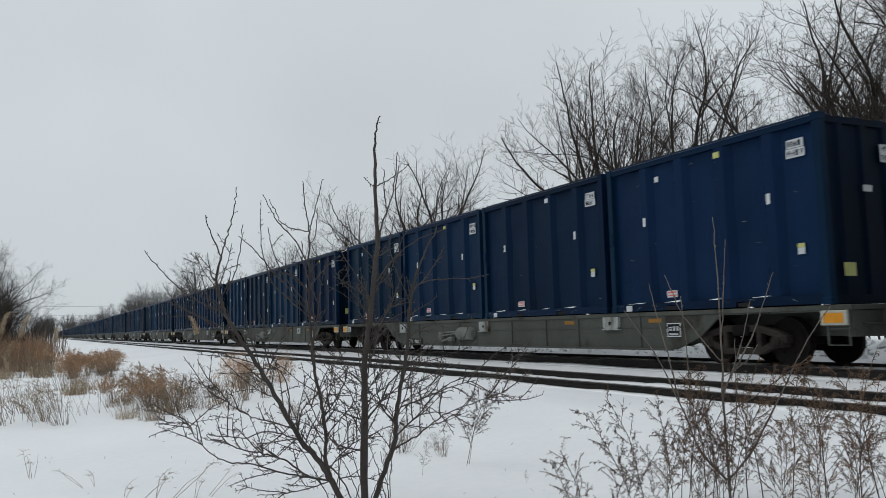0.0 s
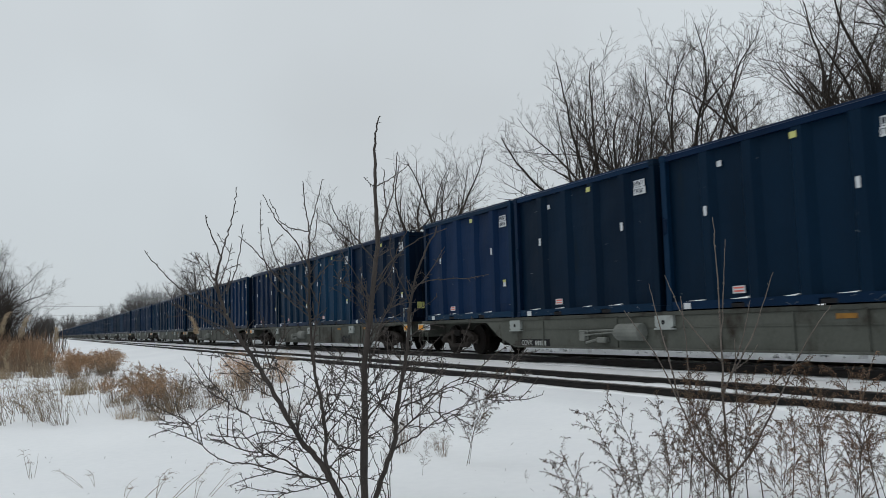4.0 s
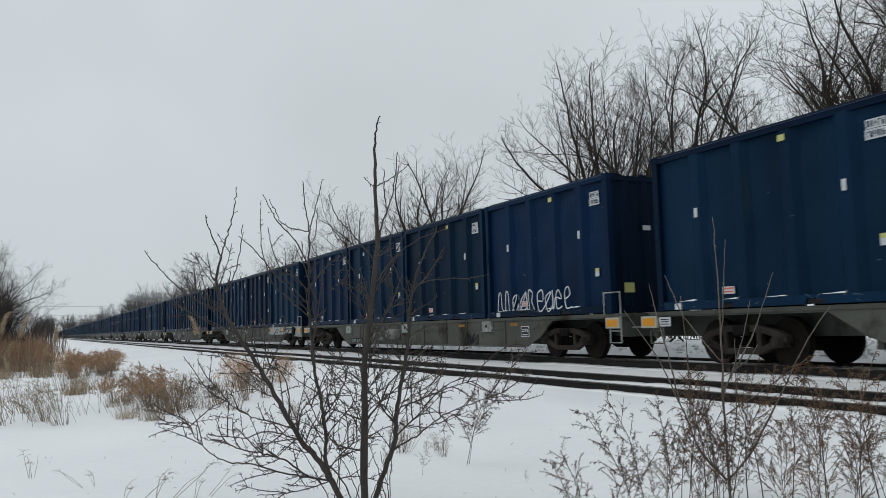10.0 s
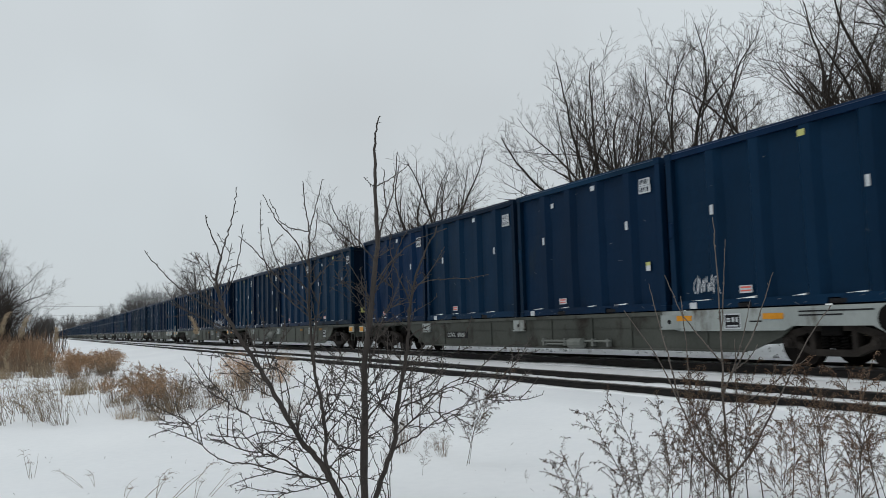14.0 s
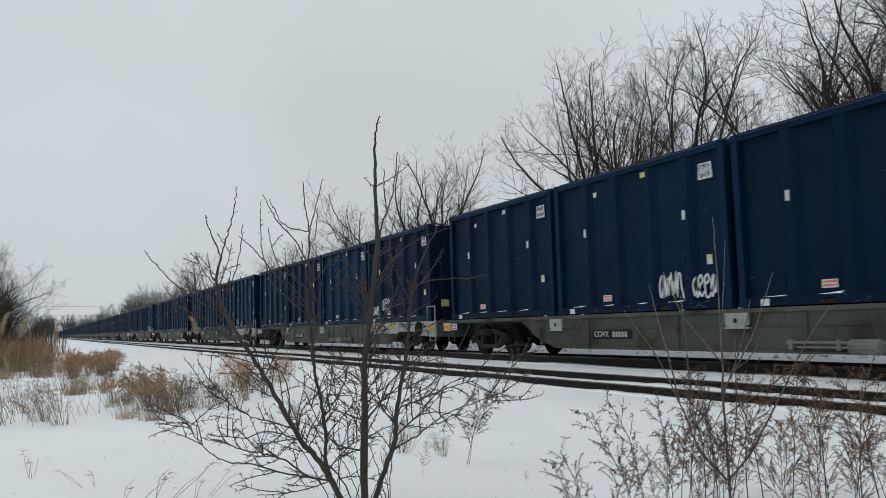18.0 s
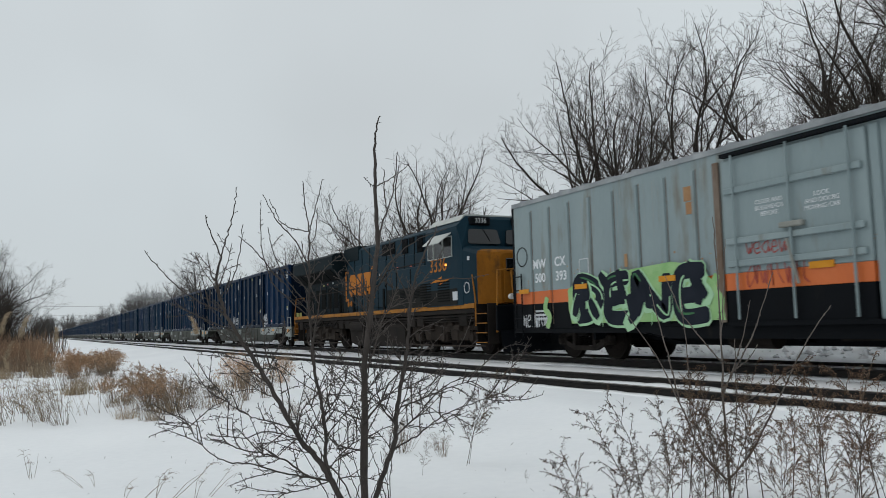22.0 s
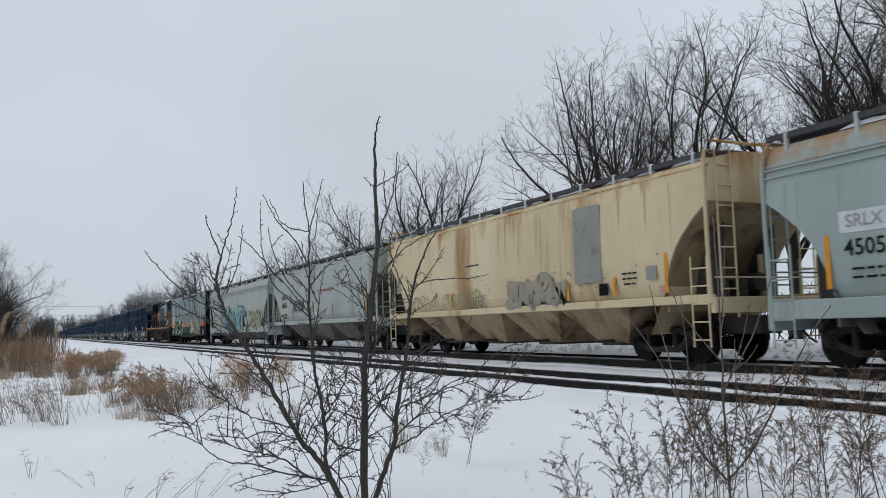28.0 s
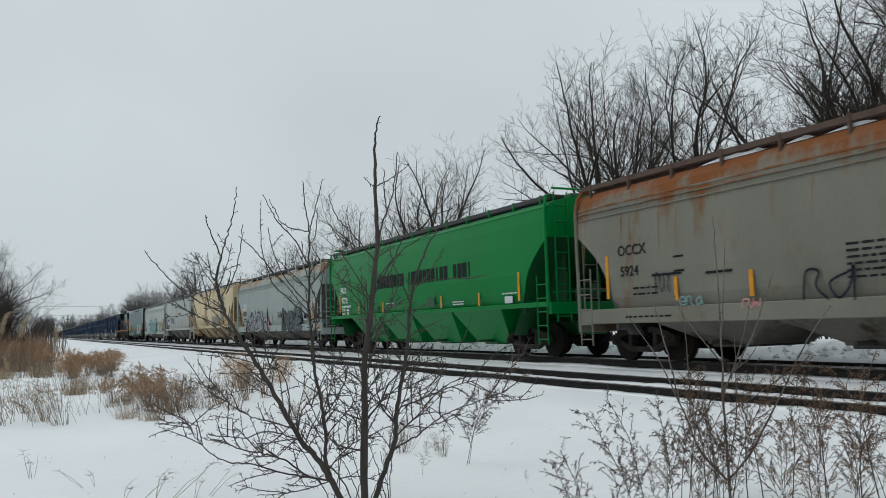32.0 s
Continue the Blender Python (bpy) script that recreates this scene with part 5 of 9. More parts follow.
def add_loco_truck(ob, ty):
    tr = part("truck", Form().box(-1.0, 1.0, -0.4, 0.4, 0.6, 0.95, 0.03).box(-0.9, 0.9, -2.5, -2.35, 0.5, 0.8).box(-0.9, 0.9, 2.35, 2.5, 0.5, 0.8), TRUCK_DUST, ob, "dusty three-axle truck", pose(0, ty, 0))
    outl = [(-2.75, 0.95), (-2.8, 0.6), (-2.45, 0.55), (-2.35, 0.78), (-1.75, 0.78), (-1.55, 0.45), (-0.45, 0.45), (-0.3, 0.72), (0.3, 0.72), (0.45, 0.45), (1.55, 0.45), (1.75, 0.78), (2.35, 0.78), (2.45, 0.55), (2.8, 0.6), (2.75, 0.95), (1.5, 1.08), (-1.5, 1.08)]
    for s in (-1, 1):
        a, b = sorted((s * 1.05, s * 1.22))
        sf = part("side_frame", Form().prism(outl, a, b, "x"), TRUCK_DUST, tr)
    for y in (-2.05, 0.0, 2.05):
        part("axle_box", Form().box(-1.3, -1.1, y - 0.19, y + 0.19, 0.4, 0.72, 0.04).disc((-1.32, y, 0.55), (1, 0, 0), 0.14, 0.08, 14), TRUCK_DUST, tr)
        for d in (-0.3, 0.3):
            sp = Form()
            for k in range(5):
                sp.disc((-1.16, y + d, 0.52 + 0.06 * k), (0, 0, 1), 0.08, 0.035, 8)
            part("spring", sp, TRUCK, tr)
    for s in (-1, 1):
        part("brake_cylinder", Form().disc((-1.28, s * 1.05, 0.85), (0, 1, 0), 0.11, 0.4, 12), TRUCK_DUST, tr)
        part("sand_pipe", Form().tube([(-1.2, s * 2.6, 1.0), (-1.25, s * 2.7, 0.5), (-1.1, s * 2.6, 0.15)], 0.03, 6), TRUCK_DUST, tr)
    part("traction_motor", Form().box(-0.72, 0.72, -2.75, 2.75, 0.34, 0.95, 0.05), TRUCK, tr, "black oily traction motors")
    rig = Form()
    for y in (-2.5, -1.5, -0.5, 0.55, 1.5, 2.5):
        rig.box(-1.34, -1.2, y - 0.16, y + 0.1, 0.92, 1.16, 0.03)
        rig.tube([(-1.3, y + 0.2, 1.12), (-1.36, y + 0.35, 0.8), (-1.3, y + 0.5, 0.38)], 0.025, 5)
    rig.tube([(-1.3, -2.9, 0.30), (-1.34, -1.0, 0.27), (-1.34, 1.0, 0.27), (-1.3, 2.9, 0.30)], 0.03, 6)
    part("brake_rigging", rig, TRUCK_DUST, tr, "grimy brake rigging")
    for key, dy in (("loco_front", 2.05), ("loco_middle", 0.0), ("loco_rear", -2.05)):
        SPIN[key].append(part("wheelset", LOCO_WHEELSET, None, tr, "", pose(0, dy, LOCO_WHEEL)))


build_locomotive(-214.9)


# ---- spray paint ----
def smooth_line(ctrl, per=6):
    """A smooth line through (a, b) points."""
    out = []
    n = len(ctrl) - 1
    for i in range(n):
        p0, p1, p2, p3 = ctrl[max(i - 1, 0)], ctrl[i], ctrl[i + 1], ctrl[min(i + 2, n)]
        for k in range(per):
            s = k / per
            out.append(tuple(0.5 * (2 * b + (c - a) * s + (2 * a - 5 * b + 4 * c - d) * s * s + (3 * b - a - 3 * c + d) * s ** 3) for a, b, c, d in zip(p0, p1, p2, p3)))
    return out + [tuple(ctrl[-1])]


def ribbon(form, x, line, w):
    """A flat painted stroke along a (y, z) line, with blunt rounded ends."""
    n = len(line)
    pts = []
    for i, (a, b) in enumerate(line):
        (a0, b0), (a1, b1) = line[max(i - 1, 0)], line[min(i + 1, n - 1)]
        d = math.hypot(a1 - a0, b1 - b0) or 1.0
        ww = w * (0.62 if i in (0, n - 1) else 1.0)
        pts += [(x, a - (b1 - b0) / d * ww, b + (a1 - a0) / d * ww), (x, a + (b1 - b0) / d * ww, b - (a1 - a0) / d * ww)]
    form.add(pts, [(2 * i, 2 * i + 1, 2 * i + 3, 2 * i + 2) for i in range(n - 1)])


# bends of fat sprayed strokes, in a unit square
T_BENDS = (((0.0, 0.92), (0.35, 0.98), (0.7, 0.93), (1.0, 0.98)), ((0.5, 0.9), (0.52, 0.5), (0.46, 0.0)))
S_BENDS = (((0.9, 0.84), (0.5, 1.0), (0.12, 0.76), (0.45, 0.52), (0.88, 0.32), (0.6, 0.02), (0.08, 0.12)),)
H_BENDS = (((0.12, 0.0), (0.15, 0.5), (0.1, 1.0)), ((0.88, 0.0), (0.85, 0.5), (0.9, 1.0)), ((0.15, 0.48), (0.85, 0.54)))
I_BENDS = (((0.5, 0.0), (0.47, 0.4), (0.5, 0.72)), ((0.46, 0.94), (0.54, 0.98)))
R_BENDS = (((0.12, 0.0), (0.15, 0.5), (0.1, 0.95)), ((0.12, 0.95), (0.65, 0.97), (0.9, 0.74), (0.6, 0.5), (0.2, 0.48)), ((0.5, 0.46), (0.98, 0.0)))
L_BENDS = (((0.16, 1.0), (0.12, 0.5), (0.16, 0.08), (0.9, 0.04)),)
E_BENDS = (((0.85, 0.95), (0.25, 0.94), (0.14, 0.5), (0.25, 0.06), (0.9, 0.05)), ((0.2, 0.5), (0.78, 0.53)))
M_BENDS = (((0.02, 0.0), (0.12, 0.95), (0.5, 0.35), (0.88, 0.95), (0.98, 0.0)),)
D_BENDS = (((0.16, 0.0), (0.18, 0.96), (0.7, 0.92), (0.95, 0.5), (0.6, 0.06), (0.1, 0.04)),)
N_BENDS = (((0.06, 0.0), (0.12, 0.96), (0.5, 0.5), (0.86, 0.05), (0.92, 1.0)),)
STROKES = (
    (((0.92, 0.82), (0.5, 1.0), (0.1, 0.76), (0.4, 0.54), (0.85, 0.36), (0.75, 0.06), (0.3, 0.0), (0.05, 0.2)),),
    (((0.02, 0.0), (0.25, 0.55), (0.48, 1.0), (0.72, 0.6), (0.98, 0.0)), ((0.2, 0.3), (0.8, 0.34))),
    (((0.15, 1.0), (0.1, 0.5), (0.2, 0.04), (0.6, 0.06), (0.95, 0.16)), ((0.5, 0.9), (0.55, 0.45))),
    (((0.9, 0.95), (0.35, 0.97), (0.1, 0.6), (0.1, 0.3), (0.35, 0.03), (0.95, 0.06)), ((0.2, 0.5), (0.85, 0.55))),
    (((0.02, 0.0), (0.08, 0.92), (0.3, 0.85), (0.5, 0.3), (0.7, 0.85), (0.92, 0.92), (0.98, 0.0)),),
    (((0.1, 0.0), (0.1, 0.92), (0.6, 1.0), (0.92, 0.74), (0.6, 0.5), (0.25, 0.48)), ((0.5, 0.46), (0.98, 0.0))))


def spray(car, name, y, z, w, h, letters, seed, fill, line, glint, x, label, word=(), edge=1.75, fat=0.115, ground=None, sharp=True):
    """A sprayed piece: fat winding strokes with a dark edge, a lighter fill and glints; no letters."""
    r = random.Random(seed)
    back, face, shine, inner = Form(), Form(), Form(), Form()
    step = w / letters
    fat *= min(step, h)
    if ground:
        blob = Form()
        ring = [(y + w * 0.56 * math.copysign(abs(math.cos(a)) ** 0.45, math.cos(a)) * r.uniform(0.9, 1.05), z + h * (-0.57 if math.sin(a) < -0.2 else 0.62 * math.sin(a) ** 0.6 * r.uniform(0.75, 1.15) if math.sin(a) > 0 else -0.2)) for a in [k * math.pi / 14 for k in range(28)]]
        blob.add([(x - 0.0005, y, z)] + [(x - 0.0005, a, b) for a, b in ring], [(0, 1 + k, 1 + (k + 1) % 28) for k in range(28)])
        part("paint_ground", blob, ground, car)
    sharp, deep = sharp and not word, 0
    for i in range(letters):
        y0 = y + w / 2 - step * i + r.uniform(-0.04, 0.04) * step
        tall, rise = (h * r.uniform(0.88, 1.0), h * r.uniform(-0.02, 0.03)) if word else (h * r.uniform(0.74, 0.96), h * r.uniform(-0.08, 0.08))
        turn_a, turn_b = not word and r.random() < 0.5, not word and r.random() < 0.5
        jog = 0.05 if word else 0.16
        for bends in word[i] if word else STROKES[r.randrange(6)] + (STROKES[(i * 2 + seed) % 6][:1] if r.random() < 0.35 else ()):
            ctrl = [(y0 - step * ((1 - a if turn_a else a) + r.uniform(-jog, jog)), z - tall / 2 + rise + tall * ((1 - b if turn_b else b) + r.uniform(-jog, jog) * 0.7)) for a, b in bends]
            curve = smooth_line(ctrl)
            low, high = (x - 0.001 - 0.004 * i - 0.0002 * (deep % 4), x - 0.003 - 0.004 * i - 0.0002 * (deep % 4)) if word else (x - 0.002 - 0.0005 * deep, x - 0.013 - 0.0005 * deep)
            ribbon(back, low, [(a - 0.025 * step, b - 0.02) for a, b in curve], fat * edge)
            ribbon(face, high, curve, fat)
            if len(curve) > 14:
                k = r.randrange(2, len(curve) - 9)
                ribbon(shine, high - 0.001 if word else x - 0.023 - 0.0003 * deep, [(a + fat * 0.4, b + fat * 0.4) for a, b in curve[k:k + 7]], fat * 0.14)
                k = r.randrange(0, len(curve) - 12)
                ribbon(inner, high - 0.0006 if word else x - 0.021 - 0.0003 * deep, [(a - fat * 0.45, b - fat * 0.35) for a, b in curve[k:k + 11]], fat * 0.13)
            deep += 1
        for j in range(4 if ground else 3 if sharp else 0):
            ya, za = y0 - step * r.uniform(-0.05, 1.05), z + h * r.uniform(-0.4, 0.4)
            lean, ln = r.choice((1.35, 1.75, 0.7, 2.4, 0.15)) + r.uniform(-0.2, 0.2), h * r.uniform(0.25, 0.48)
            spike = [(ya - ln * math.cos(lean) * t, za + ln * math.sin(lean) * t + 0.06 * h * (t * t - 0.5)) for t in (-1.0, -0.5, 0.0, 0.5, 1.0)]
            ribbon(back, x - 0.002 - 0.0005 * deep, spike, fat * edge)
            ribbon(face, x - 0.013 - 0.0005 * deep, spike[1:], fat * 0.75)
            deep += 1
        # runs and stray bars
        for j in range(2):
            a, b = y0 - step * r.random(), z - h * 0.45
            ribbon(back, x - 0.001, [(a, b + 0.15), (a, b), (a + 0.01, b - r.uniform(0.05, 0.25))], 0.012)
    b = tagged(part(name, back, line, car), label, kind="stuff")
    for what, form, paint in (("paint_fill", face, fill), ("paint_highlight", shine, glint), ("paint_shade", inner, line)):
        tagged(part(what, form, paint, b), kind="stuff")
    return b


def scribble(car, name, y, z, w, h, seed, material, x, r_line=0.012, loops=5):
    """A thin sprayed line that winds like handwriting."""
    r = random.Random(seed)
    form = Form()
    step = w / loops
    ctrl = []
    for k in range(loops):
        y0 = y + w / 2 - step * k
        for a, b in r.choice((((0.1, -0.4), (0.15, 0.45), (0.6, 0.4), (0.55, -0.1), (0.9, -0.45)), ((0.7, 0.4), (0.1, 0.1), (0.3, -0.45), (0.8, -0.1), (0.75, 0.45), (0.9, -0.4)),
                              ((0.1, 0.45), (0.3, -0.4), (0.5, 0.2), (0.7, -0.4), (0.9, 0.45)), ((0.2, 0.0), (0.8, 0.1), (0.6, 0.5), (0.15, 0.2), (0.3, -0.4), (0.95, -0.3)))):
            ctrl.append((y0 - step * (a + r.uniform(-0.12, 0.12)), z + h * (b + r.uniform(-0.1, 0.1))))
        if r.random() < 0.55 or k == loops - 1:
            ribbon(form, x - 0.002 - 0.0004 * k, smooth_line(ctrl, 5), r_line)
            ctrl = []
    return part(name, form, material, car)


SPRAY_WHITE = surface("white_spray", (0.48, 0.51, 0.54), (0.66, 0.68, 0.7), 3, 0.7, 0, 0, shine=0.15)
SPRAY_GREEN = surface("deep_green_spray", (0.03, 0.10, 0.05), (0.07, 0.19, 0.09), 2, 0.7, 0, 0, shine=0.1)
SPRAY_LIME = surface("lime_spray", (0.17, 0.38, 0.12), (0.34, 0.52, 0.24), 2.5, 0.6, 0, 0)
SPRAY_MINT = surface("pale_mint_spray", (0.26, 0.50, 0.27), (0.40, 0.62, 0.40), 2, 0.6, 0, 0)
SPRAY_NAVY = surface("dark_navy_spray", (0.007, 0.011, 0.018), (0.018, 0.022, 0.032), 2, 0.7, 0, 0, shine=0.1)
SPRAY_CYAN = surface("pale_cyan_spray", (0.13, 0.34, 0.40), (0.26, 0.49, 0.54), 2, 0.6, 0, 0, shine=0.2)
SPRAY_TEAL = surface("teal_spray", (0.085, 0.21, 0.215), (0.22, 0.37, 0.355), 2.5, 0.6, 0, 0, shine=0.2)
SPRAY_OLIVE = surface("olive_spray", (0.15, 0.165, 0.07), (0.26, 0.27, 0.14), 1.5, 0.6, 0, 0, shine=0.2)
SPRAY_SLATE = surface("slate_spray", (0.05, 0.063, 0.072), (0.095, 0.11, 0.122), 1.5, 0.6, 0, 0, shine=0.2)
SPRAY_SILVER = surface("silver_grey_spray", (0.19, 0.205, 0.225), (0.30, 0.315, 0.335), 1.5, 0.6, 0, 0, shine=0.2)
SPRAY_PINK = surface("dull_pink_spray", (0.42, 0.17, 0.17), (0.5, 0.25, 0.24), 1.5, 0.6, 0, 0)
SPRAY_RED = surface("red_spray", (0.28, 0.05, 0.045), (0.36, 0.10, 0.09), 2, 0.7, 0, 0, shine=0.1)
SPRAY_OCHRE = surface("ochre_spray", (0.40, 0.25, 0.03), (0.5, 0.34, 0.08), 2, 0.7, 0, 0)


# ---- boxcar ----
def build_boxcar(u):
    """Sixty-foot boxcar with a wide plug door; local +y leads."""
    L, W, Z0, Z1 = 9.59, 1.58, 0.66, 4.22
    ob = thing("boxcar", "pale grey boxcar with orange band and sprayed lettering", "rail car")
    za, zb = 1.45, 1.78
    part("black_skirt", Form().box(-W, W, -L, L, Z0 + 0.12, za, 0.01), BLACK, ob, "black lower side")
    part("orange_band", Form().box(-W, W, -L, L, za, zb), BOX_ORANGE, ob, "faded orange band")
    part("side_panel", Form().box(-W, W, -L + 0.04, L - 0.04, zb, Z1), BOX_GREY, ob, "dusty pale grey upper side")
    part("roof", Form().prism([(-W - 0.03, Z1 - 0.06), (W + 0.03, Z1 - 0.06), (W + 0.03, Z1 + 0.05), (0, Z1 + 0.26), (-W - 0.03, Z1 + 0.05)], -L, L), BOX_ROOF, ob, "snow-dusted pale metal roof")
    for k in range(20):
        y = -L + 0.5 + k * (2 * L - 1) / 19
        part("roof_rib", Form().add([(-W - 0.03, y - 0.04, Z1 + 0.05), (-W - 0.03, y + 0.04, Z1 + 0.05), (0, y + 0.04, Z1 + 0.26), (0, y - 0.04, Z1 + 0.26), (-W - 0.03, y - 0.03, Z1 + 0.09), (-W - 0.03, y + 0.03, Z1 + 0.09), (0, y + 0.03, Z1 + 0.30), (0, y - 0.03, Z1 + 0.30)], [(4, 5, 6, 7), (0, 1, 5, 4), (3, 7, 6, 2), (0, 4, 7, 3), (1, 2, 6, 5)]), BOX_ROOF, ob)
    part("underframe", Form().box(-0.4, 0.4, -L, L, 0.6, 0.95).box(-1.4, 1.4, -6.3, -6.2, 0.5, 0.8).box(-1.4, 1.4, 6.2, 6.3, 0.5, 0.8), BLACK, ob)
    part("side_sill", Form().prism([(-L, Z0 + 0.12), (-L, Z0 + 0.02), (-4, Z0), (-3.4, Z0 - 0.12), (3.4, Z0 - 0.12), (4, Z0), (L, Z0 + 0.02), (L, Z0 + 0.12)], -W - 0.01, -W + 0.06, "x"), BLACK, ob)
    # door recess runs from -5.1 to 1.35 (local y), with the plug door leading
    d0, d1 = -4.45, 1.45
    posts = [8.68 - 0.89 * k for k in range(8)] + [-2.39, -3.28, -4.2, -5.77, -6.70, -7.63, -8.53]
    for y in posts:
        for zlo, zhi, mat in ((0.85, za, BLACK), (za, zb, BOX_ORANGE), (zb, Z1 - 0.28, BOX_GREY)):
            part("side_post", Form().prism([(-W - 0.001, y - 0.055), (-W - 0.05, y - 0.035), (-W - 0.05, y + 0.035), (-W - 0.001, y + 0.055)], zlo, zhi, "z"), mat, ob)
        # joint beside the post, coloured dark as the post's shadow line
        part("panel_seam", Form().box(-W - 0.006, -W, y - 0.078, y - 0.062, 0.9, Z1 - 0.25), RUST_AND_SHADOW, ob)
    dz0, dz1 = 0.95, Z1 - 0.25
    door = part("plug_door", Form().box(-W - 0.06, -W - 0.001, -1.48, 1.64, 1.78, dz1, 0.015), BOX_GREY, ob, "grey plug door with horizontal stiffeners")
    part("door_band", Form().box(-W - 0.06, -W - 0.001, -1.48, 1.64, 1.45, 1.78, 0.01), BOX_ORANGE, door)
    part("door_foot", Form().box(-W - 0.06, -W - 0.001, -1.48, 1.64, 0.85, 1.45, 0.01), BLACK, door)
    for z in (3.35, 2.38, 1.95):
        part("door_stiffener", Form().box(-W - 0.12, -W - 0.06, -1.4, 1.56, z - 0.06, z + 0.06, 0.015), BOX_GREY, door)
    for y in (1.3, 0.02, -1.2):
        part("door_rod", Form().tube([(-W - 0.14, y, 0.9), (-W - 0.14, y, dz1 + 0.05)], 0.025, 6), BOX_GREY, door)
    part("door_crank", Form().box(-W - 0.18, -W - 0.06, -0.25, 0.25, 2.5, 2.6, 0.02).tube([(-W - 0.16, 0.1, 2.3), (-W - 0.16, -0.1, 1.5)], 0.03, 6), PATCH, door)
    part("door_track", Form().box(-W - 0.14, -W, -5.4, 1.6, Z1 - 0.2, Z1 - 0.13).box(-W - 0.12, -W, -5.4, 1.6, 0.78, 0.86), BLACK, ob)
    for y in (1.81, -1.62, -4.83):
        part("door_post", Form().box(-W - 0.05, -W, y - 0.08, y + 0.08, 0.85, Z1 - 0.24, 0.01), RUST_AND_SHADOW if y > 1 else BOX_GREY, ob)
    x = -W - 0.004
    for body, yy in (("MW", 8.3), ("CX", 7.34)):
        part("reporting_mark", lettering(body, 0.34, STENCIL_WHITE, 0.006), None, ob, "white stencilled mark", side_pose(x, yy, 2.49))
    for body, yy in (("500", 8.28), ("393", 7.3)):
        part("car_number", lettering(body, 0.34, STENCIL_WHITE, 0.006), None, ob, "white stencilled number", side_pose(x, yy, 2.12))
    part("door_notice", lettering("CLOSE AND\nBULKHEADS\nBEFORE", 0.115, STENCIL_WHITE), None, door, "", side_pose(-W - 0.066, 0.52, 2.93))
    part("door_notice", lettering("LOCK\nAND DOORS\nMOVING CAR", 0.115, STENCIL_WHITE), None, door, "", side_pose(-W - 0.066, -0.60, 2.9))
    plate = part("data_plate", decal(0.42, 0.42, LABEL_WHITE), None, ob, "white-framed black data plate", side_pose(-W - 0.085, -7.23, 1.26))
    for a, b, w, h in ((-0.1, 0.09, 0.16, 0.17), (0.1, 0.09, 0.16, 0.17), (0.0, -0.11, 0.36, 0.13)):
        part("data_print", decal(w, h, INK), None, plate, "", pose(a, b, 0.003))
    part("tack_board", decal(0.62, 0.85, TAN_PATCH), None, ob, "tan paint patch", side_pose(x, -5.28, 3.12))
    for yy in (6.37, -3.0, -5.9, -8.1, 3.3, -0.52, 9.0):
        part("reflector", decal(0.5, 0.12, REFLECT), None, ob, "", side_pose(-W - 0.078, yy, 1.80))
    for yy, zz, ww, hh in ((2.64, 3.5, 0.22, 0.3), (2.6, 3.2, 0.2, 0.25), (-5.35, 2.3, 0.1, 0.7), (4.7, 2.3, 0.1, 0.3)):
        part("rust_stain", decal(ww, hh, RUST_STREAK), None, ob, "", side_pose(x - 0.002, yy, zz))
    for k in range(4):
        part("stencil_bar", decal(0.5 if k else 0.36, 0.03, LABEL_WHITE), None, ob, "", side_pose(x, -7.11, 3.42 - 0.09 * k))
    for k in range(3):
        part("stencil_bar", decal(0.7, 0.05, LABEL_WHITE), None, ob, "", side_pose(x, 8.2, 1.25 - 0.1 * k))
    spray(ob, "sprayed_piece", 4.4, 1.46, 4.7, 0.98, 4, 11, SPRAY_NAVY, SPRAY_MINT, SPRAY_GREEN, -W - 0.055, "lime green and navy sprayed piece", (D_BENDS, E_BENDS, N_BENDS, E_BENDS), 1.24, 0.17, SPRAY_LIME)
    spray(ob, "sprayed_piece", -4.76, 1.55, 4.3, 1.06, 4, 23, SPRAY_CYAN, SPRAY_NAVY, SPRAY_WHITE, -W - 0.055, "pale cyan sprayed piece with dark outlines", (S_BENDS, L_BENDS, E_BENDS, M_BENDS), 1.35, 0.2)
    for a, b, c, ww in ((-2.75, 0.95, 1.75, 0.13), (-2.55, 0.75, 1.3, 0.07), (-3.9, 0.7, 1.1, 0.10), (-6.9, 0.75, 1.7, 0.12), (-7.35, 1.5, 2.1, 0.10), (-6.3, 1.75, 2.05, 0.09), (7.9, 0.8, 1.6, 0.09), (1.9, 1.0, 1.8, 0.08)):
        stroke = Form()
        ribbon(stroke, -W - 0.054, smooth_line([(a, c), (a + 0.12, (b + c) / 2 + 0.1), (a - 0.08, (b + c) / 2 - 0.1), (a + 0.05, b)]), ww)
        part("paint_splash", stroke, SPRAY_OCHRE if a < 1 else SPRAY_LIME, ob)
    part("round_mark", Form().tube([(x, 9.15 + 0.26 * math.cos(k * math.pi / 10), 2.76 + 0.26 * math.sin(k * math.pi / 10)) for k in range(21)], 0.016, 4), INK, ob)
    for yy, zz, ww, hh in ((6.31, 2.47, 0.36, 0.025), (6.31, 2.11, 0.36, 0.025), (6.13, 2.29, 0.025, 0.36), (6.49, 2.29, 0.025, 0.36)):
        part("stencil_frame", decal(ww, hh, LABEL_WHITE), None, ob, "", side_pose(x, yy, zz))
    scribble(ob, "sprayed_tag", 0.44, 1.72, 1.4, 0.5, 4, SPRAY_RED, -W - 0.066)
    scribble(ob, "sprayed_tag", 0.64, 2.2, 1.0, 0.25, 5, SPRAY_RED, -W - 0.066)
    scribble(ob, "sprayed_tag", -8.5, 0.98, 0.9, 0.34, 6, SPRAY_WHITE, x, 0.016, 7)
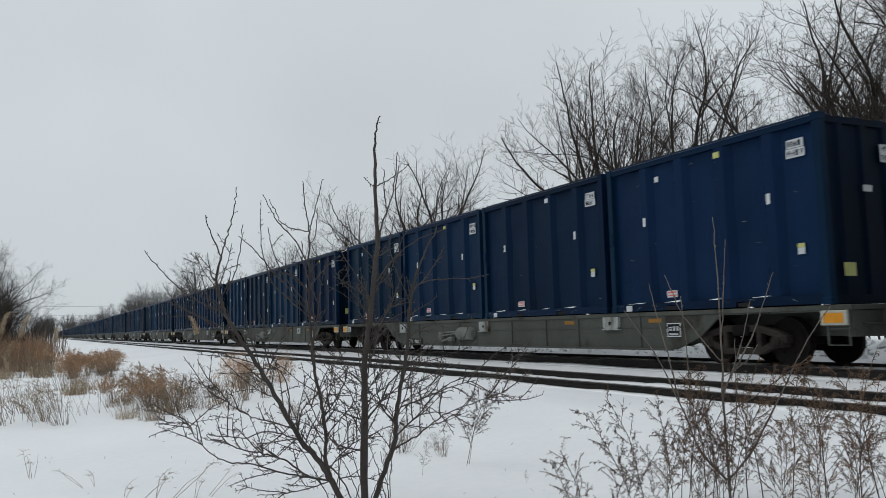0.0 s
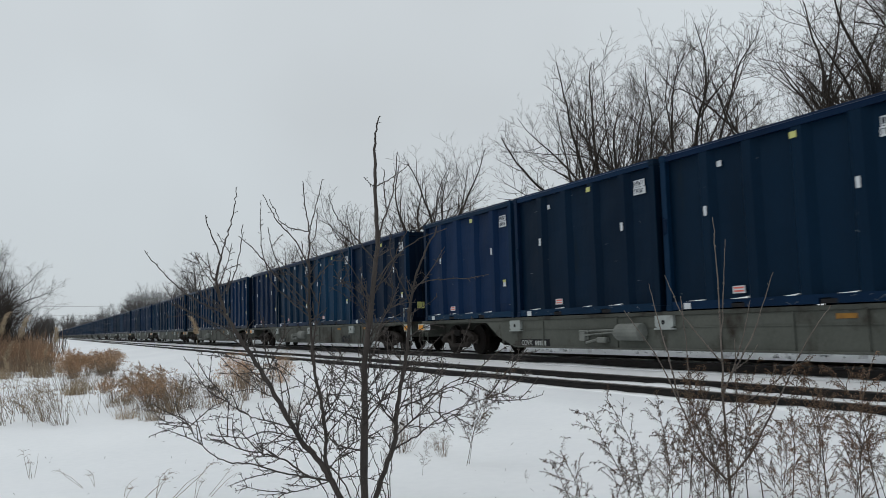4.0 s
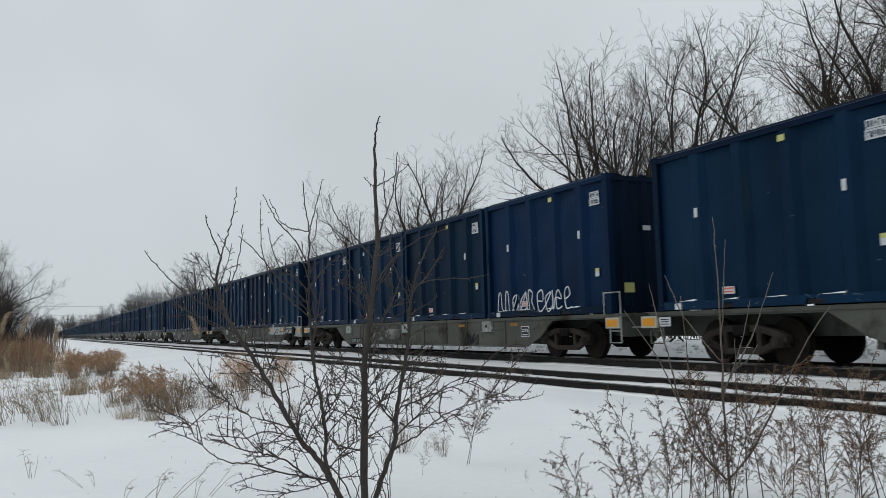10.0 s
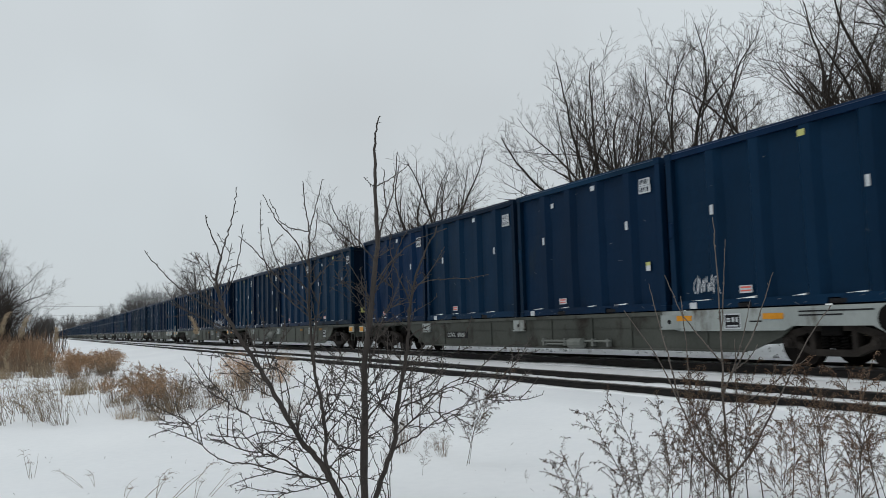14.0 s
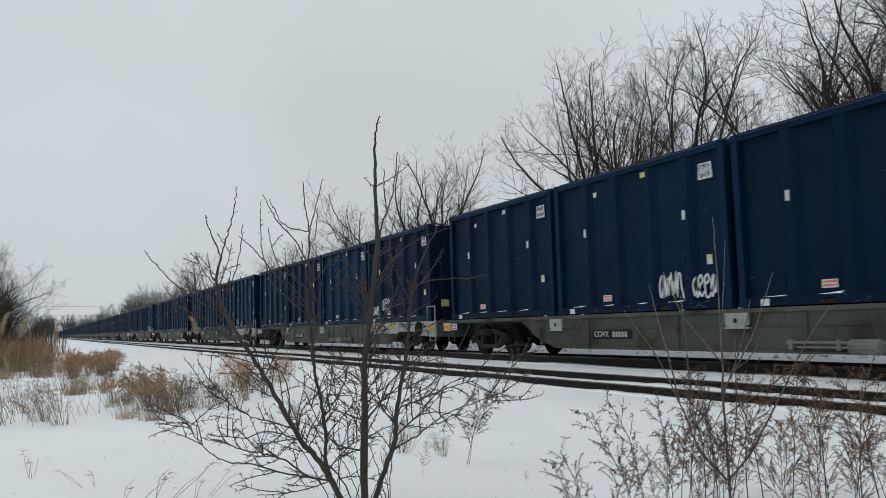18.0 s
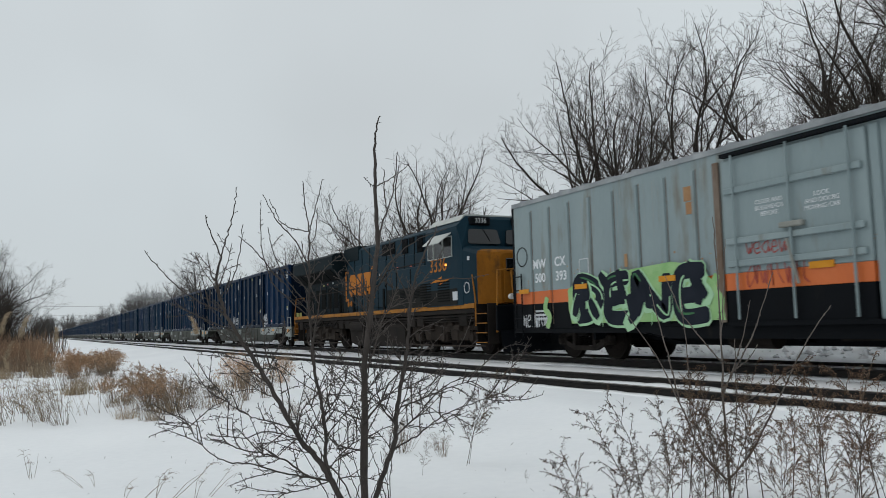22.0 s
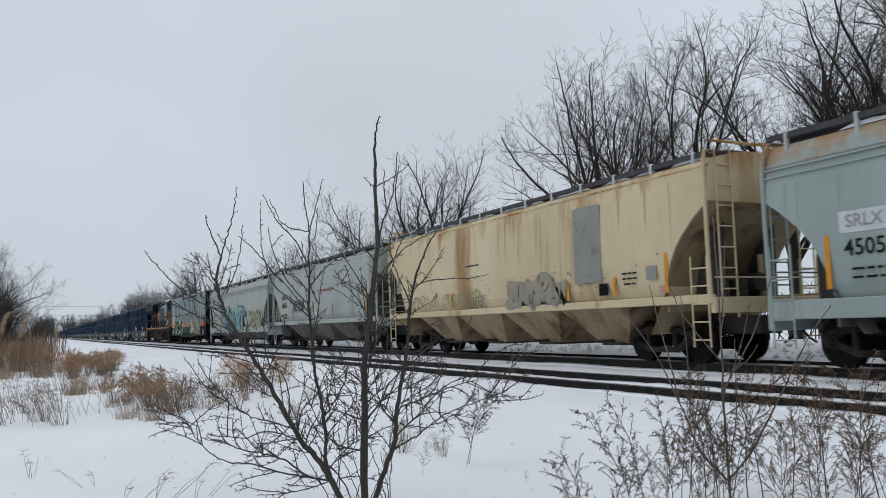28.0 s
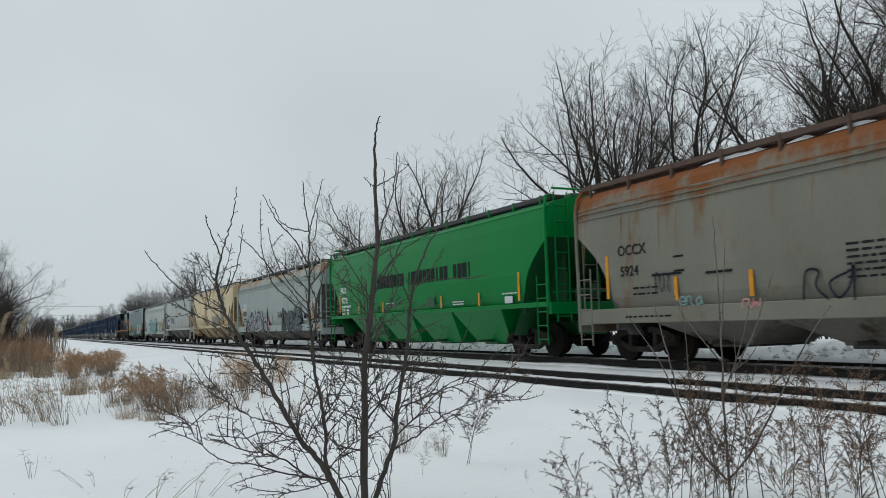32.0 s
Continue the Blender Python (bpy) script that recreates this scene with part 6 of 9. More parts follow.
    scribble(ob, "sprayed_tag", 8.6, 1.0, 1.2, 0.4, 7, SPRAY_WHITE, x, 0.014, 6)
    scribble(ob, "sprayed_tag", -8.0, 2.13, 0.6, 0.35, 8, SPRAY_RED, x)
    # ends
    for s in (-1, 1):
        e = part("end_wall", Form().box(-W, W, min(s * (L - 0.02), s * (L + 0.05)), max(s * (L - 0.02), s * (L + 0.05)), Z0 + 0.1, Z1 + 0.02, 0.01).prism([(-W, Z1), (W, Z1), (0, Z1 + 0.22)], s * L - 0.03, s * L + 0.05), BLACK, ob, "black corrugated end")
        for k in range(7):
            z = 1.25 + k * 0.46
            part("end_rib", Form().tube([(-W + 0.15, s * (L + 0.05), z), (-W + 0.3, s * (L + 0.10), z), (W - 0.3, s * (L + 0.10), z), (W - 0.15, s * (L + 0.05), z)], [0.03, 0.075, 0.075, 0.03], 6), BLACK, e)
            part("snow_ledge", Form().box(-W + 0.28, W - 0.3, min(s * (L + 0.06), s * (L + 0.16)), max(s * (L + 0.06), s * (L + 0.16)), z + 0.068, z + 0.082, 0.004), SNOW_BANK, e, "thin snow on the end rib")
        for q in (-1, 1):
            part("corner_edge", Form().box(min(q * (W - 0.03), q * (W + 0.012)), max(q * (W - 0.03), q * (W + 0.012)), min(s * (L - 0.06), s * (L + 0.03)), max(s * (L - 0.06), s * (L + 0.03)), Z0 + 0.15, Z1 - 0.02), BLACK, ob, "dark corner edge")
            part("ladder", ladder(q * (W + 0.06), s * (L - 0.24), 0.55, 2.3, 0.42, 0.38), BLACK, ob)
    for s in (-1, 1):
        add_truck(ob, s * 7.15)
    add_couplers(ob, 9.95)
    part("centre_sill", Form().prism([(-6.2, 0.95), (-5.6, 0.5), (-4.6, 0.36), (4.6, 0.36), (5.6, 0.5), (6.2, 0.95)], -0.3, 0.3, "x"), BLACK, ob)
    for y in (-4.4, -2.6, -0.9, 0.9, 2.6, 4.4):
        part("cross_bearer", Form().prism([(-1.45, 0.78), (-1.45, 0.66), (-0.3, 0.42), (0.3, 0.42), (1.45, 0.66), (1.45, 0.78)], y - 0.06, y + 0.06), BLACK, ob)
    part("air_reservoir", Form().disc((-0.85, 1.75, 0.52), (0, 1, 0), 0.2, 1.1, 14), LOCO_GRIME, ob)
    part("brake_cylinder", Form().disc((-0.85, -1.75, 0.52), (0, 1, 0), 0.16, 0.6, 14).tube([(-0.85, -1.45, 0.52), (-0.85, -0.2, 0.5)], 0.03, 6), LOCO_GRIME, ob)
    on_train(ob, u)
    return ob


build_boxcar(-236.34)


# ---- covered hoppers ----
def hopper_outline(W, sill, eave, top, rounded):
    """Half section, from the sill up and over the roof to the centre line."""
    side = [(W - 0.15, sill), (W - 0.05, sill + 0.3), (W, sill + 0.85), (W, eave - 0.9), (W - 0.02, eave - 0.35), (W - 0.06, eave)]
    if rounded:
        return side + [(W - 0.13, eave + 0.1), (W - 0.3, eave + 0.18), (W * 0.55, top - 0.06), (W * 0.3, top)]
    return side + [(W - 0.10, eave + 0.2), (W - 0.22, eave + 0.38), (W * 0.55, top - 0.05), (W * 0.3, top)]


def hopper_body_form(L, W, sill, eave, top, cut, rounded):
    """The tank of a covered hopper: its lower ends are cut back along sloping sheets."""
    half = hopper_outline(W, sill, eave, top, rounded)
    full = half + [(-x, z) for x, z in reversed(half)]

    def foot(d):
        """Height of the lower edge at d metres from the end."""
        pts = cut
        if d >= pts[-1][0]:
            return sill
        for (d0, z0), (d1, z1) in zip(pts, pts[1:]):
            if d < d1:
                return z0 + (z1 - z0) * (d - d0) / (d1 - d0)
        return sill

    def width(z):
        for (x0, z0), (x1, z1) in zip(half, half[1:]):
            if z <= z1:
                return x0 + (x1 - x0) * max(0, (z - z0)) / (z1 - z0)
        return half[-1][0]

    ds = [0] + [d for d, z in cut[1:]] + [2.2, 3.5]
    ys = [-L + d for d in ds] + [0] + [L - d for d in reversed(ds)]
    rings = []
    for y in ys:
        zb = foot(L - abs(y))
        ring = []
        for x, z in full:
            if z < zb:
                ring.append((math.copysign(width(zb), x), y, zb))
            else:
                ring.append((x, y, z))
        rings.append(ring)
    return Form().loft(rings)


def build_hopper(u, half, paint, name_label, style):
    """A covered hopper car; style sets the sill, bays and trim."""
    s = style
    deep = s.get("deep", False)
    W, sill, low, eave, top = 1.58, s.get("sill", 1.18), s.get("low", 0.88), s.get("eave", 3.66), s.get("top", 4.2)
    L = half
    ob = thing("covered_hopper", name_label, "rail car", "covered hopper cars")
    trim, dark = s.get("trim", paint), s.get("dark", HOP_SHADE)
    h0 = s.get("hole", 3.07)
    cut = ((0.0, h0), (0.4, h0 - 0.28), (0.75, h0 - 0.58), (1.0, h0 - 0.86), (1.17, h0 - 1.15), (1.27, h0 - 1.42), (1.31, max(sill + 0.12, h0 - 1.62)), (1.32, sill + 0.02), (1.33, sill))
    part("tank", hopper_body_form(L, W, sill, eave, top, cut, deep or s.get("rounded", False)), paint, ob)
    # sloping end sheets, a finger's width under the cut
    for e in (-1, 1):
        form = Form()
        line = [(e * (L - d + 0.012), z - 0.012) for d, z in cut[:-2]] + [(e * (L - 1.9), 0.62)]
        for (y0, z0), (y1, z1) in zip(line, line[1:]):
            w0, w1 = W - 0.03, W - 0.03
            o = len(form.v)
            form.v += [(-w0, y0, z0), (w0, y0, z0), (w1, y1, z1), (-w1, y1, z1)]
            form.f.append((o, o + 1, o + 2, o + 3) if e < 0 else (o + 3, o + 2, o + 1, o))
        part("slope_sheet", form, s.get("slope", SLOPE_GREY), ob, "dirty sloping end sheet in shade-dark paint")
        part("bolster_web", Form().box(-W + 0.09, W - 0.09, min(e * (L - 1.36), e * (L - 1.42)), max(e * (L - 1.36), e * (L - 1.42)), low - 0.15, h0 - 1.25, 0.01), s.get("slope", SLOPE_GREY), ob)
        # added dark plates close the void in place of gear and shadow
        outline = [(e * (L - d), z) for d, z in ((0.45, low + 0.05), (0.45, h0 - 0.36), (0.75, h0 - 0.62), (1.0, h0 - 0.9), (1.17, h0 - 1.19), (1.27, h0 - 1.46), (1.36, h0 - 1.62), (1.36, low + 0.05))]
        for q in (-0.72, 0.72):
            part("slope_gusset", Form().prism(outline, q - 0.02, q + 0.02, "x"), dark, ob, "dark filler plate in the void under the slope sheet")
    for q in (-1, 1):
        a, b = sorted((q * (W - 0.10), q * (W + 0.005)))
        part("side_sill", Form().box(a, b, -L, L, low, sill + 0.04, 0.015), trim, ob)
        for e in (-1, 1):
            y = e * (L - 0.06)
            part("corner_post", Form().tube([(q * (W - 0.02), y, low), (q * (W - 0.0), y, 2.6), (q * (W - 0.0), y, eave - 0.05), (q * (W - 0.06), y - e * 0.02, eave + 0.3), (q * (W - 0.3), y - e * 0.05, eave + s.get("walk", 0.58))], 0.042, 8), trim, ob)
            part("side_ladder", ladder(q * (W - 0.0), e * (L - 0.34), 0.36, 2.2, 0.46, 0.36), trim, ob)
            part("end_ladder", ladder(q * (W - 0.45), e * (L + 0.02), 0.95, eave + 0.4, 0.42, 0.42, out="y"), trim, ob)
    for e in (-1, 1):
        part("end_platform", Form().box(-W + 0.05, W - 0.05, min(e * (L - 1.1), e * L), max(e * (L - 1.1), e * L), low + 0.02, low + 0.1, 0.015), trim, ob)
        part("end_sill", Form().box(-W + 0.02, W - 0.02, min(e * (L - 0.1), e * (L + 0.04)), max(e * (L - 0.1), e * (L + 0.04)), low - 0.2, low + 0.12, 0.02), trim, ob)
        for q in (-0.55, 0.55):
            part("shear_plate_post", Form().box(q - 0.05, q + 0.05, e * (L - 0.7) - 0.05, e * (L - 0.7) + 0.05, low, 2.3, 0.01), trim, ob)
        part("brake_gear", Form().disc((0.3, e * (L - 0.75), low + 0.45), (0, 1, 0), 0.2, 0.5, 12).box(-0.4, -0.1, e * (L - 0.6) - 0.15, e * (L - 0.6) + 0.15, low + 0.1, low + 0.5, 0.03), dark, ob)
        part("end_crossbar", Form().tube([(-W + 0.2, e * L, eave + 0.5), (W - 0.2, e * L, eave + 0.5)], 0.03, 6), trim, ob)
        part("grab_bar", Form().tube([(-W + 0.1, e * L, 1.75), (W - 0.1, e * L, 1.75)], 0.018, 6), trim, ob)
    # roof: walks on both edges with posts, hatch trough
    zt = eave + s.get("walk", 0.58)
    for q in (-1, 1):
        a, b = sorted((q * 0.95, q * 1.42))
        form = Form()
        for k in range(5):
            xx = a + 0.03 + k * (b - a - 0.06) / 4
            form.box(xx - 0.02, xx + 0.02, -L + 0.05, L - 0.05, zt - 0.02, zt + 0.02)
        n = int(2 * L / 0.5)
        for k in range(n + 1):
            y = -L + 0.06 + k * (2 * L - 0.12) / n
            form.box(a, b, y - 0.012, y + 0.012, zt - 0.018, zt + 0.018)
        form.box(a - 0.0, a + 0.02, -L + 0.05, L - 0.05, zt - 0.09, zt + 0.02)
        form.box(b - 0.02, b, -L + 0.05, L - 0.05, zt - 0.12, zt + 0.03)
        part("roof_walk", form, s.get("walk_paint", WALK), ob)
        n = s.get("posts", 13)
        for k in range(n):
            y = -L + 0.5 + k * (2 * L - 1.0) / (n - 1)
            part("walk_post", Form().box(q * 1.40 - 0.04, q * 1.40 + 0.04, y - 0.035, y + 0.035, eave + (0.06 if deep or s.get("rounded") else 0.25), zt + 0.05, 0.01), s.get("post_paint", trim), ob)
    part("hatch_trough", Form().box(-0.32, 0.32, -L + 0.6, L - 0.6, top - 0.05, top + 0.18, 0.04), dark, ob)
    part("eave_bead", Form().tube([(-W + 0.07, -L, eave), (-W + 0.07, L, eave)], 0.03, 6).tube([(W - 0.07, -L, eave), (W - 0.07, L, eave)], 0.03, 6), trim, ob)
    # snow caught along the roof edge
    r = random.Random(int(-u))
    snow = Form()
    y = -L + 0.3
    while y < L - 0.5:
        ln = r.uniform(0.4, 1.6)
        if r.random() < s.get("snow", 0.6):
            lo, hi = (eave + 0.17, eave + 0.22) if deep or s.get("rounded") else (eave + 0.40, eave + 0.46)
            n = max(3, int(ln / 0.16))
            tall = [0.02 + 0.05 * r.random() for k in range(n + 1)]
            tall[0] = tall[-1] = 0.004
            rings = [[(-W + 0.24, y + ln * k / n, lo), (-W + 0.26, y + ln * k / n, lo + tall[k]), (-W + 0.42, y + ln * k / n, hi + tall[k]), (-W + 0.46, y + ln * k / n, hi)] for k in range(n + 1)]
            snow.loft(rings)
        y += ln + r.uniform(0.1, 0.8)
    if snow.v:
        tagged(part("roof_snow", snow, SNOW, ob), "thin snow along the roof edge", kind="stuff")
    # discharge bays
    n = s.get("bays", 4)
    span = 2 * (L - 2.6)
    for k in range(n):
        y = -L + 2.6 + span * (k + 0.5) / n
        hw = span / n / 2 - 0.04
        zlo = s.get("bay_foot", 0.40)
        zhi = low + 0.03
        wx = W - 0.06
        foot = s.get("bay_half", 0.62)
        rings = [[(-wx, y - hw, zhi), (wx, y - hw, zhi), (wx, y + hw, zhi), (-wx, y + hw, zhi)],
                 [(-wx + 0.62, y - foot, zlo + 0.06), (wx - 0.62, y - foot, zlo + 0.06), (wx - 0.62, y + foot, zlo + 0.06), (-wx + 0.62, y + foot, zlo + 0.06)],
                 [(-wx + 0.64, y - foot + 0.03, zlo), (wx - 0.64, y - foot + 0.03, zlo), (wx - 0.64, y + foot - 0.03, zlo), (-wx + 0.64, y + foot - 0.03, zlo)]]
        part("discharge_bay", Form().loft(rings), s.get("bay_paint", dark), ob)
        part("outlet_gate", Form().box(-wx + 0.55, wx - 0.55, y - 0.4, y + 0.4, zlo - 0.05, zlo + 0.02, 0.01).tube([(-wx + 0.1, y, zlo + 0.06), (wx - 0.1, y, zlo + 0.06)], 0.04, 8), dark, ob)
    for e in (-1, 1):
        part("centre_sill", Form().box(-0.3, 0.3, min(e * L, e * (L - 3.0)), max(e * L, e * (L - 3.0)), 0.6, 0.98, 0.02), dark, ob)
    for e in (-1, 1):
        add_truck(ob, e * (L - s.get("truck", 2.15)))
    add_couplers(ob, L + 0.5)
    if s.get("seam"):
        for dz, dx in ((-0.05, 0.010), (0.09, -0.002)):
            part("side_seam", Form().box(-W - dx, -W + 0.05, -L, L, s["seam"] + dz - 0.014, s["seam"] + dz + 0.014, 0.006), trim, ob)
    x = -W - 0.006
    for yy, zz, hh in s.get("stripes", ()):
        part("reflector", decal(0.1, hh, REFLECT), None, ob, "", side_pose(x - 0.0, yy, zz))
    for body, size, yy, zz, ink in s.get("marks", ()):
        part("car_mark", lettering(body, size, ink, 0.004), None, ob, "stencilled car lettering", side_pose(x - 0.005, yy, zz))
    for w, h, yy, zz, m in s.get("patches", ()):
        part("paint_patch", decal(w, h, m), None, ob, "", side_pose(x + 0.001, yy, zz))
    for k, (w, yy, zz, m) in enumerate(s.get("bars", ())):
        rr = random.Random(k + int(-u))
        a = yy + w / 2
        while a > yy - w / 2 + 0.06:
            q = min(rr.uniform(0.08, 0.26), a - yy + w / 2)
            part("stencil_bar", decal(round(q, 2), 0.04, m), None, ob, "", side_pose(x, a - q / 2, zz))
            a -= q + 0.05
    on_train(ob, u)
    return ob


def flecks(car, y0, y1, z0, z1, count, seed, material, x=-1.589, size=0.03):
    """Small chips and spatters on a side."""
    r = random.Random(seed)
    form = Form()
    for k in range(count):
        y, z, a = r.triangular(y0, y1), r.triangular(z0, z1), r.uniform(0, 3)
        w, h = size * r.uniform(0.3, 1.6), size * r.uniform(0.3, 1.3)
        form.add([(x, y + w * math.cos(a + t) * r.uniform(0.6, 1), z + h * math.sin(a + t) * r.uniform(0.6, 1)) for t in (0, 1.2, 2.5, 3.7, 5.0)], [(0, 1, 2, 3, 4)])
    tagged(part("chipped_paint", form, material, car), kind="stuff")


def runs(car, y0, y1, z1, lengths, count, seed, material, x=-1.5885):
    """Thin dirt runs that hang down a side."""
    r = random.Random(seed)
    form = Form()
    for k in range(count):
        y, ln, w = r.uniform(y0, y1), r.uniform(*lengths), r.uniform(0.004, 0.013)
        z = z1 + r.uniform(-0.15, 0.0)
        form.add([(x, y - w, z), (x, y + w, z), (x, y + w * 0.7, z - ln * 0.6), (x, y, z - ln), (x, y - w * 0.6, z - ln * 0.55)], [(0, 1, 2, 3, 4)])
    tagged(part("dirt_film", form, material, car), kind="stuff")


# first: pale grey, teal sprayed piece
h1 = build_hopper(-257.06, 9.13, HOP_GREY, "dusty pale grey covered hopper with teal spray paint", dict(
    stripes=((7.88, 1.82, 0.75), (4.94, 1.61, 0.5), (1.87, 1.59, 0.5), (-1.72, 1.59, 0.5), (-4.9, 1.6, 0.45), (-7.65, 1.85, 0.95)),
    marks=(("SRLX", 0.32, 7.01, 2.55, STENCIL_WHITE), ("45176", 0.32, 6.93, 2.12, INK), ("DO NOT HAMMER ON CAR", 0.13, 3.9, 1.55, SPRAY_RED)),
    bars=((0.9, 6.85, 1.80, INK), (0.8, 6.85, 1.68, INK), (1.3, 4.45, 1.04, INK), (0.8, -3.9, 1.3, INK), (0.5, -4.1, 1.0, INK)), seam=3.5, post_paint=RIG_PALE, truck=1.78, bay_paint=GREY_BAY))
spray(h1, "sprayed_piece", 0.57, 1.66, 6.7, 1.45, 6, 31, SPRAY_TEAL, SPRAY_NAVY, SPRAY_CYAN, -1.592, "faded teal sprayed piece", (T_BENDS, S_BENDS, H_BENDS, I_BENDS, R_BENDS, T_BENDS), 1.24, 0.25)
spray(h1, "sprayed_piece", -5.95, 1.58, 3.2, 1.15, 4, 37, SPRAY_OLIVE, SPRAY_WHITE, SPRAY_WHITE, -1.592, "olive and white sprayed piece", edge=1.3, fat=0.2, sharp=False)
scribble(h1, "sprayed_tag", 4.6, 2.05, 1.1, 0.35, 41, SPRAY_NAVY, -1.588)
scribble(h1, "sprayed_tag", -3.15, 2.05, 0.9, 0.5, 42, SPRAY_NAVY, -1.588)
scribble(h1, "sprayed_tag", 8.2, 3.0, 1.1, 0.4, 44, PATCH, -1.588)
# second: light grey
h2 = build_hopper(-275.45, 8.0, HOP_GREY, "plain light grey covered hopper with black lettering", dict(
    stripes=((6.87, 2.0, 0.95), (4.17, 1.78, 0.5), (0.9, 1.78, 0.55), (-2.4, 1.78, 0.5), (-6.8, 2.0, 0.95)),
    marks=(("GACX", 0.38, 5.73, 2.67, INK), ("54545", 0.38, 5.70, 2.23, INK), ("C", 0.12, 4.32, 2.40, INK), ("LD LMT  224000", 0.13, 5.6, 1.73, INK), ("LT  WT   62000", 0.13, 5.6, 1.59, INK), ("DO NOT HAMMER ON CAR", 0.16, -1.3, 2.75, SPRAY_RED)), eave=3.92, top=4.3, walk=0.36, rounded=True, low=1.2, sill=1.34,
    bars=((0.2, 4.32, 2.54, INK), (0.7, 1.6, 1.75, PATCH), (0.7, 1.6, 1.65, PATCH), (1.2, -1.6, 1.55, SPRAY_PINK), (1.3, 2.4, 1.25, INK)), patches=((0.42, 0.26, 0.1, 1.66, LABEL_WHITE), (0.3, 0.018, 4.32, 2.60, INK), (0.3, 0.018, 4.32, 2.32, INK), (0.018, 0.27, 4.18, 2.46, INK), (0.018, 0.27, 4.46, 2.46, INK)), bay_paint=GREY_BAY, bays=3, bay_half=0.8))
scribble(h2, "sprayed_tag", 2.95, 2.15, 2.0, 0.62, 43, SPRAY_NAVY, -1.588, 0.03, 6)
# third: yellowed cream
h3 = build_hopper(-293.08, 8.36, HOP_TAN, "yellowed cream covered hopper with grey patches", dict(
    stripes=((-7.07, 1.93, 0.85), (-5.3, 1.72, 0.45), (-3.44, 1.7, 0.45), (-1.6, 1.8, 0.5), (3.1, 1.72, 0.5)), eave=4.02, top=4.36, walk=0.3, rounded=True, low=1.24, sill=1.38, hole=3.29,
    patches=((1.1, 1.86, -4.3, 2.8, PATCH), (0.34, 0.28, -4.89, 1.68, BLACK), (0.34, 0.3, -6.59, 1.96, PATCH), (0.4, 0.5, 7.4, 2.4, PATCH), (0.2, 0.16, -6.95, 1.58, SPRAY_PINK)),
    bars=((0.5, -5.85, 2.0, INK), (0.5, -5.85, 1.88, INK), (0.4, -5.85, 1.76, INK), (0.9, 1.6, 2.75, INK)), post_paint=LABEL_WHITE, bay_paint=TAN_BAY, slope=TAN_BAY, bays=4, bay_half=0.6, snow=0.9))
spray(h3, "sprayed_piece", -1.8, 1.78, 2.9, 0.66, 5, 47, TAN_PATCH, PATCH, SPRAY_SLATE, -1.59, "buffed tan and grey sprayed piece", edge=1.35, fat=0.18, sharp=False)
scribble(h3, "sprayed_tag", 3.8, 1.7, 5.6, 0.5, 48, SPRAY_OLIVE, -1.588, 0.016, 10)
scribble(h3, "sprayed_tag", 1.4, 1.62, 1.2, 0.35, 49, SPRAY_SLATE, -1.588, 0.014, 5)
# fourth: streaked grey-green
h4 = build_hopper(-311.93, 9.14, HOP_GREEN_GREY, "streaked grey-green covered hopper with grey spray paint", dict(
    stripes=((7.8, 1.82, 0.9), (4.9, 1.6, 0.5), (0.12, 1.6, 0.5), (-3.4, 1.6, 0.5), (-7.7, 1.82, 0.9)),
    marks=(("SRLX", 0.3, 7.08, 2.46, PATCH), ("45051", 0.38, 7.0, 2.02, INK)),
    bars=((0.8, 6.95, 1.68, INK), (0.8, 6.95, 1.54, INK), (0.8, -7.2, 1.02, INK), (0.5, -5.9, 1.1, INK)),
    patches=((0.92, 0.36, 7.08, 2.46, LABEL_WHITE), (0.62, 0.42, -6.53, 1.63, LABEL_WHITE), (0.5, 0.3, -6.53, 1.63, BLACK), (0.5, 0.22, -8.7, 1.05, RUST_STREAK), (0.16, 0.2, -7.75, 1.1, BLACK)), seam=3.5, snow=0.5, post_paint=RIG_PALE, truck=1.78, bay_paint=GREY_BAY))
spray(h4, "sprayed_piece", -4.0, 1.46, 3.7, 1.06, 5, 53, SPRAY_SLATE, SPRAY_NAVY, SPRAY_OLIVE, -1.592, "slate grey sprayed piece", edge=1.25, fat=0.2, sharp=False)
spray(h4, "sprayed_piece", 3.4, 1.48, 4.6, 0.98, 9, 59, SPRAY_SILVER, SPRAY_NAVY, SPRAY_WHITE, -1.592, "silver sprayed piece with dark edges", edge=1.32, fat=0.2)
for a, b, c, ww in ((0.95, 1.1, 1.75, 0.16), (1.15, 0.95, 1.3, 0.2), (5.95, 0.92, 1.2, 0.13), (3.3, 2.0, 2.12, 0.05)):
    stroke = Form()
    ribbon(stroke, -1.591, smooth_line([(a, c), (a + 0.1, (b + c) / 2 + 0.08), (a - 0.08, (b + c) / 2 - 0.08), (a + 0.04, b)]), ww)
    part("paint_splash", stroke, SPRAY_PINK, h4)
scribble(h4, "sprayed_tag", -5.65, 2.0, 0.6, 0.3, 61, SPRAY_NAVY, -1.588)
scribble(h4, "sprayed_tag", -1.6, 1.75, 0.9, 0.4, 62, SPRAY_NAVY, -1.588)
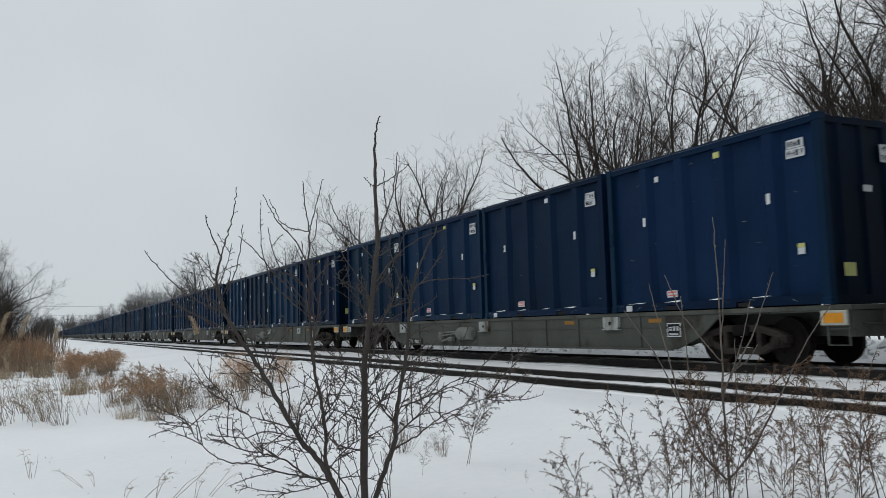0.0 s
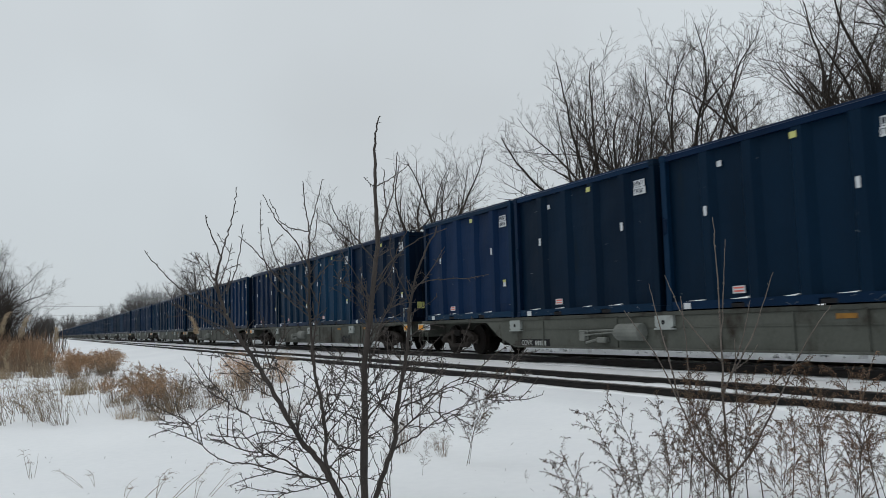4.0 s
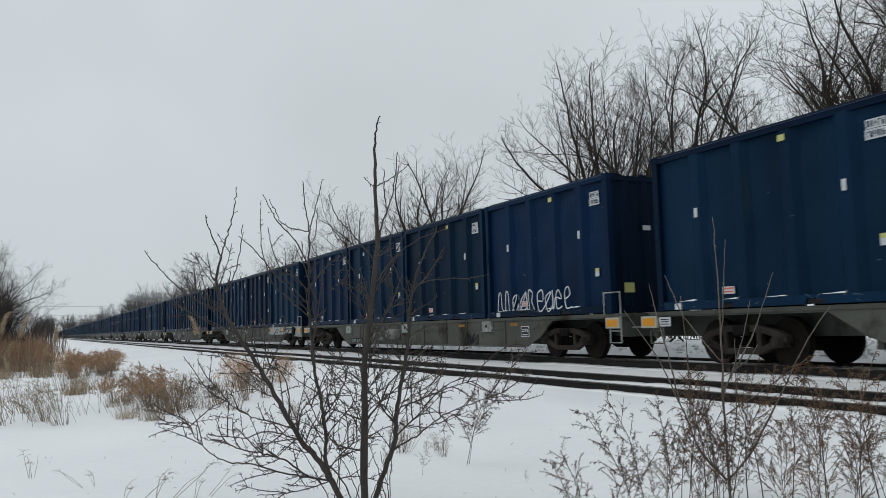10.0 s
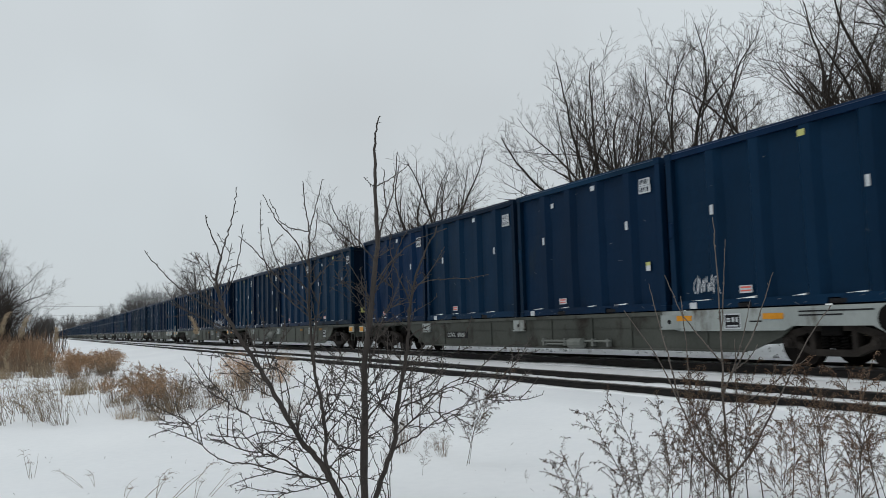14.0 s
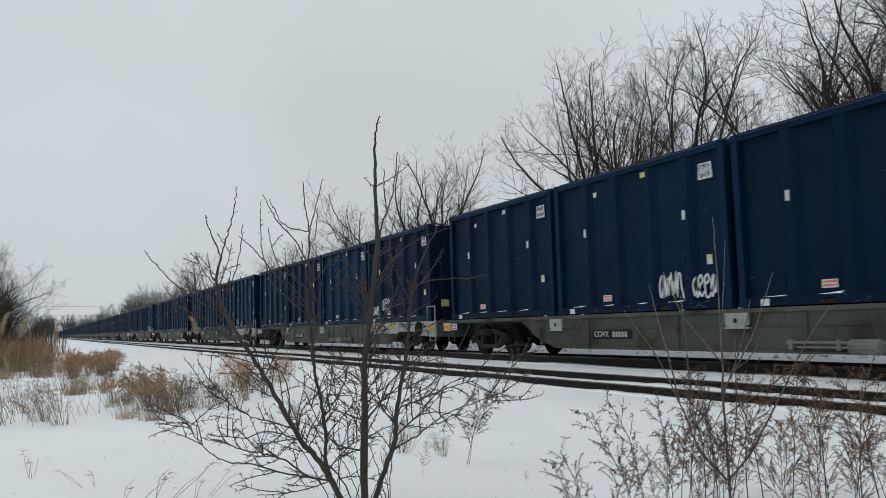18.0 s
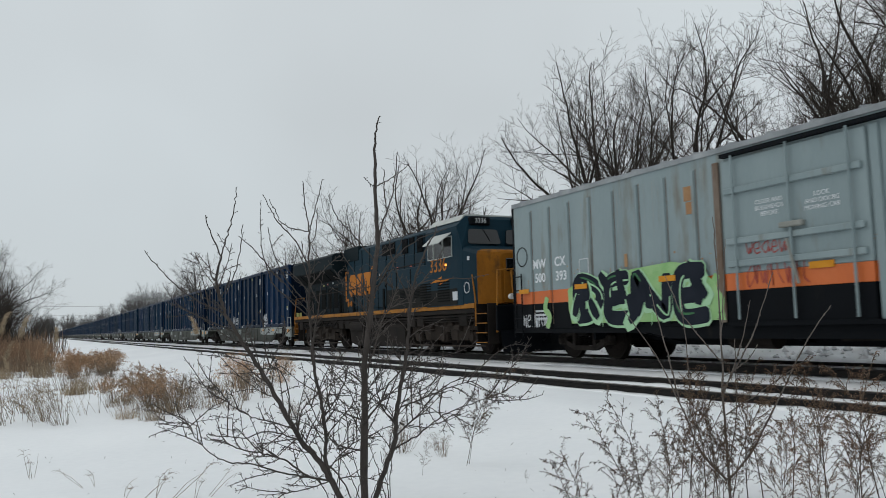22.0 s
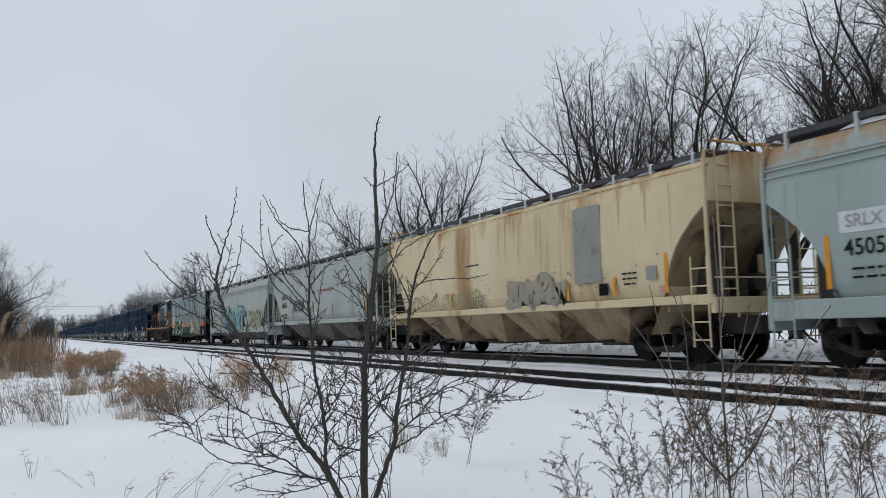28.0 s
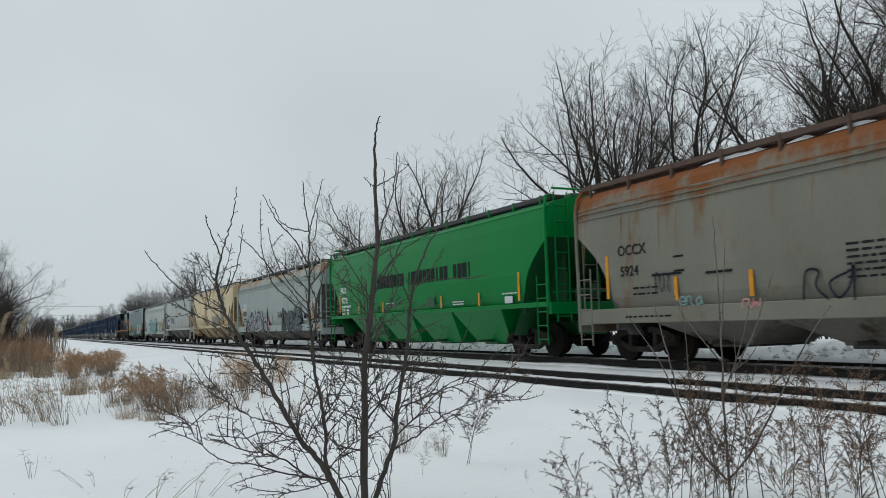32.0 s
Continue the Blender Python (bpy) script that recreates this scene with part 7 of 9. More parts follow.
# fifth: bright green
h5 = build_hopper(-331.44, 9.01, GREEN, "clean bright green covered hopper", dict(
    stripes=((7.64, 1.97, 0.8), (5.23, 1.72, 0.38), (2.57, 1.72, 0.4), (0.01, 1.72, 0.4), (-2.58, 1.72, 0.4), (-5.2, 1.7, 0.4), (-7.52, 1.97, 0.8)),
    marks=(("BRIX", 0.36, 7.15, 2.56, STENCIL_WHITE), ("97731", 0.36, 6.95, 2.12, STENCIL_WHITE), ("LD LMT 219100 LO", 0.135, 6.78, 1.86, STENCIL_WHITE), ("LT WT    66900", 0.135, 6.88, 1.71, STENCIL_WHITE), ("CU FT      5791", 0.135, 6.86, 1.56, STENCIL_WHITE)), eave=4.0, top=4.34, walk=0.32, sill=1.45, low=1.36, deep=True, posts=13, snow=0.1, hole=3.2,
    bars=((0.8, 1.81, 1.83, LABEL_WHITE), (0.7, 1.81, 1.74, LABEL_WHITE), (0.8, -3.81, 1.68, LABEL_WHITE), (0.7, -3.81, 1.6, LABEL_WHITE), (0.8, -7.0, 1.8, LABEL_WHITE)),
    patches=((0.42, 0.2, -6.95, 1.62, LABEL_WHITE), (0.8, 0.14, 3.5, 1.68, GREEN_DEEP), (0.6, 0.3, -1.77, 1.75, GREEN_DEEP)),
    trim=GREEN, slope=GREEN_DEEP, dark=GREEN_DEEP, bay_paint=GREEN, post_paint=GREEN, bays=4, bay_half=1.05, bay_foot=0.38, truck=1.95))
for k, w in enumerate((0.1, 0.3, 0.28, 0.34, 0.26, 0.3, 0.3, 0.26, 0.34, 0, 0.1, 0.32, 0.32, 0.28, 0.26, 0.28, 0.3, 0.1, 0.26, 0.26, 0, 0.22, 0.26, 0.32, 0.08)):
    if w:
        part("name_block", decal(w * 0.92, 0.46, INK), None, h5, "", side_pose(-1.590, 3.3 - 0.33 * k, 2.66))
# sixth: rusty grey
h6 = build_hopper(-350.84, 9.14, HOP_RUSTY, "rust-stained grey covered hopper with black lettering", dict(
    stripes=((7.9, 1.95, 1.0), (5.62, 1.58, 0.5), (3.59, 1.58, 0.5)), marks=(("OCCX", 0.33, 7.0, 2.51, INK), ("5924", 0.32, 7.1, 2.04, INK)), seam=3.46,
    patches=((0.3, 0.04, 5.51, 2.25, INK), (0.3, 0.04, 5.51, 1.95, INK), (0.9, 0.05, 5.9, 1.9, INK), (0.7, 0.05, 4.4, 1.85, INK)),
    bars=tuple((0.9, 1.1, 2.1 - 0.11 * k, INK) for k in range(6)) + ((0.8, 6.6, 1.65, INK), (0.8, 6.6, 1.52, INK), (1.6, 6.5, 1.02, INK)), snow=0.7, walk_paint=RUST_WALK, post_paint=RUST_WALK, truck=1.75, bay_paint=GREY_BAY))
scribble(h6, "sprayed_tag", 1.9, 1.45, 1.1, 0.6, 67, SPRAY_NAVY, -1.588, 0.022, 2)
scribble(h6, "sprayed_tag", 5.2, 1.3, 0.7, 0.2, 68, SPRAY_TEAL, -1.588, 0.016, 3)
scribble(h6, "sprayed_tag", 3.6, 1.2, 0.5, 0.16, 69, SPRAY_PINK, -1.588, 0.018, 2)
scribble(h6, "sprayed_tag", 6.0, 1.7, 0.5, 0.4, 70, SPRAY_NAVY, -1.588, 0.016, 2)
# chips, dirt and runs
DIRT = surface("brown_dirt_film", (0.16, 0.125, 0.085), (0.24, 0.20, 0.15), 3, 0.9, 0, 0.0, shine=0.1)
GREY_DIRT = surface("grey_dirt_film", (0.26, 0.275, 0.265), (0.34, 0.355, 0.345), 3, 0.9, 0, 0.0, shine=0.1)
flecks(h1, 3.2, 5.6, 1.5, 2.3, 60, 71, INK)
flecks(h1, -2.6, 3.7, 1.0, 2.3, 110, 87, SPRAY_NAVY, -1.617, 0.02)
flecks(h1, -2.6, 3.7, 0.95, 1.9, 26, 88, HOP_GREY, -1.6165, 0.04)
flecks(h1, -8.5, 6.0, 1.3, 2.2, 80, 72, DIRT)
flecks(h2, -7.5, 7.5, 1.5, 2.6, 90, 74, INK, size=0.02)
runs(h3, -8.1, 8.1, 3.95, (0.3, 1.5), 30, 76, RUST_STREAK)
flecks(h3, -8.0, 8.0, 1.5, 2.4, 120, 78, DIRT)
runs(h4, -8.8, 8.8, 3.4, (0.5, 2.2), 24, 79, GREY_DIRT)
runs(h4, -8.8, 8.8, 3.4, (0.2, 0.6), 16, 80, RUST_STREAK)
flecks(h4, -8.5, 8.5, 1.3, 2.4, 110, 81, INK, size=0.022)
runs(h6, -8.9, 8.9, 3.4, (0.2, 1.2), 34, 82, RUST_STREAK)
flecks(h6, -8.9, 8.9, 1.3, 3.4, 130, 83, DIRT, size=0.022)
for car in [o for o, u, z in MOVING if o.name.startswith("boxcar")]:
    runs(car, -9.4, 9.4, 4.0, (0.3, 1.6), 40, 84, GREY_DIRT, -1.5835)
    flecks(car, -9.4, 9.4, 1.5, 2.6, 130, 85, RUST_STREAK, -1.5838, 0.03)
    runs(car, -9.4, 9.4, 2.2, (0.2, 0.6), 30, 86, RUST_STREAK, -1.5836)
    flecks(car, -6.9, -2.6, 0.9, 2.1, 60, 89, SPRAY_NAVY, -1.656, 0.05)
# tags on the containers
for ob, tags in TAGGED:
    for k, (y, z, w, h, loops, line) in enumerate(tags):
        scribble(ob, "sprayed_tag", y, z, w, h, 300 + k + loops, SPRAY_WHITE, -1.206, line, loops)
for ob, (y, w, h) in SILL_TAGGED:
    scribble(ob, "sprayed_tag", y, 0.46, w, h, int(100 * w), SPRAY_NAVY, -1.178, 0.018, 6)


# ---- bare trees ----
def fan_out(d, angle, a):
    """A way that leaves d by an angle, turned round it by a."""
    side = d.orthogonal().normalized()
    side = side * math.cos(a) + d.cross(side) * math.sin(a)
    return (d * math.cos(angle) + side * math.sin(angle)).normalized()


GAP = (0.0, 0.42, 0.25, 0.15)
REACH = (0.0, 0.0, 2.5, 0.95, 0.36)


def tree_meshes(seed, lobes, fork=3.0, tip=0.009, bark=None, levels=4, thin=1.0, limbs=3):
    """Wood and twigs of a tree. Limbs rise from the fork towards the lobes of its crown (centre, half width, half height), split, and shed side branches that end at the crown's skin."""
    r = random.Random(seed)
    wood, twig = Form(), Form()

    def within(p):
        return any(((p.x - x) / w) ** 2 + ((p.y - y) / w) ** 2 + ((p.z - z) / h) ** 2 < 1.0 for x, y, z, w, h in lobes)

    def limb(p, d, length, r0, level, forks=0, free=0.0):
        seg = (0.5, 0.5, 0.34, 0.24, 0.2)[level]
        if bark and level > 1:
            seg *= 2.0
        n = max(1 if level > 2 else 2, int(length / seg))
        seg = min(seg, length / n) if level > 2 else seg
        pts, ways, bend = [p], [d], (0.03, 0.1, 0.12, 0.14, 0.14)[level]
        entered = within(p)
        for k in range(n):
            d = (d + Vector((r.gauss(0, bend), r.gauss(0, bend), r.gauss((0, 0.02, 0.06, 0.07, 0.05)[level], bend)))).normalized()
            p = p + d * seg
            pts.append(p)
            ways.append(d)
            inside = within(p)
            entered = entered or inside
            if entered and not inside and k * seg > free:
                break
        last = len(pts) - 1
        end = max(tip * 0.55, r0 * (0.12 if level < 3 else 0.4))
        rad = [r0 + (end - r0) * (k / last) ** 0.85 for k in range(last + 1)]
        (wood if r0 > tip * 3.2 else twig).tube(pts, rad, 7 if r0 > 0.06 else 5 if r0 > tip * 3.2 else 3, False)
        if forks:
            spins = r.uniform(0, 6.283)
            for j in range(forks):
                k = int(last * (0.2 + 0.4 * (j + r.random()) / forks))
                limb(pts[k], fan_out(ways[k], r.uniform(0.45, 0.85), spins + j * 2.4), length * (1 - k / last) * 1.1, rad[k] * 0.78, 1, forks - 1)
        if level >= levels:
            return
        a, s, total = r.uniform(0, 6.283), GAP[level] * thin * r.uniform(0.6, 1.4), last * seg
        if level == 1:
            s += total * 0.3
        while s < total * 0.985:
            k = min(last - 1, int(s / seg))
            q, here = pts[k].lerp(pts[k + 1], s / seg - k), rad[k]
            a += 2.4 + r.gauss(0, 0.5)
            way = fan_out(ways[k + 1], r.uniform(0.6, 1.05), a)
            way = (way + Vector((0, 0, 0.12))).normalized()
            left = 1 - s / total
            ln = REACH[level + 1] * (0.66 + 0.36 * left) * r.uniform(0.6, 1.25)
            limb(q, way, ln, min(here * 0.62, max(tip, tip * (1.0 + 1.05 * ln))), level + 1, 0, ln * 0.3)
            s += GAP[level] * thin * r.uniform(0.6, 1.4)

    top = Vector((r.gauss(0, 0.12), r.gauss(0, 0.12), fork))
    weight = sum(w * w * h for x, y, z, w, h in lobes)
    base = 0.068 * weight ** 0.28
    wood.tube([(0, 0, -0.3), (0, 0, 0.25), top * 0.5 + Vector((r.gauss(0, 0.06), r.gauss(0, 0.06), 0)), top], [base * 1.5, base * 1.12, base, base * 0.95], 9, False)
    for x, y, z, w, h in lobes:
        for j in range(limbs):
            a = j * 6.283 / limbs + r.uniform(-0.5, 0.5)
            goal = Vector((x + math.cos(a) * w * 0.35, y + math.sin(a) * w * 0.35, z + h * r.uniform(0.0, 0.4)))
            d = (goal - top).normalized()
            limb(top - Vector((0, 0, r.uniform(0, 0.5))), (d + Vector((0, 0, -0.06))).normalized(), (goal - top).length * 1.4, base * r.uniform(0.55, 0.75), 1, 2)
    return wood.mesh("trunk", bark or BARK, True), twig.mesh("crown", bark or TWIG)


# crowns by their lobes: centre, half width, half height
TREES = [tree_meshes(3, ((0.0, 3.4, 8.2, 3.2, 3.6), (0.4, 0.4, 9.8, 2.7, 4.0), (-1.0, -1.6, 8.8, 2.2, 3.4)), 2.4, thin=1.14, limbs=2),
         tree_meshes(8, ((0.0, 0.3, 9.8, 2.4, 4.2), (0.4, -1.4, 7.4, 2.0, 3.0), (-0.4, 1.9, 7.2, 1.9, 2.9)), 3.6, limbs=2),
         tree_meshes(15, ((0.3, -0.9, 9.9, 2.1, 4.1), (-0.4, 1.6, 9.0, 2.1, 3.8), (0.0, 0.0, 6.4, 2.6, 2.4)), 3.2, thin=1.14, limbs=2),
         tree_meshes(23, ((0.0, -1.3, 10.2, 2.0, 3.8), (0.2, 1.3, 9.9, 1.9, 3.9), (0.0, 0.0, 6.6, 2.4, 2.6)), 3.8, limbs=2),
         tree_meshes(31, ((0.0, 0.0, 9.2, 3.0, 4.8), (1.0, 2.4, 7.4, 2.4, 3.6), (-1.0, -2.4, 7.6, 2.4, 3.8)), 2.2, thin=1.14, limbs=2)]
# far crowns use the hazed bark colour
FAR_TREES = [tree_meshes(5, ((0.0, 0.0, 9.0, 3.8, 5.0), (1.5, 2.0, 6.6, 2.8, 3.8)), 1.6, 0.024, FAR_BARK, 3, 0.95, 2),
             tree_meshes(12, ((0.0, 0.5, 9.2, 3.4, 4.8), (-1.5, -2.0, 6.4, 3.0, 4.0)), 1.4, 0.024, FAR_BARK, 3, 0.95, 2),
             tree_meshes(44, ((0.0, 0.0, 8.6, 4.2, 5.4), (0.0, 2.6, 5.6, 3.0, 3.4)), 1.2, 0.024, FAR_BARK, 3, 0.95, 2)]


def place_tree(kind, x, y, height, turn, label="tall leafless tree with fine bare twigs behind the tracks", far=False):
    ob = thing("bare_tree", label, "tree", "bare trees behind the tracks")
    wood, twigs = (FAR_TREES if far else TREES)[kind]
    part("trunk", wood, None, ob)
    tagged(part("crown", twigs, None, ob), kind="stuff")
    size = height / 14.0
    ob.matrix_basis = pose(x, y, ground_height(x, y) - 0.1, 0, 0, turn) @ Matrix.Diagonal((size, size, size, 1))
    return ob


# the near group behind the train
for kind, x, y, height, turn in ((0, 24.0, 31.6, 15.2, -8), (1, 24.0, 29.2, 15.0, 110), (3, 24.0, 24.9, 14.0, 70), (2, 24.5, 21.0, 13.8, 20), (4, 25.5, 18.0, 14.6, 150), (3, 23.8, 15.2, 14.2, 300), (0, 28.0, 16.4, 15.0, 200), (1, 26.0, 17.8, 14.0, 250), (2, 24.2, 17.0, 14.6, 190)):
    place_tree(kind, x, y, height, turn)
# the broken line that runs off along the track
for kind, x, y, height, turn in ((2, 24.0, 48.2, 15.4, 100), (4, 25.0, 53.0, 14.8, 40), (1, 24.5, 41.6, 8.2, 190), (0, 24.0, 64.5, 12.2, 30), (1, 25.0, 60.0, 11.4, 250), (2, 30.0, 72.0, 12.0, 80)):
    place_tree(kind, x, y, height, turn)
for kind, x, y, height, turn in ((4, 25.0, 78.0, 11.0, 60), (0, 24.0, 88.0, 11.6, 210), (2, 25.0, 97.0, 10.6, 120), (4, 24.5, 106.0, 10.2, 15), (1, 24.5, 120.0, 10.4, 250)):
    place_tree(kind, x, y, height, turn)
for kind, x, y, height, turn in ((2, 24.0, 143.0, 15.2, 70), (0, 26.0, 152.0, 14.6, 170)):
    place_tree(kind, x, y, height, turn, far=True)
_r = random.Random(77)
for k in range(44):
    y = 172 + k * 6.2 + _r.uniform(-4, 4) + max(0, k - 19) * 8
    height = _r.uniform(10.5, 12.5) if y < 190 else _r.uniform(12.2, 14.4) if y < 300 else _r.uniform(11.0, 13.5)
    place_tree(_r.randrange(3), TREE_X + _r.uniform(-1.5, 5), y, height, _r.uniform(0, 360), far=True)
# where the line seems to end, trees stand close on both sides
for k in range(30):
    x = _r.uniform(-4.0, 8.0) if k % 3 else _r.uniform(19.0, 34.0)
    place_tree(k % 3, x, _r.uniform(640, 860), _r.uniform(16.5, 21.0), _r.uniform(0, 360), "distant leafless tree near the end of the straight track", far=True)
# the lone thicket beside the track on the camera's side
for kind, x, y, height, turn in ((4, -3.3, 66.0, 8.8, 0), (0, -3.4, 62.0, 8.4, 90), (4, -4.8, 70.0, 9.2, 200), (2, -2.8, 70.0, 7.8, 40), (1, -2.3, 64.0, 6.2, 300), (3, -3.8, 66.0, 9.0, 130), (0, -5.6, 64.0, 9.4, 20), (2, -2.9, 61.0, 6.8, 170), (1, -2.4, 73.0, 6.8, 80)):
    place_tree(kind, x, y, height, turn, "dense leafless thicket tree beside the reeds")


def twig_mass(r, count, height, width, length):
    """Many fine upright shoots along a strip: brush."""
    form = Form()
    for k in range(count):
        p = Vector((r.uniform(-width, width), r.uniform(0, length), 0.0))
        d = Vector((r.gauss(0, 0.25), r.gauss(0, 0.25), 1))
        h = height * r.uniform(0.4, 1.0)
        pts = [p, p + d * h * 0.5, p + d * h + Vector((r.gauss(0, 0.2), r.gauss(0, 0.2), 0))]
        form.tube(pts, [0.026, 0.019, 0.008], 3, False)
        for j in range(5):
            q = pts[0].lerp(pts[2], r.uniform(0.25, 0.95))
            form.tube([q, q + Vector((r.gauss(0, 0.35), r.gauss(0, 0.35), r.uniform(0.1, 0.5))) * h * 0.35], [0.010, 0.005], 3, False)
    return form


_r = random.Random(41)
brush = twig_mass(_r, 130, 2.3, 1.6, 14.0).mesh("scrub", TWIG)
for k in range(-1, 16):
    ob = new("scrub", brush)
    tagged(ob, "low leafless brush along the far side", "brush", "brush behind the tracks", "stuff")
    ob.matrix_basis = pose(TREE_X - 1.8, 6 + k * 13.5, ground_height(22, 0) - 0.05)


for x, y, size, turn in ((-2.2, 60, 0.6, 5), (-3.0, 59, 0.8, 0), (-4.0, 62, 0.9, 10), (-2.0, 66, 0.7, 350), (-5.2, 62, 1.0, 20), (-3.2, 66, 0.9, 340), (-5.0, 70, 1.0, 200), (-2.2, 72, 0.6, 170)):
    ob = new("scrub", brush)
    tagged(ob, "dense leafless brush under the thicket", "brush", "brush under the thicket", "stuff")
    ob.matrix_basis = pose(x, y, 0.0, 0, 0, turn) @ Matrix.Diagonal((size, size, size * 1.7, 1))


def build_wire():
    """A thin overhead wire between two far poles, across the line."""
    ob = thing("overhead_wire", "thin dark overhead wire strung across the far track", "wire")
    form = Form()
    for k, z in enumerate((9.0, 12.2)):
        form.tube([(-40 + 8 * i, 330, z + 0.0022 * (8 * i - 64) ** 2 / 4) for i in range(17)], 0.035, 4, False)
    part("wire", form, TRUCK, ob)
    for x in (-40.0, 88.0):
        part("pole", Form().tube([(x, 330, 0), (x, 330, 16.0)], [0.2, 0.13], 8), BARK, ob)


build_wire()


# ---- the near shrub, from its main stems ----
def along(ctrl, t):
    """A smooth line through control points, 0 to 1."""
    n = len(ctrl) - 1
    f = min(max(t, 0), 1) * n
    i = min(int(f), n - 1)
    s = f - i
    p0, p1, p2, p3 = ctrl[max(i - 1, 0)], ctrl[i], ctrl[i + 1], ctrl[min(i + 2, n)]
    return 0.5 * ((2 * p1) + (p2 - p0) * s + (2 * p0 - 5 * p1 + 4 * p2 - p3) * s * s + (3 * p1 - p0 - 3 * p2 + p3) * s * s * s)


def spurs(twig, r, q, per_metre, longest=0.038):
    """Short blunt spurs with a bud at the tip, on alternate sides of a line of points."""
    for a, b in zip(q, q[1:]):
        w = (b - a).normalized()
        for k in range(int((b - a).length * per_metre + r.random())):
            c = a.lerp(b, r.random())
            s = fan_out(w, r.uniform(0.7, 1.3), r.uniform(0, 6.283)) * r.uniform(0.012, longest)
            twig.tube([c, c + s * 0.8, c + s], [0.0029, 0.0026, 0.0038], 3, True)


def shoot(twig, r, p, d, ln, r0, depth):
    """A long thin side shoot that arches a little, with spurs and some shorter shoots."""
    n = max(3, int(ln / 0.07))
    w, q = Vector(d).normalized(), [Vector(p)]
    bend = Vector((r.gauss(0, 0.05), r.gauss(0, 0.05), r.gauss(0.03, 0.05)))
    for j in range(n):
        w = (w + bend + Vector((r.gauss(0, 0.09), r.gauss(0, 0.09), r.gauss(0, 0.09)))).normalized()
        q.append(q[-1] + w * ln / n)
    twig.tube(q, [r0 + (0.0026 - r0) * j / n for j in range(n + 1)], 4, False)
    spurs(twig, r, q, 32, 0.045)
    if depth > 0 and ln > 0.2:
        for j in range(int(ln * r.uniform(4, 8))):
            i = r.randrange(1, n)
            shoot(twig, r, q[i], fan_out((q[i + 1] - q[i]).normalized(), r.uniform(0.6, 1.0), r.uniform(0, 6.283)), ln * r.uniform(0.25, 0.55), max(0.0026, r0 * 0.62), depth - 1)


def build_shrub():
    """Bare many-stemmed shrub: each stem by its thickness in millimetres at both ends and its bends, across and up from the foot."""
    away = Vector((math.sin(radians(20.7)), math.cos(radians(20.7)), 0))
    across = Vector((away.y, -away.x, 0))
    base = away * 7.2
    r = random.Random(12)
    root = thing("bare_shrub", "leafless thorny shrub with many dark stems in snow", "shrub")
    grown = []

    def stem(r0, r1, *ctrl):
        # a side stem starts where it meets an older one
        here = Vector((ctrl[0][0], ctrl[0][1]))
        near = min(grown, key=lambda g: (g[0] - here).length, default=None)
        start = near[1] if near and (near[0] - here).length < 0.12 else r.uniform(-0.05, 0.05)
        drift = 0.0 if r0 > 25 else r.uniform(-0.28, 0.28)
        last = len(ctrl) - 1
        pts = [base + across * a + Vector((0, 0, b)) + away * (start + drift * k / last) for k, (a, b) in enumerate(ctrl)]
        n = 5 * last + 1
        line = [along(pts, k / (n - 1)) + Vector((r.gauss(0, 0.004), r.gauss(0, 0.004), r.gauss(0, 0.003))) for k in range(n)]
        wood, twig = Form(), Form()
        wood.tube(line, [(r1 + (r0 - r1) * (1 - k / (n - 1)) ** 0.95) / 1000 * r.uniform(0.92, 1.1) for k in range(n)], 8 if r0 > 12 else 6, True)
        grown.extend((Vector(((p - base).dot(across), p.z)), (p - base).dot(away)) for p in line)
        spurs(twig, r, line, 15, 0.045)
        length = sum((q - p).length for p, q in zip(pts, pts[1:]))
        for k in range(int(length * (15 if r0 > 12 else 0 if r0 < 5 else 2 if ctrl[-1][1] > 2.2 else 10))):
            t = r.uniform(0.12, 1.0)
            i = min(n - 2, int(t * (n - 1)))
            if line[i].z > r.uniform(1.3, 2.3):
                continue
            d = (line[i + 1] - line[i]).normalized()
            ln = (0.15 + 0.7 * r.random() ** 1.4) * (1.1 - 0.35 * t)
            ln = min(ln, max(0.08, (2.5 - line[i].z) * 0.75), 0.42 if line[i].z < 0.7 else 1.0)
            shoot(twig, r, line[i], fan_out(d, r.uniform(0.55, 1.05), r.uniform(0, 6.283)) + Vector((0, 0, 0.12)), ln, 0.006, 1)
        st = part("stem", wood, BUSH_BARK, root, smooth=True)
        tagged(part("twig_spray", twig, BUSH_BARK, st), kind="stuff")

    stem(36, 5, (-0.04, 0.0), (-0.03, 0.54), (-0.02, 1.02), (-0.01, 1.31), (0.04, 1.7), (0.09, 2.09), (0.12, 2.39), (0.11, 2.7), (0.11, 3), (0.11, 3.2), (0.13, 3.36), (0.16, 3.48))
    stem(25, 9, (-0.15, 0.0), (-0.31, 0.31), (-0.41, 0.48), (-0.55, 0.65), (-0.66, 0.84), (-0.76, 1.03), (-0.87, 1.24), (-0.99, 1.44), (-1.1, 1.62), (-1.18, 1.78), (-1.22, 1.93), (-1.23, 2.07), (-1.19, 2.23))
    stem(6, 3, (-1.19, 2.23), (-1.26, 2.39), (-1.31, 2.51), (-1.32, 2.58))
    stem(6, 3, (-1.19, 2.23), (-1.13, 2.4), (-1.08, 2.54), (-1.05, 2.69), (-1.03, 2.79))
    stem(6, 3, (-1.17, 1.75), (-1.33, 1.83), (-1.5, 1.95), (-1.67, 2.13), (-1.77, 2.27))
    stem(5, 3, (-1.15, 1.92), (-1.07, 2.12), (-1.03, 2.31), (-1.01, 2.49))
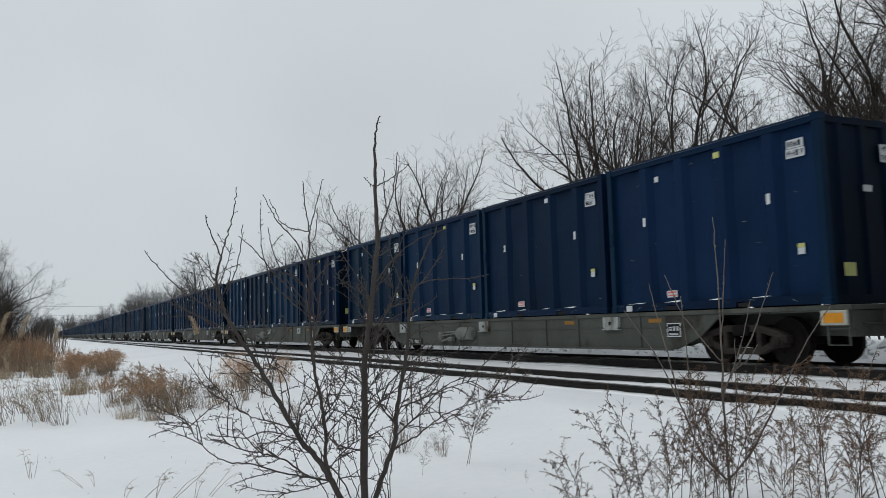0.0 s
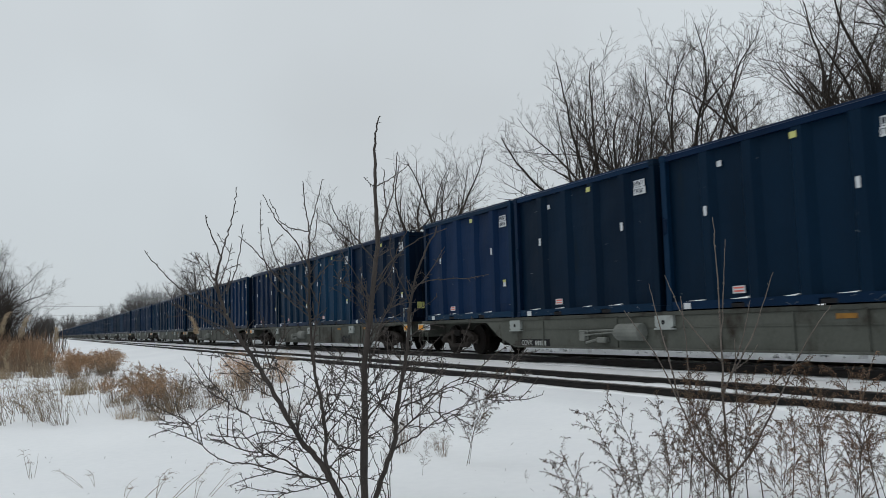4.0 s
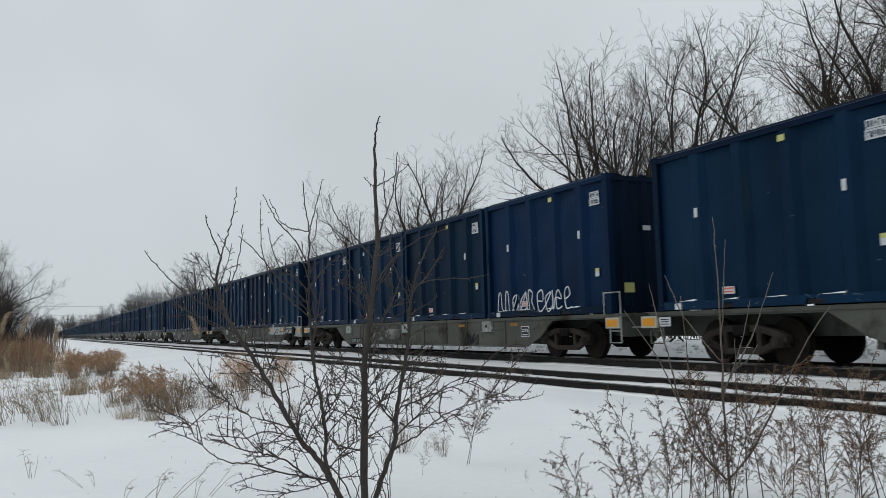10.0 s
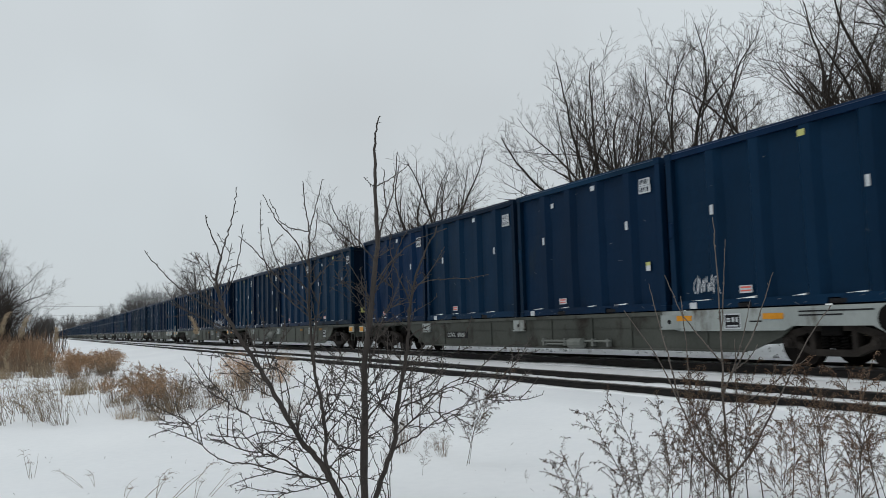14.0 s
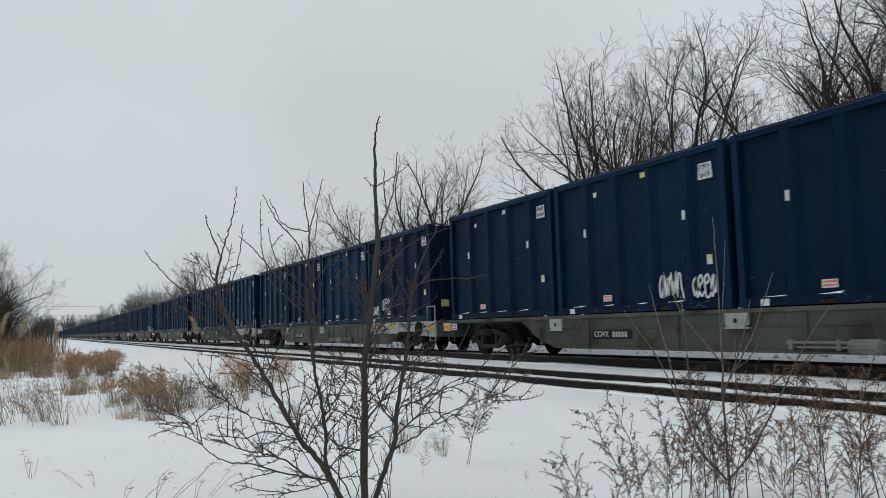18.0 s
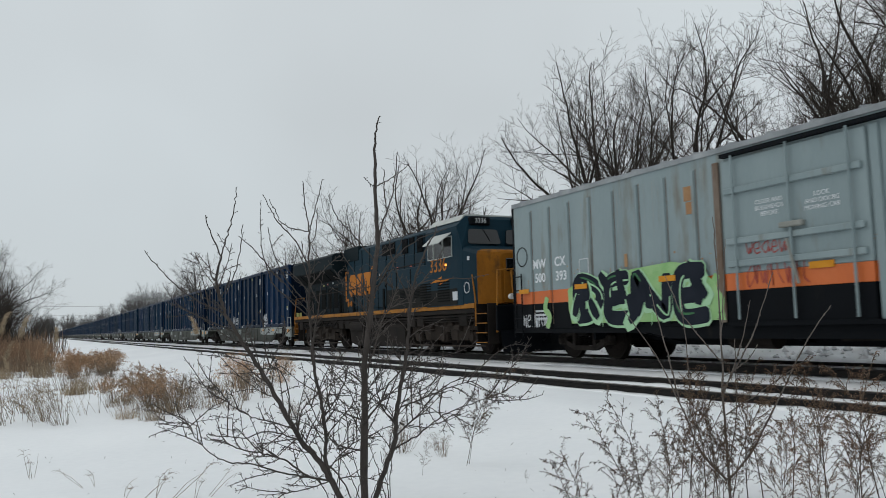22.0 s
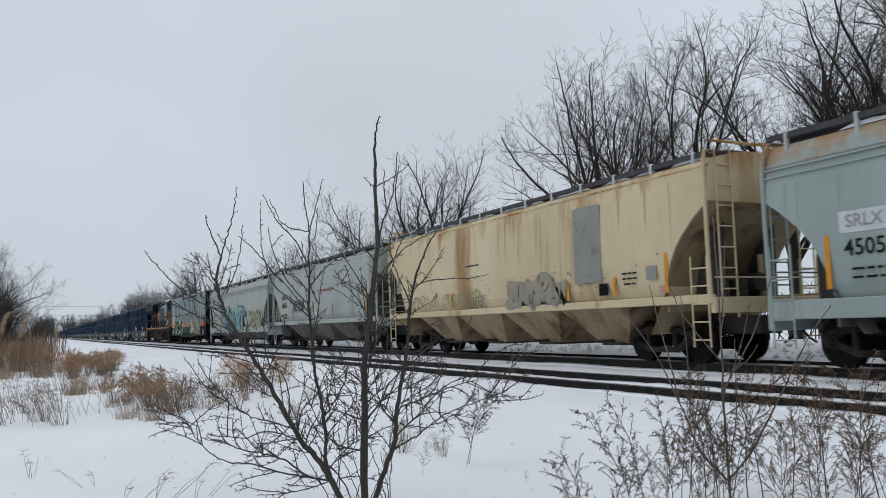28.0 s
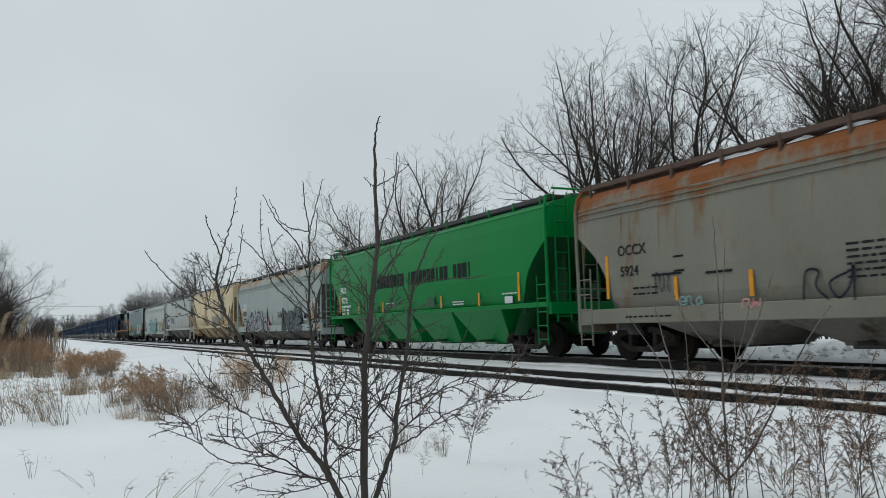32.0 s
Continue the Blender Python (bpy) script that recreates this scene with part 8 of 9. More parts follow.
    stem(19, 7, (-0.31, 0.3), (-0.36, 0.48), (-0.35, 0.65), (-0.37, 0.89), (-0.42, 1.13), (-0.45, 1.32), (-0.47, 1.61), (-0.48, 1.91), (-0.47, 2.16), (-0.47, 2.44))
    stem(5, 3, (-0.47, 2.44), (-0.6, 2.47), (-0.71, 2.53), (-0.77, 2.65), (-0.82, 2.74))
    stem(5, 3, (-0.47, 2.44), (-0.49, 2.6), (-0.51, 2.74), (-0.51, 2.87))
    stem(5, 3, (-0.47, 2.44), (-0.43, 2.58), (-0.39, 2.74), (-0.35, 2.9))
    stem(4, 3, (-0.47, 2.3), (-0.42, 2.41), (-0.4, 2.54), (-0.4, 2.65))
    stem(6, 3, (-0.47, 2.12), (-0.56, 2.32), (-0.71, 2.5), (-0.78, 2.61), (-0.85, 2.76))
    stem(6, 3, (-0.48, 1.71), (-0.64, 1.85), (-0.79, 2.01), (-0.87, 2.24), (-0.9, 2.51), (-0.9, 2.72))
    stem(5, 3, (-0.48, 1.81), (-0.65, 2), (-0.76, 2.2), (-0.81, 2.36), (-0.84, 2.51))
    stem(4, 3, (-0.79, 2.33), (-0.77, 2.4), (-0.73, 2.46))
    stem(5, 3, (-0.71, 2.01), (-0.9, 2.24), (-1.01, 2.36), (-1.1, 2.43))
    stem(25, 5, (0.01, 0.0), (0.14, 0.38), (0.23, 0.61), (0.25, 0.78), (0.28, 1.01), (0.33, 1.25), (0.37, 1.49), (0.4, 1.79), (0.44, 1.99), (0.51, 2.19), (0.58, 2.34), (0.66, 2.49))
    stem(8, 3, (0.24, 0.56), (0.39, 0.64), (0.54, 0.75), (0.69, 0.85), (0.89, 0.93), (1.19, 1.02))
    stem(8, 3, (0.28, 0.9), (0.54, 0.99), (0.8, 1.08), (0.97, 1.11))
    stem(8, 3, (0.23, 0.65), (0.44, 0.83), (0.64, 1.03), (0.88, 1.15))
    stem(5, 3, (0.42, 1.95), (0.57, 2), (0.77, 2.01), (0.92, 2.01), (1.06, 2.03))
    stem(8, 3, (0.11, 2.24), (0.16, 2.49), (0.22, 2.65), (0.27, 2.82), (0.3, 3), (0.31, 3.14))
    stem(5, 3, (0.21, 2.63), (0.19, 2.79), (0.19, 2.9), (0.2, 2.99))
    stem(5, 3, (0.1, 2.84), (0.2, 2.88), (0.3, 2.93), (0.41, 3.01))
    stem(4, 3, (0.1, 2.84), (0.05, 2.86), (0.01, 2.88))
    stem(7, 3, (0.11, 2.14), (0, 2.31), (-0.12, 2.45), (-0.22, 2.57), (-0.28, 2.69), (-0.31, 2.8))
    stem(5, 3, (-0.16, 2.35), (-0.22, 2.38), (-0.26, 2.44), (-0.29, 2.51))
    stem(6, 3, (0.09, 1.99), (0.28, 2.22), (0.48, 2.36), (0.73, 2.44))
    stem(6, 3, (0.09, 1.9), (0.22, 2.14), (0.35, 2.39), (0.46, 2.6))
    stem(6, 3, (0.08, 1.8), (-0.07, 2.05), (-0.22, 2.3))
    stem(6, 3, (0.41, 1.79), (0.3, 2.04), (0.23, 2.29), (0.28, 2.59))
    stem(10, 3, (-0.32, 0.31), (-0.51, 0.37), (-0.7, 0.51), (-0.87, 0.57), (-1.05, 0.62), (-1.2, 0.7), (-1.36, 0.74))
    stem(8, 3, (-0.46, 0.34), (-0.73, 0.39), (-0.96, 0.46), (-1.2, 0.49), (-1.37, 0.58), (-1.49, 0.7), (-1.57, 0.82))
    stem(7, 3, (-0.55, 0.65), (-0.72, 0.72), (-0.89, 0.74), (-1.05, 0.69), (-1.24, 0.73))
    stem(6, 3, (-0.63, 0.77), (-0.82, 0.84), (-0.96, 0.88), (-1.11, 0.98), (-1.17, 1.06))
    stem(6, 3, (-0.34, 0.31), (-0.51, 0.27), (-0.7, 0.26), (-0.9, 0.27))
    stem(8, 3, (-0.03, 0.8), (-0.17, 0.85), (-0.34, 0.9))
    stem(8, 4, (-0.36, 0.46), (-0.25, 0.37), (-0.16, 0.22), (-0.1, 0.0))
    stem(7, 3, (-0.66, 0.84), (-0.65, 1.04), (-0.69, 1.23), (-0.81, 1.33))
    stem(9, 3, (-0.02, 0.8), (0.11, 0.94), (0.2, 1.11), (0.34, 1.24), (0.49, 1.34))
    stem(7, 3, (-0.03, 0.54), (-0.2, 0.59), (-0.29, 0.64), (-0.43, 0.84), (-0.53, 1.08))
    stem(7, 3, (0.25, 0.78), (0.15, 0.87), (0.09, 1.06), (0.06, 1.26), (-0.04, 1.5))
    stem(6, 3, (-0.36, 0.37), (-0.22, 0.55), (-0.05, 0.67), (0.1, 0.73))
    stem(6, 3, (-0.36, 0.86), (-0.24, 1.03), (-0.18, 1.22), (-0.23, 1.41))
    # young shoots round the foot
    for k in range(12):
        a, lean, up = r.uniform(-0.34, 0.2), r.gauss(0, 0.22), r.uniform(0.35, 1.0)
        stem(4.5, 2.5, (a, 0.0), (a + lean * 0.25, up * 0.35), (a + lean * 0.6, up * 0.7), (a + lean, up))


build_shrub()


# ---- the near sapling and the weeds round it ----
def build_sapling():
    away = Vector((math.sin(radians(45.6)), math.cos(radians(45.6)), 0))
    across = Vector((away.y, -away.x, 0))
    base = away * 7.4
    r = random.Random(19)
    root = thing("sapling", "thin leafless sapling with upright pale shoots", "sapling")

    def stem(r0, r1, *ctrl):
        wood = Form()
        pts = [base + across * a + Vector((0, 0, b)) + away * (r.uniform(-0.05, 0.05) if k else 0.0) for k, (a, b) in enumerate(ctrl)]
        n = 5 * (len(pts) - 1) + 1
        wood.tube([along(pts, k / (n - 1)) + Vector((r.gauss(0, 0.003), r.gauss(0, 0.003), 0)) for k in range(n)], [(r0 + (r1 - r0) * k / (n - 1)) / 1000 * r.uniform(0.95, 1.08) for k in range(n)], 6, True)
        for k in range(3 * (len(pts) - 1)):
            t = r.uniform(0.1, 0.97)
            p = along(pts, t)
            rr = (r0 + (r1 - r0) * t) / 1000
            wood.tube([p - Vector((0, 0, 0.010)), p, p + Vector((0, 0, 0.010))], [rr, rr * 1.6, rr], 6)
            if r.random() < 0.5:
                s = Vector((r.gauss(0, 1), r.gauss(0, 1), 0.8)).normalized() * r.uniform(0.008, 0.025)
                wood.tube([p, p + s], [0.0028, 0.002], 4)
        part("stem", wood, PALE_STEM, root, smooth=True)

    stem(15, 4, (-0.11, 0.0), (-0.11, 0.24), (-0.12, 0.76), (-0.11, 1.42), (-0.11, 2.05), (-0.12, 2.47))
    stem(6, 3, (-0.11, 1.42), (-0.06, 1.9), (-0.03, 2.27))
    stem(10, 3, (-0.12, 0.24), (-0.33, 0.47), (-0.47, 0.87), (-0.66, 1.29), (-0.91, 1.69))
    stem(8, 3, (-0.48, 0.9), (-0.54, 1.24), (-0.62, 1.58), (-0.69, 1.92))
    stem(7, 3, (-0.12, 1.23), (-0.3, 1.47), (-0.43, 1.67), (-0.55, 1.99))
    stem(6, 3, (-0.4, 0.75), (-0.39, 1.23), (-0.41, 1.62), (-0.42, 1.8))
    stem(7, 3, (-0.12, 0.95), (0.05, 1.37), (0.14, 1.74))
    stem(10, 3, (-0.11, 0.25), (0.08, 0.48), (0.33, 0.95), (0.57, 1.41), (0.76, 1.68))
    stem(8, 3, (-0.12, 0.99), (0.13, 1.42), (0.24, 1.7), (0.33, 1.97))
    stem(6, 3, (-0.11, 0.78), (0.2, 0.99), (0.56, 1.25))
    stem(5, 3, (-0.11, 1.1), (0.08, 1.23), (0.18, 1.37))
    stem(6, 3, (-0.11, 0.34), (-0.04, 0.66), (-0.01, 1.04), (0, 1.42))
    stem(6, 3, (-0.11, 0.24), (-0.24, 0.38), (-0.28, 0.57))


build_sapling()


def feather_weed(seed, lean, branches, lush):
    """A dry weed one metre tall: upright stem, rising side branches, and on their outer ends combs of small curled leaflets."""
    r = random.Random(seed)
    stem, leaf = Form(), Form()
    ctrl = [Vector((0, 0, -0.06)), Vector((lean * 0.2, r.uniform(-0.03, 0.03), 0.35)), Vector((lean * 0.5, r.uniform(-0.05, 0.05), 0.7)), Vector((lean * 0.95, r.uniform(-0.07, 0.07), 1.0))]
    line = [along(ctrl, k / 12) + Vector((r.gauss(0, 0.003), r.gauss(0, 0.003), 0)) for k in range(13)]
    stem.tube(line, [0.0046 - 0.00027 * k for k in range(13)], 4, False)

    def comb(q, start, size):
        total = sum((b - a).length for a, b in zip(q, q[1:]))
        count = max(4, int(total * (1 - start) * 125 * lush))
        for j in range(count):
            f = (start + (1 - start) * (j + r.random()) / count) * (len(q) - 1)
            i = min(len(q) - 2, int(f))
            c, w = q[i].lerp(q[i + 1], f - i), (q[i + 1] - q[i]).normalized()
            flat = w.cross(Vector((0, 0, 1)))
            s = (w * r.uniform(0.5, 1.0) + flat.normalized() * r.choice((-1, 1)) * r.uniform(0.35, 0.9) + Vector((0, 0, r.uniform(-0.7, 0.25)))).normalized() * size * r.uniform(0.5, 1.1) * (1.15 - 0.5 * f / (len(q) - 1))
            o = s.orthogonal().normalized() * r.uniform(0.0016, 0.0034)
            m, e = c + s * 0.55, c + s * 0.85 + Vector((0, 0, -0.5 * s.length))
            leaf.add([c - o * 0.5, c + o * 0.5, m + o, m - o, e], [(0, 1, 2, 3), (3, 2, 4)])

    a = r.uniform(0, 6.283)
    for k in range(branches):
        t = 0.22 + 0.74 * (k + r.random()) / branches
        a += 2.4 + r.uniform(-0.6, 0.6)
        i = min(11, int(t * 12))
        w = fan_out((line[i + 1] - line[i]).normalized(), r.uniform(0.5, 0.85), a)
        ln = r.uniform(0.2, 0.42) * (1.15 - 0.75 * t)
        q = [along(ctrl, t)]
        for j in range(5):
            q.append(q[-1] + w * ln / 5)
            w = (w + Vector((r.gauss(0, 0.08), r.gauss(0, 0.08), r.uniform(-0.12, 0.07)))).normalized()
        stem.tube(q, [0.0024, 0.0021, 0.0018, 0.0015, 0.0013, 0.001], 3, False)
        comb(q, 0.2, 0.044)
        for j in range(r.randrange(2, 5)):
            i = r.randrange(1, 5)
            v = fan_out((q[i] - q[i - 1]).normalized(), r.uniform(0.5, 0.9), r.uniform(0, 6.283))
            sl = ln * r.uniform(0.25, 0.5)
            side = [q[i], q[i] + v * sl * 0.5, q[i] + v * sl + Vector((0, 0, -0.15 * sl))]
            stem.tube(side, [0.0015, 0.0012, 0.0009], 3, False)
            comb(side, 0.1, 0.038)
    comb(line[7:], 0.0, 0.042)
    return stem.mesh("stem", STEM), leaf.mesh("seed_spray", SEED)


WEEDS = [feather_weed(100 + k, (0.1, 0.3, 0.5, 0.2, 0.35, 0.0)[k], 13 + k, (1.3, 1.0, 1.3, 0.8, 1.1, 0.9)[k]) for k in range(6)]
for k in range(6):
    rusty = WEEDS[k][1].copy()
    rusty.materials[0] = TAN_SEED
    WEEDS.append((WEEDS[k][0], rusty))


def place_weed(x, y, h, turn, kind, label="dry brown weed with feathery seed heads"):
    ob = thing("dry_weed", label, "weed", "dry weeds in the snow")
    tagged(part("stem", WEEDS[kind][0], None, ob), kind="stuff")
    tagged(part("seed_spray", WEEDS[kind][1], None, ob), kind="stuff")
    ob.matrix_basis = pose(x, y, ground_height(x, y), 0, 0, turn) @ Matrix.Diagonal((h, h, h, 1))


def spot(bearing, dist):
    """A place by compass bearing from the track line and distance, seen from the camera's stand."""
    return dist * math.sin(radians(bearing)), dist * math.cos(radians(bearing))


_r = random.Random(8)
for k in range(30):
    b = 40.5 + 17.5 * _r.random() ** 0.8
    x, y = spot(b, _r.uniform(5.8, 7.4))
    place_weed(x, y, _r.uniform(0.45, 0.92) + (b - 40) * 0.010, _r.uniform(0, 360), _r.randrange(6) + (6 if k % 3 == 2 else 0), "dry brown weed with feathery seed heads" if k % 3 < 2 else "rusty tan dry weed with feathery seed heads")
# the loose edge of the weeds, each leaning its own way
for b, dist, h, turn, kind in ((35.6, 5.6, 0.62, 116, 2), (36.2, 5.5, 0.72, 120, 4), (36.9, 5.7, 0.66, 300, 1), (37.7, 5.7, 0.6, 320, 3), (38.9, 6.4, 0.86, 125, 2), (39.6, 6.5, 0.98, 130, 1), (40.4, 6.6, 0.78, 300, 4), (41.2, 6.8, 0.92, 130, 0), (42.0, 6.8, 1.0, 310, 3), (40.0, 6.2, 0.55, 60, 3)):
    x, y = spot(b, dist)
    place_weed(x, y, h, turn, kind)
# tall rusty ones round the sapling
for b, dist, h, turn, kind in ((42.4, 7.2, 0.98, 40, 1), (43.2, 7.4, 1.1, 200, 3), (44.0, 7.2, 1.06, 120, 0), (44.8, 7.4, 1.12, 300, 2), (45.8, 7.3, 1.04, 20, 4), (46.8, 7.4, 1.06, 170, 1), (48.4, 7.4, 1.0, 250, 3), (50.4, 7.3, 1.06, 80, 0), (52.4, 7.2, 1.04, 10, 4), (53.6, 7.0, 1.1, 190, 2)):
    x, y = spot(b, dist)
    place_weed(x, y, h, turn, kind + 6, "tall rusty dry weed with feathery seed heads")
# single weeds on the open snow
for b, dist, h, turn, kind in ((27.4, 9.3, 1.05, -30, 2), (27.6, 9.4, 0.85, -24, 4), (24.4, 8.8, 0.35, 20, 1), (31.5, 8.2, 0.12, 60, 2), (22.0, 8.6, 0.35, 100, 0)):
    x, y = spot(b, dist)
    place_weed(x, y, h, turn, kind)


# ---- dead grass and reeds ----
def fluffy_clump(seed, stems, height, width, lean, heads, bare, size=0.03):
    """A many-stemmed dead weed: stems fan from a tight foot, fork near the top and end in nodding tufts; bare: the share of tuftless stems."""
    r = random.Random(seed)
    stem, head = Form(), Form()
    for k in range(stems):
        a, out = r.uniform(0, 6.283), r.random()
        foot = 0.45 * width * out * r.uniform(0.4, 1.2)
        p = Vector((foot * math.cos(a), foot * math.sin(a), -0.04))
        top = Vector((1.25 * width * out * math.cos(a) + lean * height, 1.25 * width * out * math.sin(a), height * (1.0 - 0.35 * out * out) * r.uniform(0.45, 1.05)))
        mid = p.lerp(top, 0.55) + Vector((r.gauss(0, 0.05), r.gauss(0, 0.05), 0.10 * height))
        line = [p, p.lerp(mid, 0.5), mid, mid.lerp(top, 0.6) + Vector((0, 0, 0.03)), top]
        stem.tube(line, [0.0048, 0.0042, 0.0036, 0.0028, 0.0018], 3, False)
        if r.random() < bare:
            continue
        for j in range(7):
            q = line[2].lerp(line[3], r.random()) if j < 3 else line[3].lerp(line[4], r.random())
            w = (Vector((math.cos(a) * 0.6 + r.gauss(0, 0.7), math.sin(a) * 0.6 + r.gauss(0, 0.7), r.uniform(-0.2, 0.9)))).normalized()
            e = q + w * height * r.uniform(0.08, 0.2)
            tip = e + Vector((w.x * 0.06, w.y * 0.06, -0.05)) * height
            stem.tube([q, e, tip], [0.0022, 0.0018, 0.0012], 3, False)
            for i in range(heads):
                c = q.lerp(e, r.random()) if r.random() < 0.4 else e.lerp(tip, r.random())
                s = Vector((r.gauss(0, 1), r.gauss(0, 1), r.gauss(-0.3, 0.8))).normalized() * size * r.uniform(0.5, 1.4)
                o = s.orthogonal().normalized() * size * r.uniform(0.12, 0.26)
                head.add([c - o, c + s * 0.5 + o * 0.3, c + s, c + s * 0.4 - o * 1.1], [(0, 1, 2, 3)])
    return stem, head


def blade_clump(seed, blades, height, width, droop, broad, lean, stray=0.3):
    """Long dry blades that rise from a wide foot and bend over."""
    r = random.Random(seed)
    form = Form()
    for k in range(blades):
        a, rad = r.uniform(0, 6.283), width * r.random() ** 0.6
        p = Vector((rad * math.cos(a), rad * math.sin(a), -0.04))
        h = height * r.uniform(0.45, 1.05)
        d = Vector((r.gauss(0, stray) + lean, r.gauss(0, stray), 1)).normalized()
        w = Vector((r.gauss(0, 1), r.gauss(0, 1), 0)).normalized() * broad * r.uniform(0.6, 1.2)
        q, sag = [p], Vector((d.x + r.gauss(0, 0.25), d.y + r.gauss(0, 0.25), -0.5)) * droop * r.uniform(0.2, 1.4)
        for j in range(4):
            d = (d + sag * 0.32 * (j + 0.5) / 2).normalized()
            q.append(q[-1] + d * h / 4)
        pts = []
        for j, c in enumerate(q):
            pts += [c - w * (1 - 0.2 * j), c + w * (1 - 0.2 * j)]
        form.add(pts, [(2 * j, 2 * j + 1, 2 * j + 3, 2 * j + 2) for j in range(4)])
    return form


def kind_of(stem, head, stem_paint, head_paint):
    return stem.mesh("blades", stem_paint), head.mesh("heads", head_paint)


_pairs = [fluffy_clump(1, 36, 1.0, 0.5, -0.25, 9, 0.12, 0.05), fluffy_clump(2, 34, 0.9, 0.45, 0.15, 4, 0.35, 0.024), fluffy_clump(3, 44, 1.1, 0.55, -0.2, 7, 0.15, 0.048)]
CLUMPS = {"rusty": kind_of(*_pairs[0], STALK, RUST_GRASS), "grey": kind_of(*_pairs[1], STALK, TAN_SEED), "coarse": kind_of(*_pairs[2], RUST_GRASS, RUST_GRASS)}
_bare, _fluff = fluffy_clump(4, 26, 0.85, 0.42, 0.05, 2, 0.55, 0.022)
CLUMPS["thin"] = kind_of(_bare, _fluff, STALK, SEED)
CLUMPS["stalks"] = (blade_clump(5, 14, 1.05, 0.6, 0.3, 0.006, -0.3, 0.24).mesh("blades", STALK), None)
CLUMPS["plumed"] = kind_of(*fluffy_clump(9, 15, 0.95, 0.55, -0.3, 3, 0.35, 0.045), STALK, STRAW)
CLUMPS["sprig"] = kind_of(*fluffy_clump(11, 4, 0.6, 0.3, 0.55, 2, 0.2, 0.025), STALK, SEED)
CLUMPS["bent"] = (blade_clump(6, 36, 0.9, 0.4, 1.2, 0.006, 0.0).mesh("blades", STALK), None)
CLUMPS["tussock"] = (blade_clump(7, 120, 0.6, 0.4, 0.7, 0.006, 0.0).mesh("blades", STRAW), None)
CLUMPS["tall"] = (blade_clump(8, 130, 1.75, 1.0, 0.28, 0.02, 0.05).mesh("blades", REED_BROWN), _pairs[2][1].mesh("heads", REED_BROWN))
LABELS = {"plumed": "leaning straw-coloured stalks with small plumes in the snow", "sprig": "few dead sprigs bent over the snow", "rusty": "dense rusty weed clump with fluffy heads in the snow", "grey": "thin grey-brown weed clump in the snow", "coarse": "rusty brown fluffy weed clump in the snow", "thin": "sparse grey-brown weed stems in the snow",
          "stalks": "sparse leaning dry stalks in the snow", "bent": "bent dead stalks lying over the snow", "tussock": "pale straw tussock in the snow", "tall": "tall rusty dead grass standing in snow"}


def clump(kind, x, y, size, turn):
    ob = thing("grass_clump", LABELS[kind], "grass", "dead grass beside the track", kind="stuff")
    for name, mesh in zip(("blades", "heads"), CLUMPS[kind]):
        if mesh:
            tagged(part(name, mesh, None, ob), kind="stuff")
    ob.matrix_basis = pose(x, y, ground_height(x, y), 0, 0, turn) @ Matrix.Diagonal((size, size, size, 1))


# the tall grass that closes the view beside the thicket
_r = random.Random(30)
for k in range(72):
    y = _r.uniform(42, 66)
    clump("tall" if k % 3 else "coarse", _r.uniform(-5.5, -0.2 + 0.02 * (y - 20)), y, _r.uniform(0.8, 1.25), _r.uniform(0, 360))
for k in range(30):
    clump("tussock" if k % 2 else "thin", _r.uniform(-2.8, 0.9), _r.uniform(36, 44), _r.uniform(0.8, 1.3), _r.uniform(0, 360))


def patch(kinds, count, bearings, dists, sizes, turn=(0, 360)):
    """Clumps strewn over a stretch of snow, by bearing and distance."""
    for k in range(count):
        x, y = spot(_r.uniform(*bearings), _r.uniform(*dists))
        clump(kinds[k % len(kinds)], x, y, _r.uniform(*sizes), _r.uniform(*turn))


patch(("coarse", "rusty", "rusty", "thin"), 22, (1.6, 4.4), (33, 40), (0.7, 1.0))      # rusty band behind
patch(("tussock", "bent", "thin"), 14, (1.2, 5.2), (24, 30), (0.6, 1.0))
patch(("rusty",), 4, (6.2, 7.9), (17.8, 19.4), (0.65, 0.95), (-25, 25))                   # the rust-coloured dome
patch(("thin",), 5, (5.8, 8.6), (17.0, 19.6), (0.5, 0.8))
patch(("bent", "tussock", "bent"), 9, (4.8, 8.4), (16.2, 18.4), (0.5, 0.8))
patch(("rusty", "bent", "tussock"), 6, (3.9, 5.4), (19, 22), (0.5, 0.75))
patch(("stalks", "plumed"), 12, (-2.2, 2.6), (16.2, 21), (0.7, 1.0), (-30, 30))                 # leaning stalks
patch(("thin", "thin", "grey", "thin", "bent"), 17, (8.2, 14.2), (17.0, 24), (0.55, 0.95))         # grey-brown weeds
patch(("grey", "coarse", "bent"), 9, (11.0, 15.5), (21, 27), (0.6, 0.95))
patch(("thin", "stalks"), 6, (15.0, 24.0), (10.5, 18), (0.3, 0.55))
for b, dist, size, turn in ((3.0, 9.6, 0.5, 190), (5.2, 8.4, 0.6, 0), (7.2, 8.5, 0.75, -20), (9.6, 8.4, 0.6, 20), (-0.4, 10.7, 0.6, 100)):
    clump("sprig", *spot(b, dist), size, turn)
patch(("thin",), 4, (22.5, 26.0), (9.4, 11.0), (0.3, 0.5))


